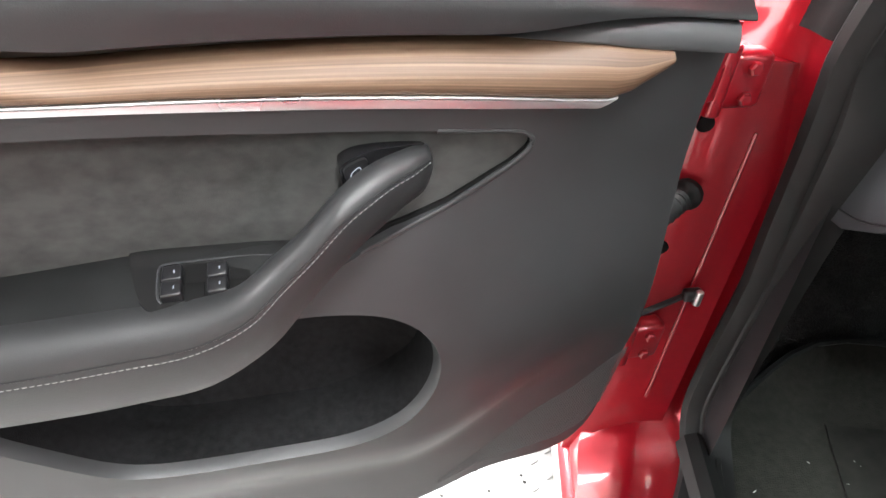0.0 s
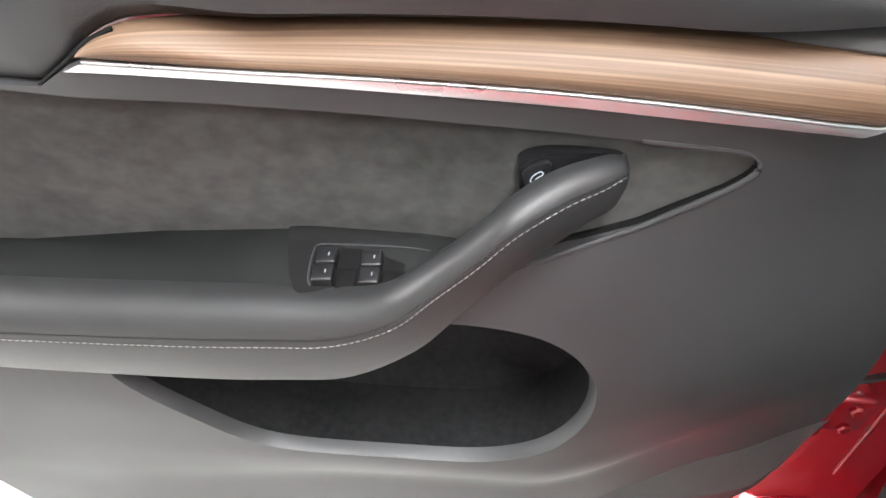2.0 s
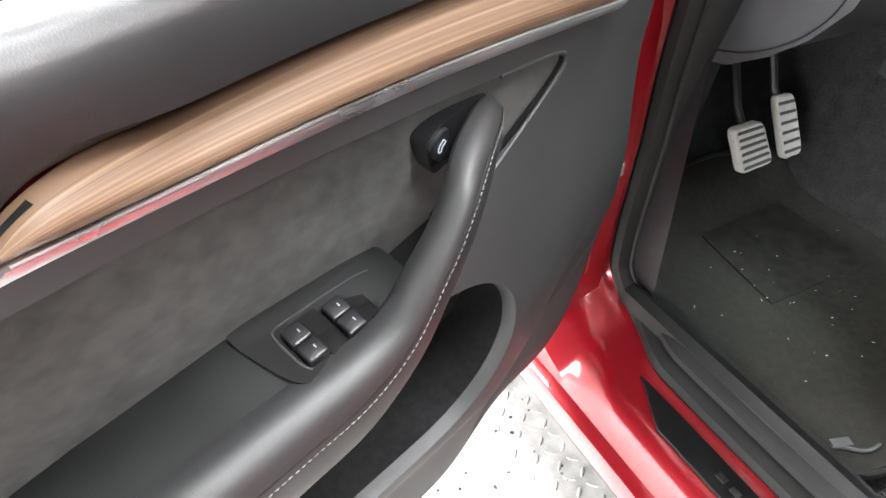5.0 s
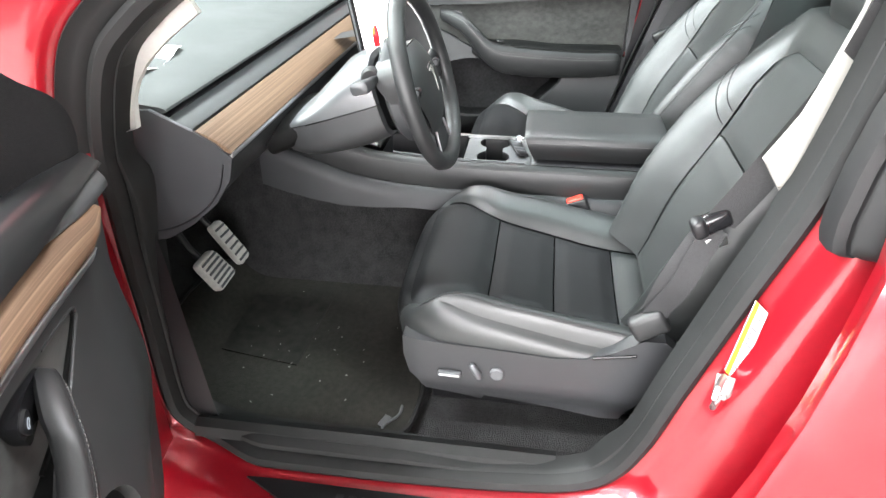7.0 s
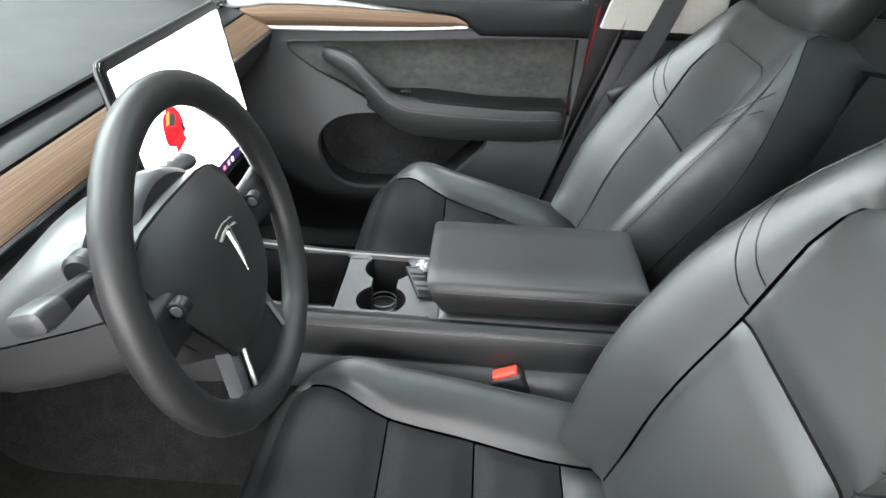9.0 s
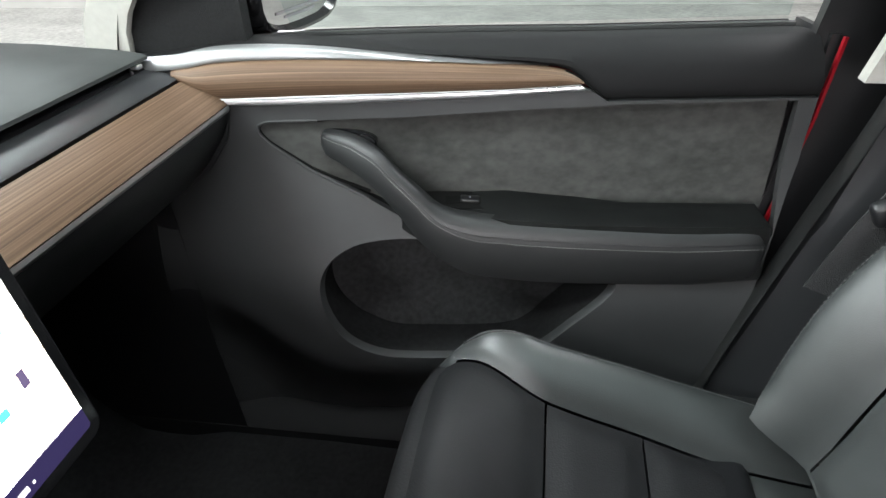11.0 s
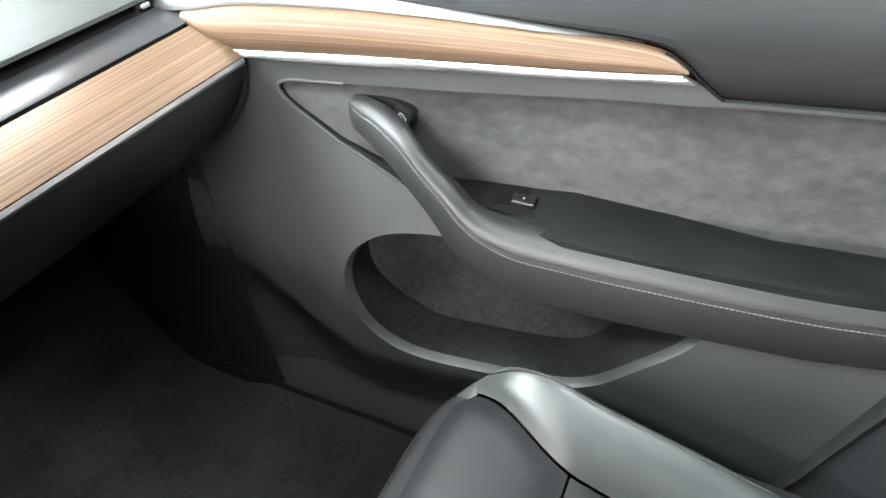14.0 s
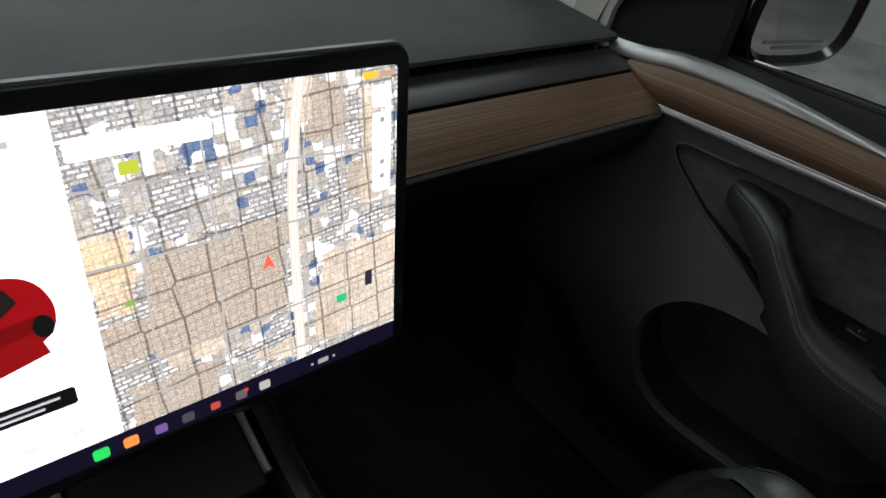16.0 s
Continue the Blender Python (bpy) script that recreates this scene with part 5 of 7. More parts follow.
def floor_mat():
    mat = thing("floor_mat", "worn dark grey floor mat with a heel pad and crumbs", "floor mat")
    out = [tuple(p) for p in spline([(-0.645, -0.10), (-0.648, -0.30), (-0.645, -0.40), (-0.635, -0.425), (-0.60, -0.44), (-0.50, -0.445), (-0.25, -0.43), (-0.13, -0.40), (-0.105, -0.3), (-0.105, -0.05), (-0.12, 0.10), (-0.25, 0.14), (-0.45, 0.14), (-0.58, 0.06), (-0.625, -0.02)], 4, True)]

    def at(x, y):
        return Vector((x, y, 0.415 + 0.25 * smooth(0.02, 0.3, y) ** 1.3))
    part("mat_body", sheet(out, at, 0.025, (), (0, 0, -0.012)), MAT, mat)
    part("binding", tube([at(*p) + Vector((0, 0, 0.002)) for p in out], 0.006, 6, True), RUBBER, mat, "black bound edge")
    heel = [(-0.475, -0.155), (-0.225, -0.16), (-0.23, 0.04), (-0.445, 0.035)]
    part("heel_pad", sheet(heel, lambda x, y: at(x, y) + Vector((0, 0, 0.0035)), 0.03, (), (0, 0, -0.006)), MATPAD, mat, "scuffed black heel pad")
    sq = spline([(-0.632, -0.385), (-0.615, -0.392), (-0.60, -0.405), (-0.585, -0.412), (-0.566, -0.412)], 4)
    part("badge", tube([Vector((p[0], p[1], 0.419)) for p in sq], 0.003, 6), GREYPLATE, mat, "small raised grey badge")
    part("badge_bar", rbox((0.03, 0.014, 0.003), 0.001, pose(-0.61, -0.385, 0.418, 0, 0, -20)), GREYPLATE, mat)
    bm = bmesh.new()
    for _ in range(34):
        x, y = random.gauss(-0.45, 0.08), random.gauss(-0.17, 0.09)
        r = random.uniform(0.0004, 0.0012)
        p = at(x, y) + Vector((0, 0, 0.005))
        a = random.uniform(0, 6.28)
        L = r * random.uniform(1, 4)
        q = [p + Vector((math.cos(a) * L, math.sin(a) * L, 0)), p + Vector((-math.sin(a) * r, math.cos(a) * r, 0)), p - Vector((math.cos(a) * L, math.sin(a) * L, 0)), p + Vector((0, 0, r))]
        v = [bm.verts.new(c) for c in q]
        for f in ((0, 1, 3), (1, 2, 3), (2, 0, 3)):
            bm.faces.new([v[i] for i in f])
    tagged(part("crumbs", bm, PAPER), "pale crumbs and leaf bits on the floor mat", "crumbs", kind="stuff")
    pm = thing("floor_mat", "floor mat in the passenger footwell, blackened for its shade", "floor mat")
    # The passenger mat's black carries the footwell's shade.
    part("mat_body", sheet([(0.15, 0.12), (0.15, -0.42), (0.63, -0.42), (0.64, -0.1), (0.58, 0.12)], at, 0.03, (), (0, 0, -0.012)), SHADEFELT, pm)


floor_mat()


def pedal(name, label, quad, ribs):
    """A ribbed pad on an arm; quad: top-left, top-right, bottom-right, bottom-left as (x, y, z)."""
    pd = thing(name, label, "pedal")
    a, b, c, d = [Vector(q) for q in quad]
    nrm = (b - a).cross(d - a).normalized()
    if nrm.y > 0:
        nrm = -nrm
    edge = []
    for p0, p1 in ((a, b), (b, c), (c, d), (d, a)):
        edge += [p0.lerp(p1, k) for k in (0.12, 0.5, 0.88)]
    edge = spline(edge, 3, True)
    mid = (a + b + c + d) / 4
    part("pad", loft([[p - nrm * 0.012 for p in edge], [p for p in edge], [mid + (p - mid) * 0.94 + nrm * 0.004 for p in edge]]), ALU, pd, "light metal pedal pad")
    for k in range(ribs):
        u = (k + 0.7) / (ribs + 0.4)
        p, q = a.lerp(d, u), b.lerp(c, u)
        part("rib", tube([p.lerp(q, 0.1) + nrm * 0.0045, p.lerp(q, 0.9) + nrm * 0.0045], 0.0032, 6), GREYPLATE, pd)
    part("arm", tube([mid - nrm * 0.01, mid + Vector((-0.01, 0.05, 0.06)), mid + Vector((-0.015, 0.09, 0.16)), mid + Vector((-0.015, 0.12, 0.26))], 0.008, 8), DARK, pd, "black pedal arm")
    return pd


pedal("brake_pedal", "ribbed light metal brake pedal", [(-0.405, 0.075, 0.612), (-0.329, 0.075, 0.612), (-0.29, 0.05, 0.527), (-0.372, 0.05, 0.523)], 6)
pedal("accelerator_pedal", "ribbed light metal accelerator pedal", [(-0.266, 0.108, 0.628), (-0.226, 0.100, 0.632), (-0.198, 0.055, 0.520), (-0.242, 0.060, 0.513)], 6)


def added_overhead_console():
    """Unseen roof cross beam, added with two lamps that fill the cabin."""
    x, y, z = FILL_LIGHT
    oc = thing("added_overhead_console", "unseen light overhead console with two added fill lamps", "overhead console", pose(x, y, z))
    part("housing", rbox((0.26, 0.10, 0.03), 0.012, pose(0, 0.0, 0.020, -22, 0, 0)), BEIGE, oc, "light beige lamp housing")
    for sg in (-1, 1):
        part("lens", rbox((0.07, 0.03, 0.006), 0.002, pose(sg * 0.05, 0, 0.003, -22, 0, 0)), LAMPGLOW, oc, "lit lens of an added fill lamp")
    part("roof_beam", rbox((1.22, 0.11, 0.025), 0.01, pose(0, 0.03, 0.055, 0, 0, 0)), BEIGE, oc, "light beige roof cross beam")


added_overhead_console()

# ---- dashboard ----
DX0, DX1 = -0.642, 0.664
WOOD_X = wood_material("walnut_dash", 0, 460.0, 0.88)


def extrude(profile, x0, x1, closed=True, n=14, bow=0.0):
    return loft([[Vector((x, y + bow * (1 - ((x - 0.012) / 0.65) ** 2), z)) for y, z in profile] for x in [x0 + (x1 - x0) * k / n for k in range(n + 1)]], closed, closed)


def dashboard():
    d = thing("dashboard", "dark dashboard with a full-width walnut strip and slim air vent", "dashboard")
    wood = [(-0.135, 1.0235), (-0.150, 1.0185), (-0.168, 1.0085), (-0.182, 0.998), (-0.188, 0.9915), (-0.185, 0.989), (-0.16, 1.0), (-0.13, 1.018)]
    part("wood_strip", extrude(wood, DX0, DX1), WOOD_X, d, "open-pore walnut dash strip")
    part("chrome_edge", extrude([(-0.1885, 0.9905), (-0.190, 0.986), (-0.188, 0.982), (-0.182, 0.984)], DX0, DX1), SATIN, d, "satin chrome lower edge")
    part("lower_panel", extrude([(-0.187, 0.981), (-0.1835, 0.968), (-0.172, 0.946), (-0.14, 0.905), (-0.105, 0.872), (-0.06, 0.838), (0.0, 0.818), (0.10, 0.81), (0.10, 0.98), (-0.12, 1.0)], DX0 + 0.001, DX1 - 0.001), SHOULDER, d, "dark lower dash panel")
    part("vent_shelf", extrude([(-0.131, 1.026), (-0.128, 1.0285), (-0.088, 1.0375), (-0.06, 1.035), (-0.06, 1.01), (-0.12, 1.01)], DX0, DX1), PLASTIC, d, "smooth grey vent shelf")
    part("vent_slot", extrude([(-0.088, 1.0375), (-0.03, 1.036), (-0.03, 1.05), (-0.075, 1.0495)], DX0 + 0.004, DX1 - 0.004), PIANO, d, "black full-width air vent")
    top = [(-0.062, 1.0440), (-0.086, 1.0475), (-0.094, 1.0505), (-0.093, 1.0545), (-0.085, 1.0575), (-0.05, 1.0615), (0.05, 1.068), (0.2, 1.072), (0.36, 1.068), (0.46, 1.055), (0.46, 1.03), (0.1, 1.02), (-0.03, 1.035)]
    part("top_pad", extrude(top, DX0 + 0.002, DX1 - 0.002), DASHTOP, d, "matt dark padded dash top")
    part("vent_clip", rbox((0.012, 0.018, 0.006), 0.002, pose(0.645, -0.083, 1.0445)), SATIN, d, "small chrome vent end")
    # end caps
    for x, sg in ((DX0, -1), (DX1, 1)):
        cap = [(-0.188, 0.982), (-0.178, 0.945), (-0.145, 0.90), (-0.10, 0.862), (-0.05, 0.832), (0.06, 0.81), (0.06, 1.05), (-0.07, 1.055), (-0.092, 1.045), (-0.133, 1.024), (-0.165, 1.005)]
        part("end_cap", sheet(cap, lambda y, z: Vector((x + sg * 0.004, y, z)), 0.02, (), (-sg * 0.006, 0, 0)), PLASTIC, d, "dark dash end cap")
        seam = spline([(-0.172, 0.972), (-0.155, 0.925), (-0.118, 0.885), (-0.07, 0.856), (-0.02, 0.842)], 5)
        part("cap_seam", tube([Vector((x + sg * 0.0045, p[0], p[1])) for p in seam], 0.0012, 5), DARK, d)
    part("cap_edge", tube([Vector((DX0 - 0.004, -0.07, 1.056)), Vector((DX0 - 0.004, -0.133, 1.025))], 0.002, 6), GREYPLATE, d)
    return d


dashboard()
tag = part("paper_slip", sheet([(-0.525, 0.020), (-0.43, 0.056), (-0.327, 0.078), (-0.338, 0.036), (-0.40, 0.022), (-0.462, 0.014)], lambda x, y: Vector((x, y, 1.069 + 0.006 * math.sin((x + 0.4) * 40))), 0.02, (), (0, 0, -0.0006)), PAPER)
tagged(tag, "curled white paper slip lying on the dash top", "paper slip")


def steering_wheel():
    tilt = 15.8
    m = pose(-0.3465, -0.442, 1.0256, 90 - tilt, 0, 0)  # own z points to the driver, y up
    w = thing("steering_wheel", "black leather three-spoke steering wheel with satin inserts", "steering wheel", m)

    def P(x, y, z=0.0):
        return Vector((x, y, z))
    R = 0.155
    rim = [P((R + (0.003 if abs(math.sin(a)) < 0.7 else 0)) * math.cos(a), (R - 0.004 * (math.sin(a) < -0.85)) * math.sin(a)) for a in [2 * math.pi * k / 72 for k in range(72)]]
    part("rim", tube(rim, 0.0162, 18, True, 0.92, (0, 0, 1)), VINYL, w, "thick black leather rim")
    st = [P((R - 0.0165) * math.cos(a), (R - 0.0165) * math.sin(a), 0.002) for a in [2 * math.pi * k / 180 for k in range(181)]]
    part("rim_stitching", stitches(st, 0.003, 0.0024, 0.0007, 0.0003, (0, 0, 1)), SHOULDER, w)
    pad = [tuple(p) for p in spline([(-0.101, 0.030), (-0.086, 0.056), (-0.045, 0.068), (0, 0.071), (0.045, 0.068), (0.086, 0.056), (0.101, 0.030), (0.092, -0.014), (0.068, -0.06), (0.040, -0.094), (0, -0.100), (-0.040, -0.094), (-0.068, -0.06), (-0.092, -0.014)], 4, True)]

    def dome(x, y):
        r = math.sqrt((x / 0.104) ** 2 + ((y + 0.015) / 0.090) ** 2)
        return P(x, y, 0.014 - 0.026 * min(1.1, r) ** 2.6)
    part("hub_pad", sheet(pad, dome, 0.008, (), (0, 0, -0.045)), VINYL, w, "domed black hub pad")
    part("pad_seam", tube([dome(x * 1.006, y * 1.006) + P(0, 0, -0.002) for x, y in pad], 0.0016, 6, True), PIANO, w)
    for sg in (-1, 1):
        spoke = []
        for k in range(9):
            u = k / 8
            x, hgt, yc, zc = 0.062 + 0.088 * u, 0.030 - 0.006 * math.sin(math.pi * u), -0.004 - 0.002 * u, -0.012 - 0.004 * math.sin(math.pi * u)
            spoke.append([P(sg * x, yc + hgt * math.copysign(abs(math.cos(a)) ** 0.7, math.cos(a)), zc + 0.0105 * math.copysign(abs(math.sin(a)) ** 0.7, math.sin(a))) for a in [2 * math.pi * j / 20 for j in range(20)]])
        part("side_spoke", loft(spoke), DARK, w, "satin black side spoke")
        sb = part("scroll_button", disc(0.0085, 0.013, pose(sg * 0.098, 0.006, 0.0, 0, 90, 0)), DARK, w, "black scroll button")
        part("button_ring", disc(0.0055, 0.0145, pose(sg * 0.098, 0.006, 0.0, 0, 90, 0)), GREYPLATE, sb)
        leg = [(sg * 0.038, -0.088), (sg * 0.054, -0.078), (sg * 0.068, -0.140), (sg * 0.054, -0.147)]
        part("satin_insert", sheet(leg, lambda x, y: P(x, y, -0.009), 0.01, (), (0, 0, -0.016)), GREYPLATE, w, "satin grey lower spoke edge")
        part("insert_edge", tube([P(sg * 0.039, -0.088, -0.004), P(sg * 0.0545, -0.146, -0.003)], 0.0026, 6), SATIN, w)
    part("lower_spoke", sheet([(-0.036, -0.08), (0.036, -0.08), (0.054, -0.148), (-0.054, -0.148)], lambda x, y: P(x, y, -0.005), 0.012, (), (0, 0, -0.018)), DARK, w, "black lower spoke")
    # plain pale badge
    badge = part("badge", tube([P(0, y, dome(0, y).z + 0.0006) for y in (0.021, 0.004, -0.012, -0.024)], [0.0042, 0.0034, 0.0020, 0.0008], 8), POLISHED, w, "small polished badge")
    for lift, span, rad in ((0.0225, 0.019, 0.0022), (0.0285, 0.0215, 0.0012)):
        part("badge_arc", tube([P(span * k / 4, lift - 0.0045 * (k / 4) ** 2, dome(span * k / 4, lift).z + 0.0008) for k in range(-4, 5)], rad, 6), POLISHED, badge)
    part("hub_cover", loft([[P(r * math.cos(a), r * math.sin(a) - 0.006, z) for a in [2 * math.pi * k / 32 for k in range(32)]] for r, z in ((0.088, -0.03), (0.094, -0.036), (0.096, -0.055), (0.088, -0.062))]), PLASTIC, w, "dark round column cover")
    return w


steering_wheel()


def steering_column():
    c = thing("steering_column", "dark grey steering column shroud with two stalks", "steering column")
    ca, sa = math.cos(radians(15.8)), math.sin(radians(15.8))
    ax, X, U = Vector((0, ca, -sa)), Vector((1, 0, 0)), Vector((0, sa, ca))
    o = Vector((-0.3465, -0.442, 1.0256))

    def sec(t, rx, ru, rd, half):
        angles = [math.pi * k / 18 for k in range(19)]
        if half > 0:
            return [o + ax * t + X * rx * math.copysign(abs(math.cos(a)) ** 0.75, math.cos(a)) + U * ru * math.sin(a) ** 0.8 for a in angles]
        return [o + ax * t + X * rx * math.copysign(abs(math.cos(a)) ** 0.62, math.cos(a)) - U * rd * math.sin(a) ** 0.55 for a in angles]
    rows = [(0.076, 0.080, 0.066, 0.066), (0.080, 0.090, 0.076, 0.072), (0.10, 0.095, 0.079, 0.076), (0.13, 0.099, 0.072, 0.078), (0.17, 0.103, 0.050, 0.078), (0.21, 0.104, 0.028, 0.076), (0.245, 0.098, 0.012, 0.070), (0.27, 0.085, 0.006, 0.06)]
    # The upper half is paler than the lower, as the lit side.
    part("upper_shroud", loft([sec(t, a, b, c, 1) for t, a, b, c in rows], False, False), SHROUD, c, "smooth grey upper column shroud, paler as if lit")
    part("lower_shroud", loft([[p - U * 0.002 for p in sec(t, a, b, c, -1)] for t, a, b, c in rows], False, False), SOFT, c, "dark lower column shroud")
    part("shroud_face", loft([[o + ax * 0.078 + q * k for q in [X * 0.086 * math.cos(a) + U * 0.07 * math.sin(a) for a in [2 * math.pi * j / 32 for j in range(32)]]] for k in (1.0, 0.1)], True, False), DARK, c)
    # Added near-black filler paints the dark gap between shroud and dash.
    part("shroud_gap_filler", loft([[o + ax * t + X * w * math.copysign(abs(math.cos(a)) ** 0.6, math.cos(a)) + U * (du + h * math.copysign(abs(math.sin(a)) ** 0.6, math.sin(a))) for a in [2 * math.pi * j / 28 for j in range(28)]] for t, w, h, du in ((0.235, 0.098, 0.020, -0.010), (0.26, 0.106, 0.030, -0.014), (0.30, 0.11, 0.034, -0.016))], True, False), NIGHT, c, "near-black filler for the dark gap behind the shroud")
    k = Vector((-0.500, -0.366, 1.056))
    paddle = []
    for dx, w, h in ((0.075, 0.008, 0.007), (0.052, 0.009, 0.007), (0.030, 0.012, 0.009), (0.018, 0.0150, 0.010), (0.002, 0.0155, 0.0115), (-0.008, 0.0145, 0.010), (-0.0110, 0.010, 0.006)):
        paddle.append([k + X * dx - ax * (0.10 * (dx - 0.08)) + ax * w * math.copysign(abs(math.cos(a)) ** 0.55, math.cos(a)) + U * (h * math.copysign(abs(math.sin(a)) ** 0.55, math.sin(a)) - 0.10 * dx) for a in [2 * math.pi * j / 24 for j in range(24)]])
    s1 = part("turn_stalk", loft(paddle[:4]), DARK, c, "dark turn stalk with a wide flat end")
    part("stalk_tip", loft(paddle[3:]), SHROUD, s1, "grey stalk tip")
    part("stalk_end", loft([[p - U * d + (k - p) * 0.16 for p in row[13:24]] for d in (0.0022,) for row in paddle[3:6]], False, False), SATIN, s1, "satin underside of the stalk")
    part("stalk_root", disc(0.017, 0.02, Matrix.Translation(k + Vector((0.072, 0.008, -0.004))) @ pose(0, 0, 0, 0, 90, 0), 0.004), DARK, s1)
    k = Vector((-0.262, -0.325, 1.034))
    s2 = part("drive_stalk", tube([k + Vector(p) for p in ((-0.05, 0.03, -0.012), (-0.02, 0.014, -0.002), (0.01, 0.004, 0.004), (0.05, -0.006, 0.007), (0.078, -0.012, 0.008), (0.088, -0.014, 0.008))], [0.012, 0.015, 0.0185, 0.0195, 0.0185, 0.010], 16, False, 0.55), PLASTIC, c, "dark drive selector stalk")
    for j in range(4):
        part("letter_bar", rbox((0.004, 0.006, 0.0008), 0, Matrix.Translation(k + Vector((0.022 + 0.011 * j, -0.001 - 0.0028 * j, 0.0162 + 0.0006 * j)))), WHITE, s2)
    return c


steering_column()


# ---- centre screen ----
def map_material():
    """A lit display: pale side panel, aerial town map, dark dock at the bottom."""
    m = bpy.data.materials.new("lit_map_display")
    m.use_nodes = True
    nt = m.node_tree
    nodes, link = nt.nodes, nt.links.new
    b = nodes["Principled BSDF"]
    tc = nodes.new("ShaderNodeTexCoord")
    sep = nodes.new("ShaderNodeSeparateXYZ")
    link(tc.outputs["Object"], sep.inputs[0])

    def noise_at(scale, detail=4, rough=0.6):
        n = nodes.new("ShaderNodeTexNoise")
        n.inputs["Scale"].default_value, n.inputs["Detail"].default_value, n.inputs["Roughness"].default_value = scale, detail, rough
        link(tc.outputs["Object"], n.inputs["Vector"])
        return n

    def ramp(src, stops, hard=False):
        r = nodes.new("ShaderNodeValToRGB")
        r.color_ramp.interpolation = "CONSTANT" if hard else "LINEAR"
        e = r.color_ramp.elements
        e[0].position, e[0].color = stops[0][0], (*stops[0][1], 1)
        e[1].position, e[1].color = stops[-1][0], (*stops[-1][1], 1)
        for p, c in stops[1:-1]:
            k = e.new(p)
            k.color = (*c, 1)
        link(src, r.inputs[0])
        return r.outputs[0]

    def mix(fac, a, c, mode="MIX"):
        n = nodes.new("ShaderNodeMix")
        n.data_type, n.blend_type = "RGBA", mode
        if isinstance(fac, float):
            n.inputs[0].default_value = fac
        else:
            link(fac, n.inputs[0])
        for v, i in ((a, 6), (c, 7)):
            if isinstance(v, tuple):
                n.inputs[i].default_value = (*v, 1)
            else:
                link(v, n.inputs[i])
        return n.outputs[2]

    def math_node(op, a, c):
        n = nodes.new("ShaderNodeMath")
        n.operation = op
        for v, i in ((a, 0), (c, 1)):
            if isinstance(v, (int, float)):
                n.inputs[i].default_value = v
            else:
                link(v, n.inputs[i])
        return n.outputs[0]

    rot = nodes.new("ShaderNodeMapping")
    rot.inputs["Rotation"].default_value = (0, radians(4), 0)
    link(tc.outputs["Object"], rot.inputs["Vector"])
    swap = nodes.new("ShaderNodeVectorRotate")
    swap.rotation_type = "X_AXIS"
    swap.inputs["Angle"].default_value = radians(-90)
    link(rot.outputs[0], swap.inputs["Vector"])

    def brick(scale, width, height, c1, c2, mortar, size):
        n = nodes.new("ShaderNodeTexBrick")
        n.inputs["Scale"].default_value = scale
        n.inputs["Brick Width"].default_value, n.inputs["Row Height"].default_value, n.inputs["Mortar Size"].default_value = width, height, size
        n.inputs["Color1"].default_value, n.inputs["Color2"].default_value, n.inputs["Mortar"].default_value = (*c1, 1), (*c2, 1), (*mortar, 1)
        link(swap.outputs[0], n.inputs["Vector"])
        return n.outputs[0]
    houses = brick(330, 0.9, 0.35, (0.42, 0.34, 0.28), (0.34, 0.28, 0.23), (0.56, 0.49, 0.43), 0.05)
    lots = brick(96, 0.62, 0.30, (0.90, 0.90, 0.91), (0.36, 0.36, 0.38), (0.30, 0.28, 0.27), 0.07)
    x, z = sep.outputs[0], sep.outputs[2]
    wob = math_node("MULTIPLY", math_node("SUBTRACT", noise_at(7, 1).outputs["Fac"], 0.5), 0.03)
    jag = math_node("MULTIPLY", math_node("SUBTRACT", noise_at(60, 2).outputs["Fac"], 0.5), 0.012)

    def zone(u0, u1, v0, v1):
        """A patch of the map with a ragged edge; u from its left, v from its top."""
        xx, zz = math_node("ADD", x, jag), math_node("ADD", z, jag)
        inx = math_node("MULTIPLY", math_node("GREATER_THAN", xx, -0.0295 + 0.2 * u0), math_node("LESS_THAN", xx, -0.0295 + 0.2 * u1))
        inz = math_node("MULTIPLY", math_node("LESS_THAN", zz, 0.1 - 0.1975 * v0), math_node("GREATER_THAN", zz, 0.1 - 0.1975 * v1))
        return math_node("MULTIPLY", inx, inz)

    v = nodes.new("ShaderNodeTexVoronoi")
    v.inputs["Scale"].default_value = 150
    v.distance = "CHEBYCHEV"
    v.inputs["Randomness"].default_value = 0.5
    link(swap.outputs[0], v.inputs["Vector"])
    sheds = ramp(v.outputs["Color"], [(0.0, (0.13, 0.18, 0.30)), (0.18, (0.40, 0.37, 0.34)), (0.36, (0.50, 0.45, 0.40)), (0.56, (0.90, 0.90, 0.91)), (0.74, (0.44, 0.43, 0.43))], True)
    town = mix(ramp(noise_at(24, 2).outputs["Fac"], [(0.50, (0, 0, 0)), (0.52, (1, 1, 1))]), sheds, lots)
    earth = ramp(noise_at(40, 4).outputs["Fac"], [(0.35, (0.50, 0.41, 0.33)), (0.65, (0.70, 0.60, 0.50))])
    for box_uv in ((0.14, 0.56, 0.44, 0.78), (0.66, 0.80, 0.02, 0.20), (0.0, 0.16, 0.62, 0.76), (0.04, 0.30, 0.86, 1.0), (0.40, 0.58, 0.42, 0.52), (0.80, 0.95, 0.30, 0.42)):
        town = mix(zone(*box_uv), town, houses)
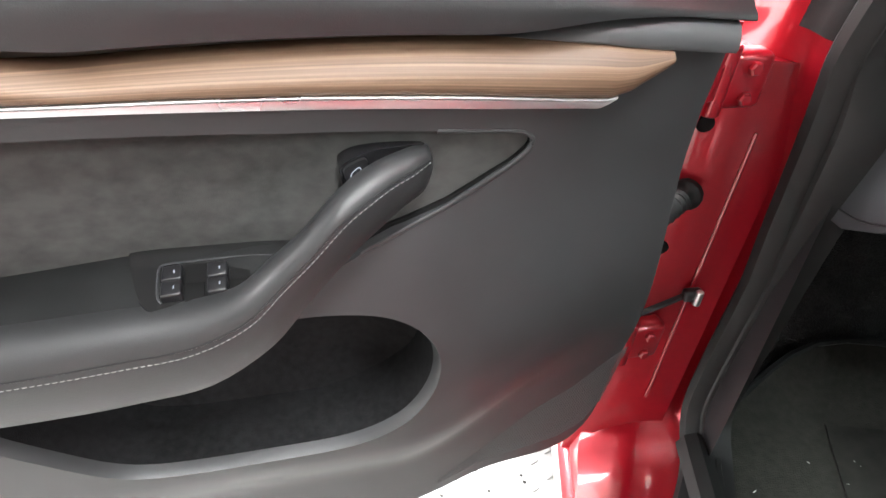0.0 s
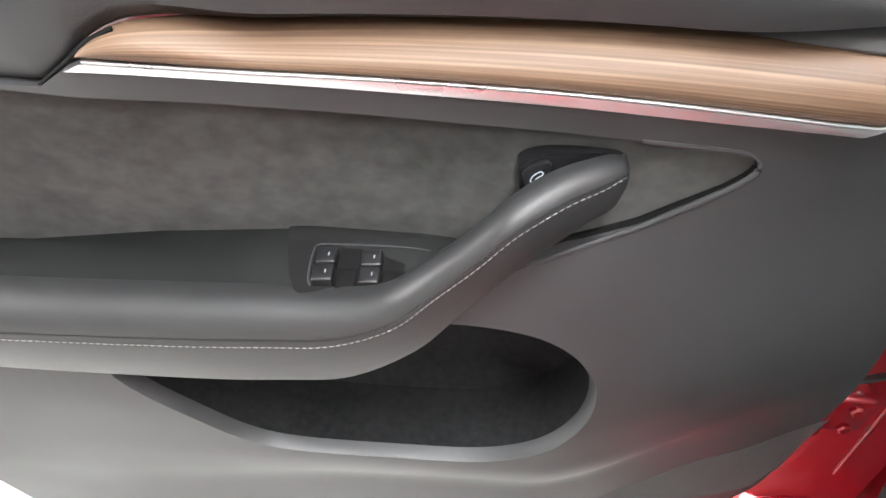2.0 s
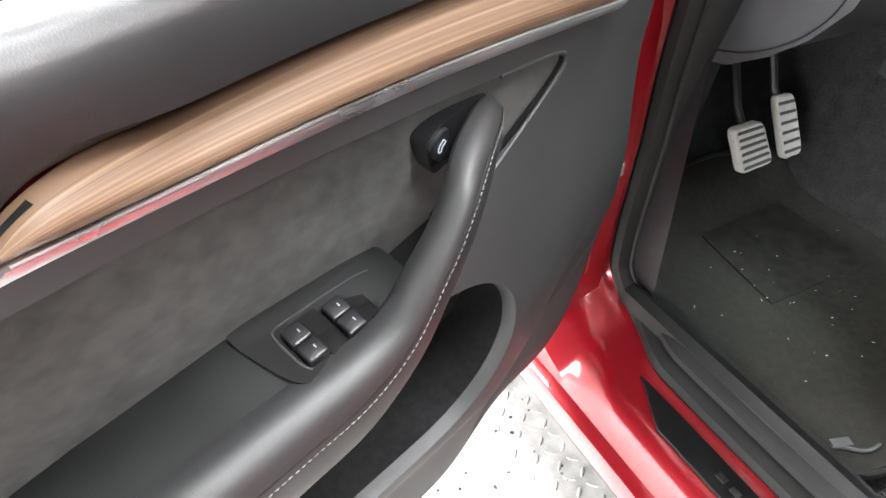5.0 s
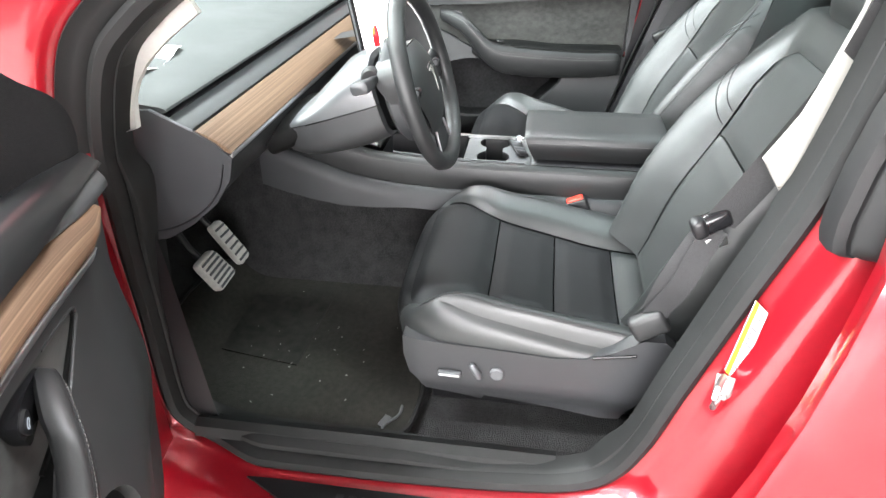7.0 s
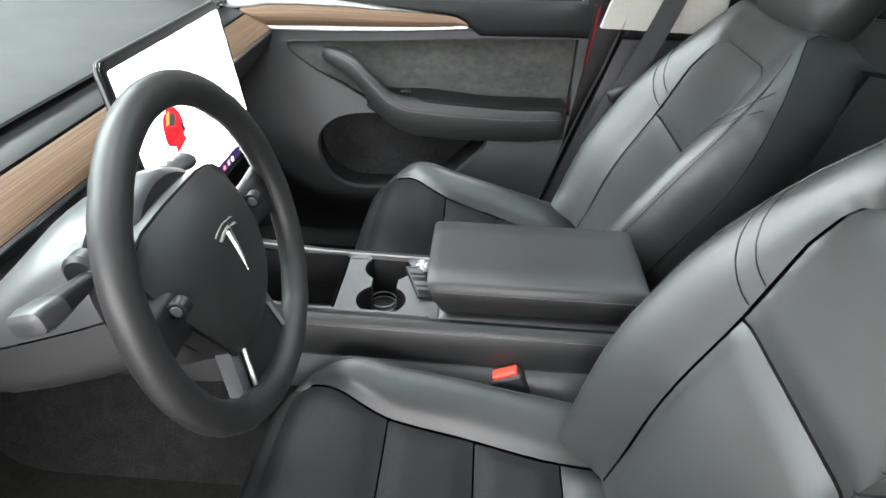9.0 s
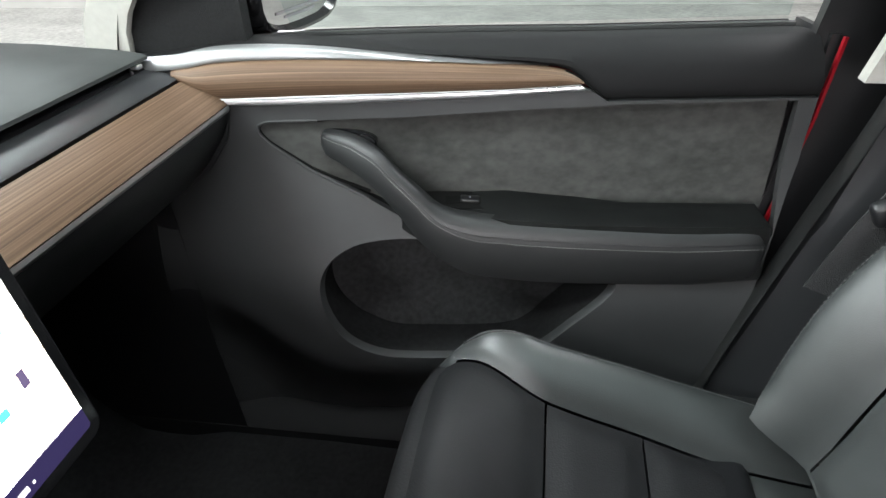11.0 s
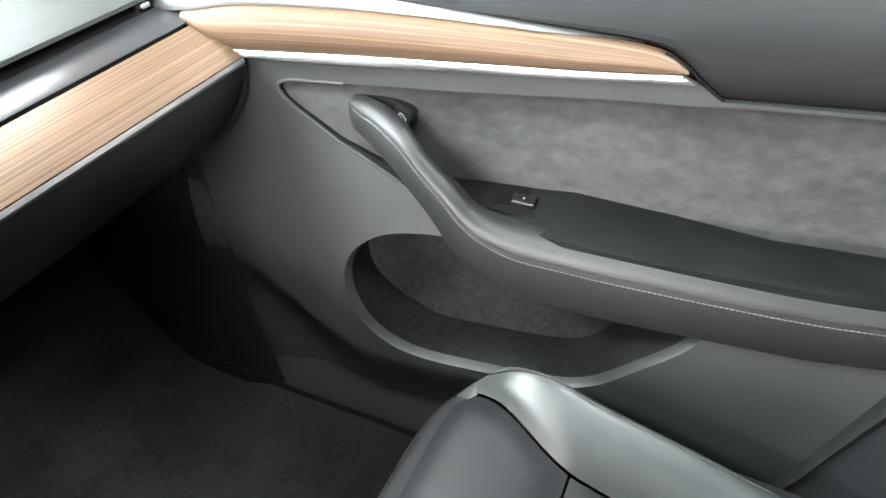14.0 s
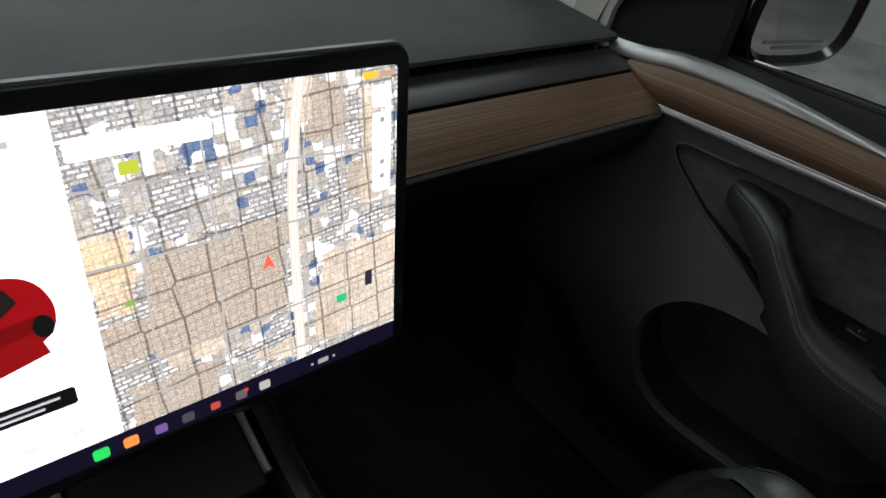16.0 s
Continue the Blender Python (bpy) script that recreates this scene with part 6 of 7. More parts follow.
    for box_uv in ((0.70, 1.0, 0.60, 0.80), (0.66, 0.90, 0.74, 0.96), (0.86, 0.93, 0.05, 0.45), (0.60, 0.68, 0.0, 0.14), (0.16, 0.34, 0.78, 0.84), (0.44, 0.60, 0.90, 0.96), (0.0, 0.12, 0.34, 0.50)):
        town = mix(zone(*box_uv), town, earth)
    town = mix(zone(0.0, 0.11, 0.36, 0.60), town, mix(0.5, town, (0.86, 0.62, 0.36)))
    scatter = ramp(v.outputs["Color"], [(0.0, (0.14, 0.14, 0.20)), (0.10, (0.60, 0.52, 0.44)), (0.82, (0.92, 0.90, 0.88))], True)
    town = mix(zone(0.86, 1.0, 0.78, 1.0), town, scatter)
    edge = nodes.new("ShaderNodeTexVoronoi")
    edge.feature = "DISTANCE_TO_EDGE"
    edge.inputs["Scale"].default_value, edge.inputs["Randomness"].default_value = 44, 0.12
    link(swap.outputs[0], edge.inputs["Vector"])
    town = mix(1.0, town, ramp(edge.outputs["Distance"], [(0.015, (0.42, 0.41, 0.42)), (0.05, (1, 1, 1))]), "MULTIPLY")
    small = nodes.new("ShaderNodeTexVoronoi")
    small.feature = "DISTANCE_TO_EDGE"
    small.inputs["Scale"].default_value, small.inputs["Randomness"].default_value = 190, 0.10
    link(swap.outputs[0], small.inputs["Vector"])
    town = mix(0.7, town, ramp(small.outputs["Distance"], [(0.03, (0.62, 0.62, 0.64)), (0.10, (1, 1, 1))]), "MULTIPLY")
    speck = ramp(noise_at(700, 3).outputs["Fac"], [(0.35, (0.66, 0.65, 0.64)), (0.65, (1.2, 1.19, 1.18))])
    town = mix(0.8, town, speck, "MULTIPLY")
    # main roads: the freeway with its verges, then streets across and along
    bend = math_node("MULTIPLY", math_node("POWER", math_node("MAXIMUM", math_node("SUBTRACT", z, 0.02), 0.0), 1.6), -0.55)
    fx = math_node("ADD", math_node("ADD", x, math_node("MULTIPLY", wob, 0.35)), bend)
    for at, half, col in ((0.0905, 0.0036, (0.60, 0.52, 0.44)), (0.0905, 0.0020, (0.84, 0.78, 0.71)), (0.0905, 0.0004, (0.52, 0.46, 0.40)), (0.0972, 0.0005, (0.36, 0.34, 0.33)), (0.0838, 0.0005, (0.36, 0.34, 0.33))):
        dist = math_node("ABSOLUTE", math_node("SUBTRACT", fx, at), 0)
        town = mix(math_node("LESS_THAN", dist, half), town, col)
    for at, slope in ((0.012, 0.02), (-0.054, -0.03), (0.056, 0.05), (-0.078, 0.10)):
        dist = math_node("ABSOLUTE", math_node("SUBTRACT", math_node("ADD", math_node("ADD", z, math_node("MULTIPLY", wob, 0.3)), math_node("MULTIPLY", x, slope)), at), 0)
        town = mix(math_node("LESS_THAN", dist, 0.0008), town, (0.34, 0.32, 0.31))
    for at in (-0.001, 0.040, 0.128):
        dist = math_node("ABSOLUTE", math_node("SUBTRACT", math_node("ADD", x, math_node("MULTIPLY", wob, 0.4)), at), 0)
        town = mix(math_node("LESS_THAN", dist, 0.0006), town, (0.36, 0.34, 0.33))
    side = math_node("LESS_THAN", x, -0.0295)
    full = mix(side, town, (0.93, 0.93, 0.95))
    dock = math_node("LESS_THAN", z, -0.0975)
    full = mix(dock, full, (0.0035, 0.0025, 0.010))
    link(full, b.inputs["Emission Color"])
    b.inputs["Emission Strength"].default_value = SCREEN_GLOW
    b.inputs["Base Color"].default_value = (0.01, 0.01, 0.012, 1)
    b.inputs["Roughness"].default_value = 0.25
    return m


SCREEN_GLOW = 18.0


def touchscreen():
    tilt = 9.5
    m = pose(0.009, -0.2745, 1.0355, -tilt, 0, 0)  # own y points away from the seats, z up
    s = thing("touchscreen", "wide lit touchscreen with an aerial map on a slim stand", "touchscreen", m)
    W, Hh, r, zc = 0.181, 0.1175, 0.012, -0.006

    def rounded(w, h, rad, n=5):
        pts = []
        for cx, cz, a0 in ((w - rad, h - rad, 0), (-w + rad, h - rad, 90), (-w + rad, -h + rad, 180), (w - rad, -h + rad, 270)):
            pts += [(cx + rad * math.cos(radians(a0 + 90 * k / n)), cz + rad * math.sin(radians(a0 + 90 * k / n))) for k in range(n + 1)]
        return pts
    part("case", loft([[Vector((x, y, z + zc)) for x, z in rounded(W - d, Hh - d, r)] for d, y in ((0.002, 0.0), (0.0, 0.001), (0.0, 0.006), (0.004, 0.013), (0.03, 0.02))]), PIANO, s, "gloss black screen case")
    part("case_rim", tube([Vector((x, 0.006, z + zc)) for x, z in rounded(W + 0.0004, Hh + 0.0004, r)], 0.0022, 6, True, 1.0, (0, 1, 0)), GREYPLATE, s, "thin satin rim")
    part("display", sheet([(x, z - 0.0065) for x, z in rounded(0.1705, 0.1065, 0.003, 3)], lambda x, z: Vector((x, -0.0008, z)), 0.03), map_material(), s, "lit map display")

    def flat(name, pts, color, glow_k, lift=0.0014):
        return part(name, sheet(pts, lambda x, z: Vector((x, -lift, z)), 0.01), glow(name + "_light", color, SCREEN_GLOW * glow_k), s)

    def box(name, x, z, w, h, color, k=1.0, lift=0.0014, rad=0.0):
        pts = [(x + px, z + pz) for px, pz in rounded(w, h, rad or min(w, h) * 0.3, 3)]
        return flat(name, pts, color, k, lift)
    paper = (0.93, 0.93, 0.95)
    box("search_field", 0.0095, 0.0795, 0.0365, 0.006, paper)
    box("map_control", 0.158, 0.0435, 0.0072, 0.0275, (0.93, 0.92, 0.92))
    box("map_layers", 0.1575, 0.0815, 0.0072, 0.0070, (0.93, 0.92, 0.92))
    for z in (0.066, 0.027, 0.037):
        box("control_mark", 0.158, z, 0.0016, 0.0016, (0.30, 0.30, 0.32), 0.8, 0.002)
    box("sun_badge", 0.1495, 0.0955, 0.0055, 0.0022, (0.85, 0.42, 0.03))
    box("status_strip", 0.162, 0.0955, 0.0060, 0.0018, (0.40, 0.26, 0.18))
    box("green_field", 0.124, -0.059, 0.0040, 0.0030, (0.02, 0.38, 0.15))
    box("park", 0.001, 0.066, 0.0050, 0.0036, (0.38, 0.42, 0.04))
    box("lawn", -0.012, -0.012, 0.0024, 0.0016, (0.16, 0.34, 0.06))
    box("dark_hall", 0.147, -0.050, 0.0030, 0.0060, (0.02, 0.015, 0.03))
    box("message_pill", -0.087, -0.058, 0.039, 0.0058, (0.006, 0.006, 0.008), 0.4)
    for k in range(2):
        box("message_line", -0.087, -0.0562 - 0.0038 * k, 0.031 - 0.008 * k, 0.0007, (0.8, 0.8, 0.85), 0.6, 0.002)
    flat("place_arrow", [(0.067, -0.018), (0.0715, -0.007), (0.076, -0.018), (0.0715, -0.0155)], (0.85, 0.10, 0.06), 1.0)
    for x, c, w in ((-0.146, (0.5, 0.5, 0.55), 0.005), (-0.044, (0.02, 0.62, 0.10), 0.0046), (-0.027, (0.9, 0.26, 0.06), 0.0044), (-0.009, (0.16, 0.08, 0.28), 0.0038),
                    (0.008, (0.05, 0.05, 0.06), 0.0040), (0.026, (0.45, 0.06, 0.05), 0.0032), (0.044, (0.10, 0.09, 0.10), 0.0040), (0.061, (0.42, 0.39, 0.38), 0.0040)):
        box("dock_icon", x, -0.1065, w, w * 0.9, c, 0.8, 0.0014, w * 0.4)
    box("alert_dot", 0.0475, -0.1035, 0.0014, 0.0014, (0.6, 0.05, 0.04), 0.8, 0.002)
    for k in range(3):
        box("volume_mark", 0.098 + 0.009 * k, -0.1065, 0.0010 if k != 1 else 0.0042, 0.0010 if k != 1 else 0.0020, (0.35, 0.34, 0.36), 0.7)
    # little red car with an open door on the side panel
    dx = 0.046
    body = [tuple(p) for p in spline([(-0.152 + dx, -0.012), (-0.146 + dx, 0.012), (-0.130 + dx, 0.022), (-0.112 + dx, 0.023), (-0.099 + dx, 0.016), (-0.093 + dx, 0.0), (-0.098 + dx, -0.016), (-0.118 + dx, -0.023), (-0.140 + dx, -0.022)], 4, True)]
    flat("car_picture", body, (0.24, 0.002, 0.004), 0.9, 0.0016)
    flat("car_flank", [(-0.150 + dx, -0.012), (-0.142 + dx, 0.002), (-0.118 + dx, -0.004), (-0.100 + dx, -0.002), (-0.102 + dx, -0.012), (-0.122 + dx, -0.019)], (0.13, 0.001, 0.002), 0.9, 0.0018)
    flat("car_shine", [(-0.140 + dx, 0.006), (-0.130 + dx, 0.019), (-0.120 + dx, 0.0205), (-0.130 + dx, 0.006)], (0.32, 0.06, 0.012), 0.9, 0.0019)
    flat("car_glass", [(-0.134 + dx, 0.003), (-0.124 + dx, 0.016), (-0.112 + dx, 0.017), (-0.108 + dx, 0.008), (-0.120 + dx, -0.001)], (0.02, 0.012, 0.012), 0.5, 0.0021)
    flat("car_door", [(-0.136 + dx, -0.018), (-0.104 + dx, -0.011), (-0.100 + dx, -0.026), (-0.134 + dx, -0.034)], (0.20, 0.002, 0.003), 0.9, 0.0021)
    flat("car_wheel", [(-0.100 + dx + 0.005 * math.cos(a), -0.009 + 0.007 * math.sin(a)) for a in [2 * math.pi * k / 14 for k in range(14)]], (0.008, 0.008, 0.01), 0.4, 0.0026)
    for k in range(5):
        box("shortcut", -0.148 + 0.024 * k, -0.084, 0.0030, 0.0018, (0.62, 0.62, 0.66), 0.9)
    box("status_dot", -0.050, 0.087, 0.0022, 0.0016, (0.4, 0.4, 0.43), 0.9)
    part("stand", loft([[Vector((x, y, z)) for x in (-w, w) for z in (0,)] + [Vector((x, y + 0.014, z)) for x in (w, -w) for z in (0,)] for w, y, z in ((0.05, 0.02, -0.02), (0.045, 0.03, -0.07), (0.04, 0.06, -0.10), (0.035, 0.10, -0.10))]), PLASTIC, s, "dark screen stand")
    return s


touchscreen()


# ---- centre console ----
def console():
    c = thing("center_console", "dark centre console with stitched sides, cup holders and a bin", "console")
    x0 = 0.016
    EDGE = [(-0.95, 0.742), (-0.60, 0.745), (-0.42, 0.748), (-0.28, 0.760), (-0.18, 0.785), (-0.08, 0.825), (0.02, 0.86)]
    ys = [-0.95, -0.85, -0.7, -0.55, -0.42, -0.34, -0.26, -0.18, -0.10, -0.04, 0.02]
    for sg in (-1, 1):
        secs, low, seam = [], [], []
        for y in ys:
            z = lerp(EDGE, y)
            w = 0.103 + 0.012 * smooth(-0.4, -0.05, y)
            secs.append([Vector((x0 + sg * a, y, zz)) for a, zz in ((w - 0.022, z - 0.012), (w - 0.020, z), (w - 0.010, z + 0.002), (w - 0.001, z - 0.003), (w + 0.004, z - 0.014), (w + 0.006, z - 0.04), (w + 0.004, z - 0.066), (w - 0.02, z - 0.07))])
            zl = z - 0.068
            low.append([Vector((x0 + sg * a, y, zz)) for a, zz in ((w - 0.02, zl), (w + 0.008, zl + 0.002), (w + 0.018, zl - 0.006), (w + 0.026, zl - 0.03), (w + 0.032, zl - 0.045 - 0.06 * smooth(-0.4, 0.0, y)), (w + 0.02, zl - 0.05 - 0.06 * smooth(-0.4, 0.0, y)))])
            seam.append(Vector((x0 + sg * (w + 0.0032), y, z - 0.0105)))
        part("side_leather", loft(secs), VINYL, c, "black leather console flank")
        part("lower_flank", loft(low), PLASTIC, c, "grey lower console flank")
        part("stitching", stitches(spline(seam, 6), 0.0036, 0.0022, 0.0008, 0.0006, (sg, 0, 0.3)), MIDTHREAD, c, "grey stitching")
        part("edge_strip", loft([[Vector((x0 + sg * a, y, lerp(EDGE, y) + h)) for a, h in ((0.0835, 0.0), (0.0835, 0.004), (0.078, 0.004), (0.078, -0.004))] for y in (-0.62, -0.55, -0.47, -0.40, -0.33, -0.30)]), SATIN if sg > 0 else GREYPLATE, c, "satin chrome edge" if sg > 0 else "")
    # cup holder plate with a keyhole opening
    ca, cb, r = Vector((-0.022, -0.540)), Vector((0.070, -0.540)), 0.040
    hole = []
    a0 = 32
    for k in range(25):
        a = radians(a0 + (360 - 2 * a0) * k / 24)
        hole.append((ca.x + r * math.cos(a), ca.y + r * math.sin(a)))
    for k in range(25):
        a = radians(180 + a0 + (360 - 2 * a0) * k / 24)
        hole.append((cb.x + r * math.cos(a), cb.y + r * math.sin(a)))
    zt = 0.742
    plate = [(-0.063, -0.470), (0.096, -0.470), (0.096, -0.66), (-0.063, -0.66)]
    part("cup_plate", sheet(plate, lambda x, y: Vector((x, y, zt)), 0.012, (hole,), (0, 0, -0.005)), GREYPLATE, c, "satin grey cup holder plate")
    part("cup_well", loft([[Vector((x, y, z)) for x, y in hole] for z in (zt - 0.002, zt - 0.03, zt - 0.07)], True, False), DARK, c, "black cup wells")
    part("cup_floor", sheet([(x, y) for x, y in hole], lambda x, y: Vector((x, y, zt - 0.068)), 0.02), RUBBER, c)
    # Thin satin rings stand in for the reflection on the cup floor.
    for zr in (0.678, 0.688):
        part("cup_reflection_ring", tube([Vector((0.052 + 0.0225 * math.cos(a), -0.533 + 0.0225 * math.sin(a), zr)) for a in [2 * math.pi * k / 28 for k in range(28)]], 0.0011, 6, True), SATIN, c, "pale ring painting a reflection in the cup well")
    # open bin ahead of the cups
    bin_o = [(-0.060, -0.466), (0.093, -0.466), (0.093, -0.30), (0.080, -0.265), (-0.047, -0.265), (-0.060, -0.30)]
    part("bin_wall", loft([[Vector((x * k + 0.016 * (1 - k), y, z)) for x, y in bin_o] for k, z in ((1.0, 0.748), (0.99, 0.74), (0.97, 0.66), (0.9, 0.645), (0.1, 0.644))], True, False), DARK, c, "black open storage bin")
    part("charge_pad", rbox((0.14, 0.2, 0.012), 0.004, pose(0.016, -0.17, 0.792, 14, 0, 0)), RUBBER, c, "black phone pad")
    part("pad_rim", tube([Vector(p) for p in spline([(-0.058, -0.26, 0.775), (-0.06, -0.15, 0.802), (-0.052, -0.08, 0.822), (0.016, -0.06, 0.83), (0.084, -0.08, 0.822), (0.092, -0.15, 0.802), (0.09, -0.26, 0.775)], 5)], 0.004, 6), SATIN, c, "satin trim round the phone pad")
    part("rear_body", rbox((0.17, 0.34, 0.10), 0.012, pose(0.016, -0.80, 0.698)), PLASTIC, c)
    # armrest lid
    arm = thing("console_armrest", "black leather console armrest lid with grey stitching", "armrest")
    secs = []
    for y, k in ((-0.617, 0.90), (-0.622, 0.97), (-0.634, 1.0), (-0.72, 1.0), (-0.85, 1.0), (-0.925, 1.0), (-0.938, 0.97), (-0.943, 0.90)):
        cx, w = 0.016, 0.098 * (0.94 + 0.06 * k)
        zt, zb = 0.822 - 0.012 * (1 - k) * 4, 0.752
        slope = 0.026 if y > -0.65 else 0.0  # the front end falls back towards its foot
        secs.append([Vector((cx + a * w, y - slope * (zt - z) / (zt - zb), z)) for a, z in ((-0.60, zb), (-0.82, zb + 0.006), (-0.93, zb + 0.025), (-1.0, zt - 0.028), (-1.0, zt - 0.018), (-0.97, zt - 0.006), (-0.90, zt), (-0.5, zt + 0.002), (0, zt + 0.003), (0.5, zt + 0.002), (0.90, zt), (0.97, zt - 0.006), (1.0, zt - 0.018), (1.0, zt - 0.028), (0.93, zb + 0.025), (0.82, zb + 0.006), (0.60, zb))])
    part("lid", loft(secs), VINYL, arm, "padded black lid")
    for sg in (-1, 1):
        part("stitching", stitches([Vector((0.016 + sg * 0.0985, y, 0.805)) for y in [-0.63 - 0.3 * k / 20 for k in range(21)]], 0.0036, 0.0022, 0.0008, 0.0008, (sg, 0, 0.3)), MIDTHREAD, arm, "grey stitching")
    part("front_stitching", stitches([Vector((x, -0.6165, 0.803)) for x in [-0.075 + 0.182 * k / 20 for k in range(21)]], 0.0036, 0.0022, 0.0008, 0.0008, (0, 1, 0.3)), MIDTHREAD, arm)
    # crumpled clear wrapper before the armrest
    w = thing("foil_wrapper", "crumpled clear and silver wrapper stuffed before the armrest", "wrapper")
    foil = material("crinkled_clear_foil", (0.55, 0.56, 0.58), 0.18, metal=0.6, vary=0.3, grain=200, bump=0.5, bump_scale=260, dist=0.002)
    bm = bmesh.new()
    bmesh.ops.create_icosphere(bm, subdivisions=3, radius=1.0)
    for v in bm.verts:
        d = v.co.normalized()
        k = 0.75 + 0.5 * noise.noise(d * 2.6) + 0.2 * noise.noise(d * 7)
        v.co = Vector((0.058, -0.600, 0.757)) + Vector((d.x * 0.017 * k, d.y * 0.012 * k, d.z * 0.014 * k))
    part("foil", bm, foil, w, sharp=15)
    at = pose(0.016, -0.599, 0.753, 14, -6, 21)
    pouch = part("pouch", rbox((0.078, 0.030, 0.007), 0.0022, at), DARK, w, "dark printed packet")
    for u, wide in ((-0.020, 0.006), (-0.006, 0.010), (0.012, 0.005), (0.026, 0.012)):
        part("print_bar", rbox((wide, 0.024, 0.0008), 0.0003, at @ pose(u, 0, 0.0037)), GREYPLATE, pouch)
    return c


console()

# ---- seats ----
CUSH = rounded_table([(0.0, 0.590), (0.012, 0.632), (0.03, 0.660), (0.06, 0.680), (0.09, 0.685), (0.12, 0.682), (0.16, 0.669), (0.22, 0.650), (0.30, 0.630), (0.40, 0.611), (0.54, 0.598)])
BOL = rounded_table([(0.0, 0.0), (0.12, 0.009), (0.28, 0.019), (0.45, 0.027), (0.60, 0.033), (0.74, 0.036), (0.84, 0.0345), (0.92, 0.025), (0.97, 0.010), (1.0, -0.008)])
BACKW = [(0.0, 0.19), (0.05, 0.215), (0.10, 0.23), (0.15, 0.24), (0.22, 0.247), (0.30, 0.249), (0.37, 0.244), (0.43, 0.232), (0.48, 0.215), (0.52, 0.194), (0.56, 0.165), (0.60, 0.125)]


def car_seat(xc, recline, outer, label, base_y, back_y, tip=0.0):
    """outer: -1 when the door lies towards -x."""
    s = thing("front_bucket_seat_unit", label, "car seat", pose(xc, 0, 0), "front seats")
    yf = base_y

    def insert_edge(v):
        return 0.157 + 0.047 * smooth(0.20, 0.055, v) - 0.013 * smooth(0.28, 0.47, v)

    def cush(u, y, lift=0.0):
        v = yf - y
        ie = insert_edge(v)
        b = lerp(BOL, (abs(u) - ie) / (0.2365 - ie)) if abs(u) > ie else 0.0
        b = b * smooth(0.04, 0.17, v) * (1 + 0.32 * smooth(0.12, 0.32, v) - 0.25 * smooth(0.38, 0.52, v)) if b > 0 else b * smooth(-0.02, 0.08, v)
        dish = 0.010 * min(1.0, abs(u) / 0.16) ** 2 * smooth(0.05, 0.16, v)
        corner = -0.012 * smooth(0.15, 0.225, abs(u)) * smooth(0.12, 0.03, v)
        return Vector((u, y, lerp(CUSH, v) + b + dish + corner + lift - tip * max(0.0, v - 0.10)))

    cuts = [0.035, 0.190, 0.315, 0.440, 0.53]
    for k in range(4):
        v0, v1 = cuts[k] + 0.0015, cuts[k + 1] - 0.0015
        ys = [v0 + (v1 - v0) * j / 16 for j in range(17)]
        lim = [min(insert_edge(v), lerp([(0.0355, 0.157), (0.0405, 0.174), (0.0495, 0.193), (0.073, 0.212)], v)) - 0.002 for v in ys]
        out = [(u, yf - v) for u, v in zip(lim, ys)] + [(-u, yf - v) for u, v in zip(lim[::-1], ys[::-1])]

        def pillow(u, y, v0=v0, v1=v1):
            v = yf - y
            e = min(v - v0, v1 - v, (insert_edge(v) - abs(u)) * 1.0)
            return cush(u, y, -0.0065 + 0.0095 * smooth(0, 0.032, e))
        part("cushion_panel", sheet(out, pillow, 0.011, (), (0, 0, -0.02)), INSERT if k < 3 else LEATHER, s, "matt perforated cushion panel" if k < 3 else "black leather strip at the back of the cushion")
    for sg in (-1, 1):
        def bol(u, y):
            e = abs(u) - insert_edge(yf - y)
            return cush(u, y, -0.0045 * (1 - smooth(0, 0.016, e)))
        rows = []
        for k in range(49):
            v = 0.0535 + 0.4715 * (k / 48) ** 1.3
            u0, u1 = insert_edge(v) + 0.0005, lerp([(0.0535, 0.2065), (0.0595, 0.2085), (0.073, 0.220), (0.09, 0.227), (0.11, 0.232), (0.15, 0.2345)], v)
            rows.append([bol(sg * (u0 + (u1 - u0) * j / 22), yf - v) for j in range(23)])
        part("cushion_bolster", loft(rows, False, False), LEATHER, s, "glossy black leather side bolster")
        part("edge_seam", tube([cush(sg * 0.2235, yf - v, 0.0003) for v in [0.075 + 0.41 * j / 30 for j in range(31)]], 0.0010, 5), DARK, s)
        part("stitching", stitches([cush(sg * 0.2205, yf - v, 0.0006) for v in [0.075 + 0.41 * j / 30 for j in range(31)]], 0.0036, 0.0022, 0.0007, 0.0004, (sg, 0, 1)), DARKTHREAD, s)
        part("stitching", stitches([cush(sg * 0.2265, yf - v, 0.0008) for v in [0.075 + 0.41 * j / 30 for j in range(31)]], 0.0036, 0.0022, 0.0007, 0.0004, (sg, 0, 1)), DARKTHREAD, s)
    # front and flanks
    ring = [tuple(p) for p in spline([(-0.2345, -0.46), (-0.2345, -0.25), (-0.2345, -0.15), (-0.232, -0.11), (-0.220, -0.072), (-0.195, -0.048), (-0.15, -0.034), (-0.08, -0.029), (0, -0.028), (0.08, -0.029), (0.15, -0.034), (0.195, -0.048), (0.220, -0.072), (0.232, -0.11), (0.2345, -0.15), (0.2345, -0.25), (0.2345, -0.46)], 4)]
    secs = []
    for out, zk in ((-0.016, 1.0), (0.0, 1.0), (0.007, 0.94), (0.014, 0.83), (0.018, 0.66), (0.016, 0.35), (0.008, 0.0)):
        row = []
        for u, dv in ring:
            t = cush(u * 0.999, yf + dv).z
            k = smooth(-0.16, -0.04, dv)
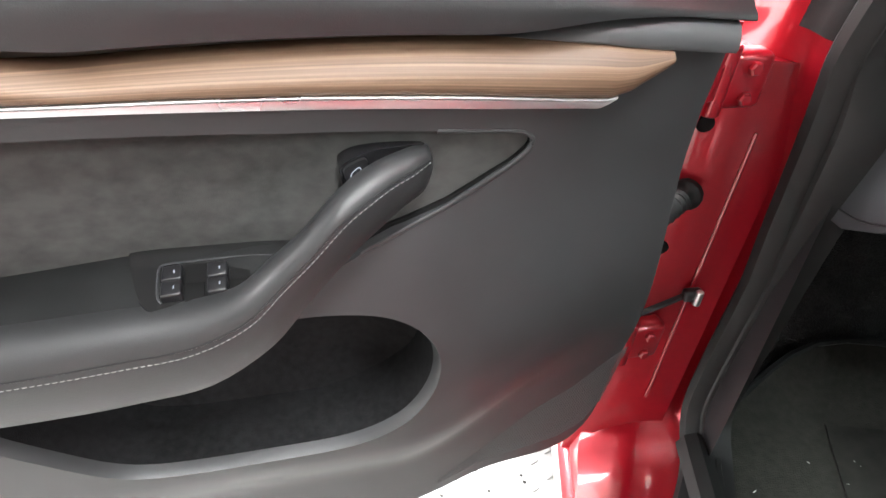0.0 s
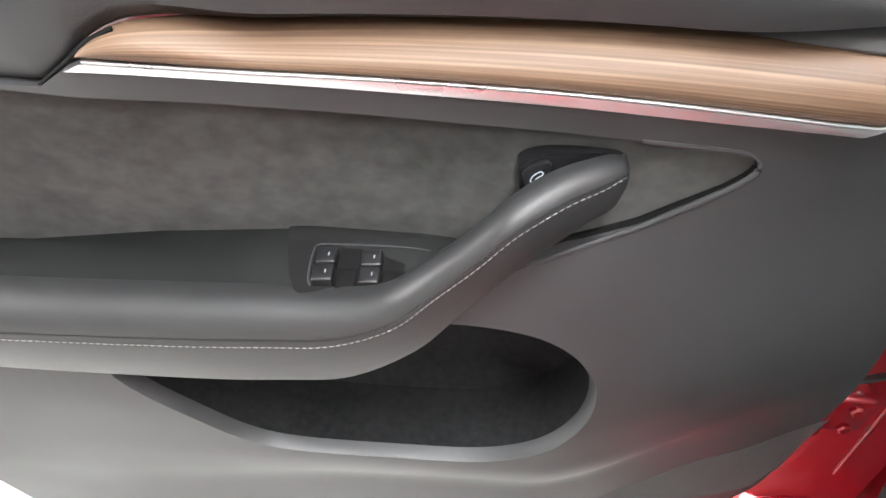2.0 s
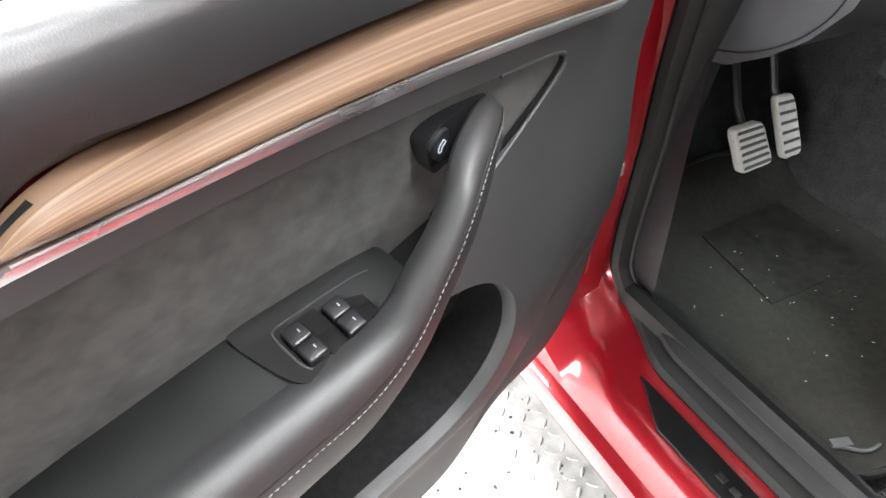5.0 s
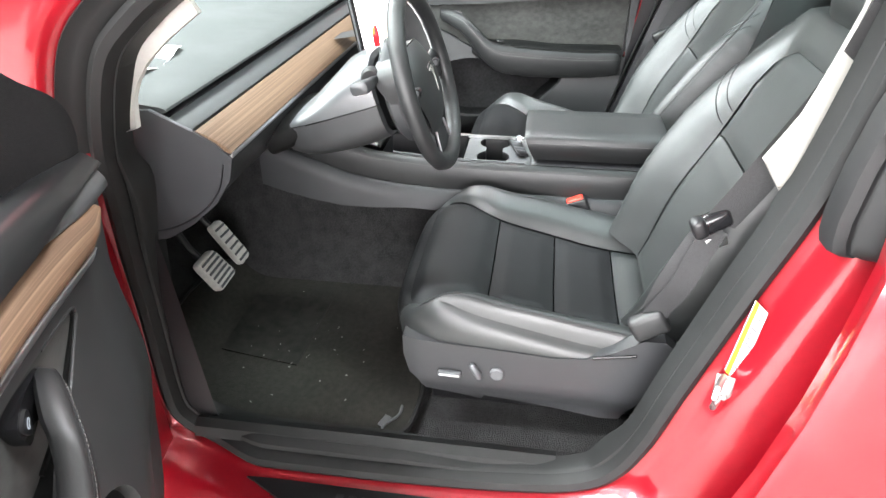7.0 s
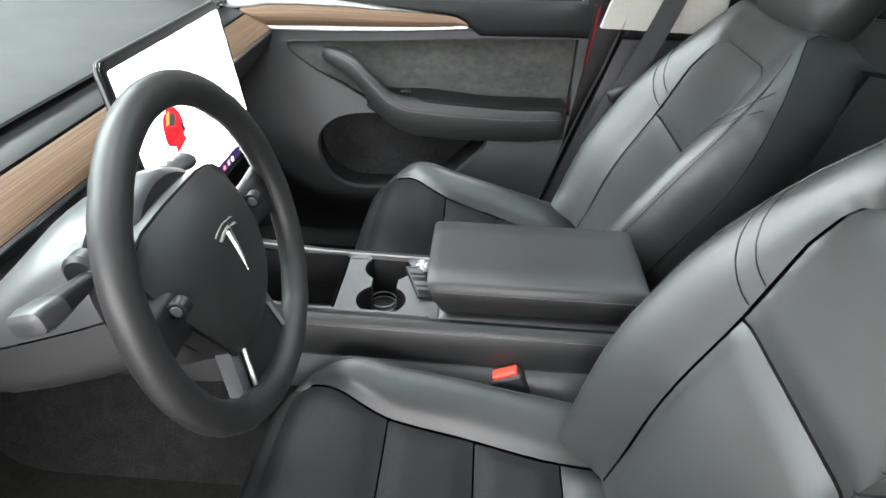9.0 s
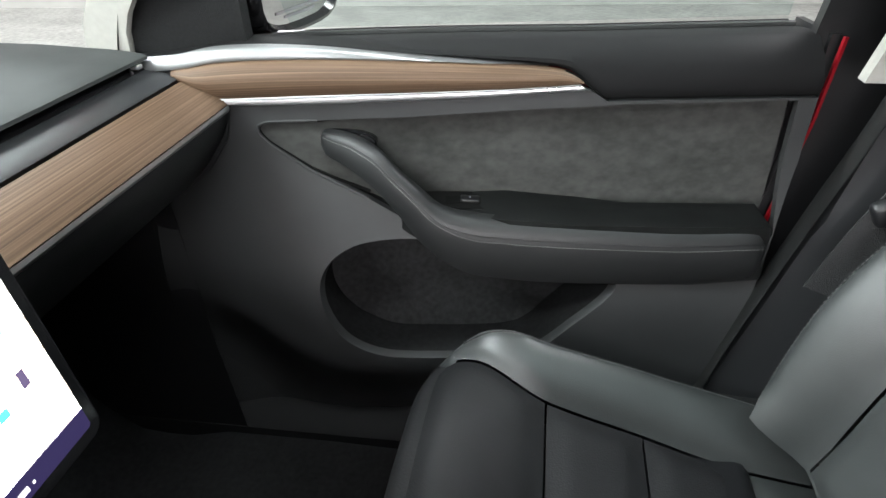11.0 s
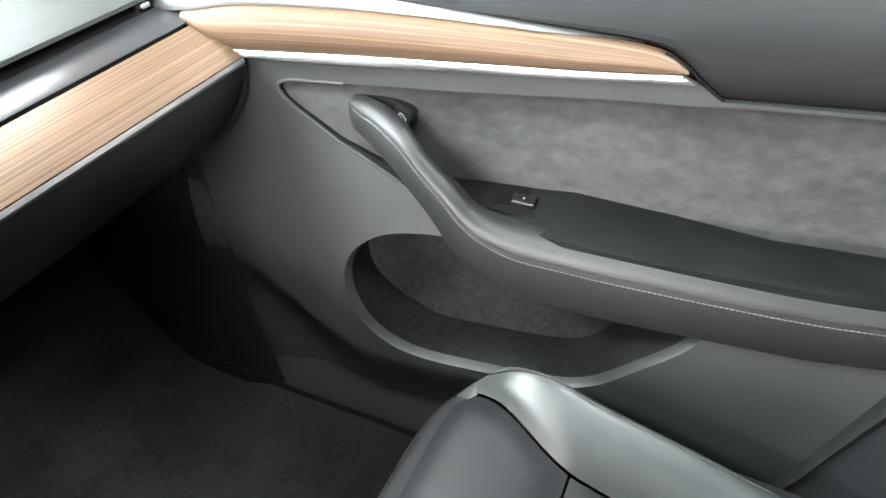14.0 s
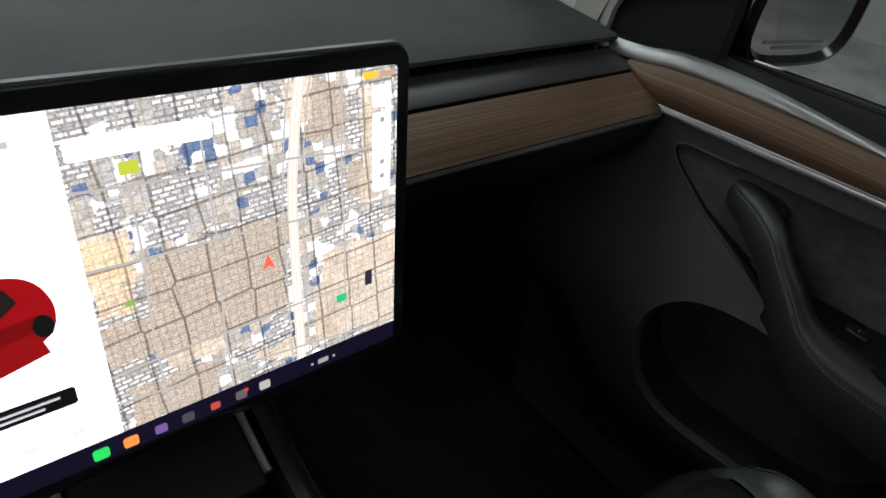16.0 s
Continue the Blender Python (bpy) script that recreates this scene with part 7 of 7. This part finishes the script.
            n = Vector((math.copysign(1, u) * (1 - k), k)).normalized() if abs(u) > 0.14 else Vector((0, 1))
            if out < 0:
                t = cush(u + n.x * out, yf + dv + n.y * out).z - 0.006
            row.append(Vector((u + n.x * out, yf + dv + n.y * out, 0.575 + (t - 0.575) * zk)))
        secs.append(row)
    part("cushion_front", loft([r[20:45] for r in secs], False, False), INSERT, s, "matt black cushion front")
    for r0, r1 in ((0, 21), (44, len(ring))):
        part("cushion_side", loft([r[r0:r1] for r in secs], False, False), LEATHER, s, "black leather cushion side")
    for r0 in (20, 44):
        part("corner_seam", tube([r[r0] + Vector((0, 0.0004, 0)) for r in secs[1:]], 0.0011, 5), DARK, s)
    part("seat_pan", rbox((0.40, 0.40, 0.06), 0.02, pose(0, yf - 0.25, 0.555)), DARK, s)
    for sg in (-1, 1):
        part("seat_rail", rbox((0.03, 0.46, 0.03), 0.004, pose(sg * 0.14, yf - 0.31, 0.418)), DARK, s)
        part("rail_leg", rbox((0.028, 0.36, 0.10), 0.006, pose(sg * 0.14, yf - 0.31, 0.48)), DARK, s)
    sd = outer
    o = Vector((sd * 0.2555, 0, 0))
    trim = [(-0.430, 0.632), (-0.45, 0.634), (-0.52, 0.630), (-0.62, 0.624), (-0.70, 0.618), (-0.76, 0.622), (-0.80, 0.640), (-0.85, 0.672), (-0.885, 0.672), (-0.905, 0.655), (-0.885, 0.60), (-0.85, 0.505), (-0.832, 0.468), (-0.80, 0.466), (-0.58, 0.500), (-0.575, 0.486), (-0.47, 0.514), (-0.458, 0.540), (-0.440, 0.552), (-0.430, 0.59)]
    trim = [(y + (yf + 0.385), z if sd < 0 else min(z, 0.628 + 0.08 * min(0.0, y + 0.50))) for y, z in trim]
    # The far seat's trim is a blackened copy, its shade painted in.
    side = part("side_trim", sheet(trim, lambda y, z: o + Vector((-sd * 0.022 * smooth(0.54, 0.48, z) - sd * 0.010 * smooth(-0.46, -0.43, y), y, z)), 0.014, (), (-sd * 0.03, 0, 0)), PLASTIC if sd < 0 else SHADEBLACK, s, "dark grey plastic seat side")
    if sd < 0:
        part("slide_switch", rbox((0.014, 0.044, 0.012), 0.005, pose(-0.2610, -0.518, 0.566, 2, 0, 0)), GREYPLATE, side, "slim grey seat switch")
        # Thin satin strip paints the glint along the slide switch.
        part("slide_highlight", rbox((0.003, 0.038, 0.003), 0.001, pose(-0.2685, -0.518, 0.568, 2, 0, 0)), SATIN, side)
        part("recline_switch", rbox((0.014, 0.012, 0.036), 0.005, pose(-0.2610, -0.566, 0.577, -28, 0, 0)), GREYPLATE, side, "slim grey recline switch")
        part("lumbar_knob", disc(0.0135, 0.012, pose(-0.2560, -0.604, 0.572, 0, 90, 0), 0.003), GREYPLATE, side, "round grey lumbar switch")
        part("cover_slot", rbox((0.004, 0.075, 0.006), 0.002, pose(-0.2570, -0.805, 0.634, -10, 0, 0)), PIANO, side)
    # backrest
    O = Vector((0, back_y, 0.62))
    A, F = Vector((0, -math.sin(radians(recline)), math.cos(radians(recline)))), Vector((0, math.cos(radians(recline)), math.sin(radians(recline))))

    def surf(u, a, lift=0.0):
        w = lerp(BACKW, a)
        iw = 0.128
        e = (abs(u) - iw) / max(0.02, w - iw)
        b = 0.0
        if abs(u) > iw - 0.02:
            b = lerp([(-0.15, 0.0), (0.0, 0.008), (0.15, 0.028), (0.32, 0.046), (0.5, 0.058), (0.65, 0.062), (0.80, 0.052), (0.92, 0.025), (1.0, -0.03)], e) * smooth(0.60, 0.28, a)
        top = -0.10 * smooth(0.555, 0.615, a) ** 2
        lum = 0.014 * math.exp(-((a - 0.17) / 0.12) ** 2)
        return O + Vector((u, 0, 0)) + A * a + F * (b + lum + top + lift)
    ins_w = [(0.0, 0.112), (0.20, 0.122), (0.31, 0.128), (0.42, 0.136), (0.47, 0.132), (0.49, 0.118), (0.50, 0.09)]
    for a0, a1 in ((0.0, 0.305), (0.309, 0.50)):
        aa = [a0 + (a1 - a0) * j / 12 for j in range(13)]
        out = [(lerp(ins_w, a) - 0.002, a) for a in aa] + [(-lerp(ins_w, a) + 0.002, a) for a in aa[::-1]]

        def pil(u, a, a0=a0, a1=a1):
            e = min(a - a0, a1 - a, lerp(ins_w, a) - abs(u))
            return surf(u, a, -0.006 + 0.007 * smooth(0, 0.024, e))
        part("back_panel", sheet(out, pil, 0.012, (), F * -0.02), LEATHER, s, "smooth black back panel")
    aa = [0.6 * j / 36 for j in range(37)]
    outl = [(lerp(BACKW, a), a) for a in aa] + [(-lerp(BACKW, a), a) for a in aa[::-1]]
    hole = [(lerp(ins_w, a) + 0.001, a) for a in [0.004 + 0.497 * j / 24 for j in range(25)]] + [(-lerp(ins_w, a) - 0.001, a) for a in [0.501 - 0.497 * j / 24 for j in range(25)]]

    def wrap(u, a):
        e = abs(u) - lerp(ins_w, a) if a < 0.5 else math.hypot(max(0.0, abs(u) - 0.09), a - 0.5)
        return surf(u, a, -0.005 * (1 - smooth(0, 0.018, max(e, 0))))
    part("back_cover", sheet(outl, wrap, 0.012, (hole,)), LEATHER, s, "smooth black leather bolsters and shoulders")
    secs = []
    secs.append([surf(u, a, -0.002) for u, a in outl])
    for k, (dep, shr) in enumerate(((-0.045, 1.01), (-0.07, 1.0), (-0.10, 0.97), (-0.13, 0.85))):
        secs.append([O + Vector((u * shr, 0, 0)) + A * (0.0 + a * (1 if a < 0.5 else 0.985)) + F * (dep - (0.10 * smooth(0.555, 0.615, a) ** 2)) for u, a in outl])
    part("back_shell", loft(secs, True, True), LEATHER, s, "black backrest shell")
    for sg in (-1, 1):
        for dw in (0.0, 0.005):
            line = [surf(sg * (lerp(BACKW, a) * 0.925 - dw), a, 0.0006) for a in [0.03 + 0.50 * j / 40 for j in range(41)]]
            part("stitching", stitches(line, 0.0042, 0.0024, 0.0010, 0.0007, F), DARKTHREAD, s)
        part("edge_seam", tube([surf(sg * (lerp(BACKW, a) * 0.925 - 0.0025), a, 0.0002) for a in [0.02 + 0.52 * j / 40 for j in range(41)]], 0.0010, 5), DARK, s)
        for da in (0.0, 0.030):
            cross = []
            for j in range(13):
                k = j / 12
                a = 0.325 + da + 0.13 * k ** 1.3
                cross.append(surf(sg * (lerp(ins_w, a) + (lerp(BACKW, a) * 0.97 - lerp(ins_w, a)) * k), a, 0.0003))
            part("bolster_seam", tube(cross, 0.0011, 5), DARK, s)
    # headrest grows out of the backrest
    hs = []
    for a, w, d0, d1 in ((0.556, 0.085, -0.075, -0.030), (0.568, 0.118, -0.09, -0.004), (0.61, 0.14, -0.10, 0.016), (0.66, 0.148, -0.10, 0.02), (0.71, 0.146, -0.098, 0.014), (0.755, 0.128, -0.09, -0.004), (0.77, 0.095, -0.07, -0.03)):
        hs.append([O + Vector((w * math.copysign(abs(math.cos(t)) ** 0.6, math.cos(t)), 0, 0)) + A * a + F * ((d0 + d1) / 2 + (d1 - d0) / 2 * math.copysign(abs(math.sin(t)) ** 0.6, math.sin(t))) for t in [2 * math.pi * k / 32 for k in range(32)]])
    part("headrest", loft(hs), LEATHER, s, "black leather headrest")
    # buckle on the console side
    bx = -sd * 0.252
    bk = part("buckle", rbox((0.026, 0.052, 0.075), 0.006, pose(bx, back_y + 0.118, 0.645, -24, 0, 0)), DARK, s, "black belt buckle")
    part("release", rbox((0.020, 0.040, 0.012), 0.003, pose(bx, back_y + 0.133, 0.6785, -24, 0, 0)), REDPLASTIC, bk, "red release button")
    return s


car_seat(-0.358, 25, -1, "black leather driver's seat with side switches", -0.385, -0.876)
car_seat(0.362, 27, 1, "black leather passenger seat", -0.425, -0.92, 0.10)


def strap(points, width, across, mat, name, parent, label=""):
    """A flat webbing along a path."""
    pts = spline(points, 6)
    ac = Vector(across).normalized() * width / 2
    secs = []
    for i, p in enumerate(pts):
        t = (pts[min(i + 1, len(pts) - 1)] - pts[max(i - 1, 0)]).normalized()
        n = t.cross(ac).normalized() * 0.0009
        secs.append([p - ac - n, p + ac - n, p + ac + n, p - ac + n])
    return part(name, loft(secs), mat, parent, label)


def seat_belts():
    b = thing("seat_belt", "black webbing seat belt hanging beside the driver's seat", "seat belt")
    strap([(-0.650, -1.075, 1.34), (-0.640, -1.035, 1.16), (-0.622, -0.965, 0.99), (-0.612, -0.925, 0.905)], 0.046, (0.10, 1, 0.35), WEBBING, "webbing", b, "ribbed black belt webbing")
    strap([(-0.612, -0.922, 0.895), (-0.618, -0.905, 0.855), (-0.622, -0.888, 0.80), (-0.612, -0.868, 0.75), (-0.602, -0.856, 0.715)], 0.036, (0.25, 1, 0.35), WEBBING, "lower_webbing", b, "slack lower belt webbing")
    strap([(-0.606, -0.902, 0.885), (-0.609, -0.880, 0.835), (-0.607, -0.862, 0.780), (-0.598, -0.852, 0.725)], 0.026, (0.5, 1, 0.2), WEBBING, "folded_webbing", b, "folded belt webbing")
    part("tongue", rbox((0.024, 0.056, 0.030), 0.008, pose(-0.612, -0.914, 0.905, -28, 0, 8)), PIANO, b, "black belt tongue")
    part("tongue_end", rbox((0.026, 0.022, 0.034), 0.008, pose(-0.622, -0.894, 0.900, -28, 0, 8)), DARK, b)
    part("tongue_plate", rbox((0.006, 0.03, 0.02), 0.001, pose(-0.612, -0.926, 0.872, -25, 0, 8)), STEEL, b)
    part("anchor_cover", rbox((0.026, 0.062, 0.046), 0.009, pose(-0.604, -0.853, 0.702, -32, 0, 0)), VINYL, b, "dark anchor cover")
    p = thing("seat_belt", "black webbing seat belt on the far pillar", "seat belt")
    strap([(0.655, -1.13, 1.30), (0.645, -1.095, 1.12), (0.632, -1.02, 0.93), (0.63, -0.985, 0.86), (0.632, -0.95, 0.77)], 0.046, (0.1, 1, 0.35), WEBBING, "webbing", p)
    part("tongue", rbox((0.02, 0.066, 0.03), 0.007, pose(0.624, -1.005, 0.898, -25, 0, 0)), DARK, p, "black belt tongue")


seat_belts()
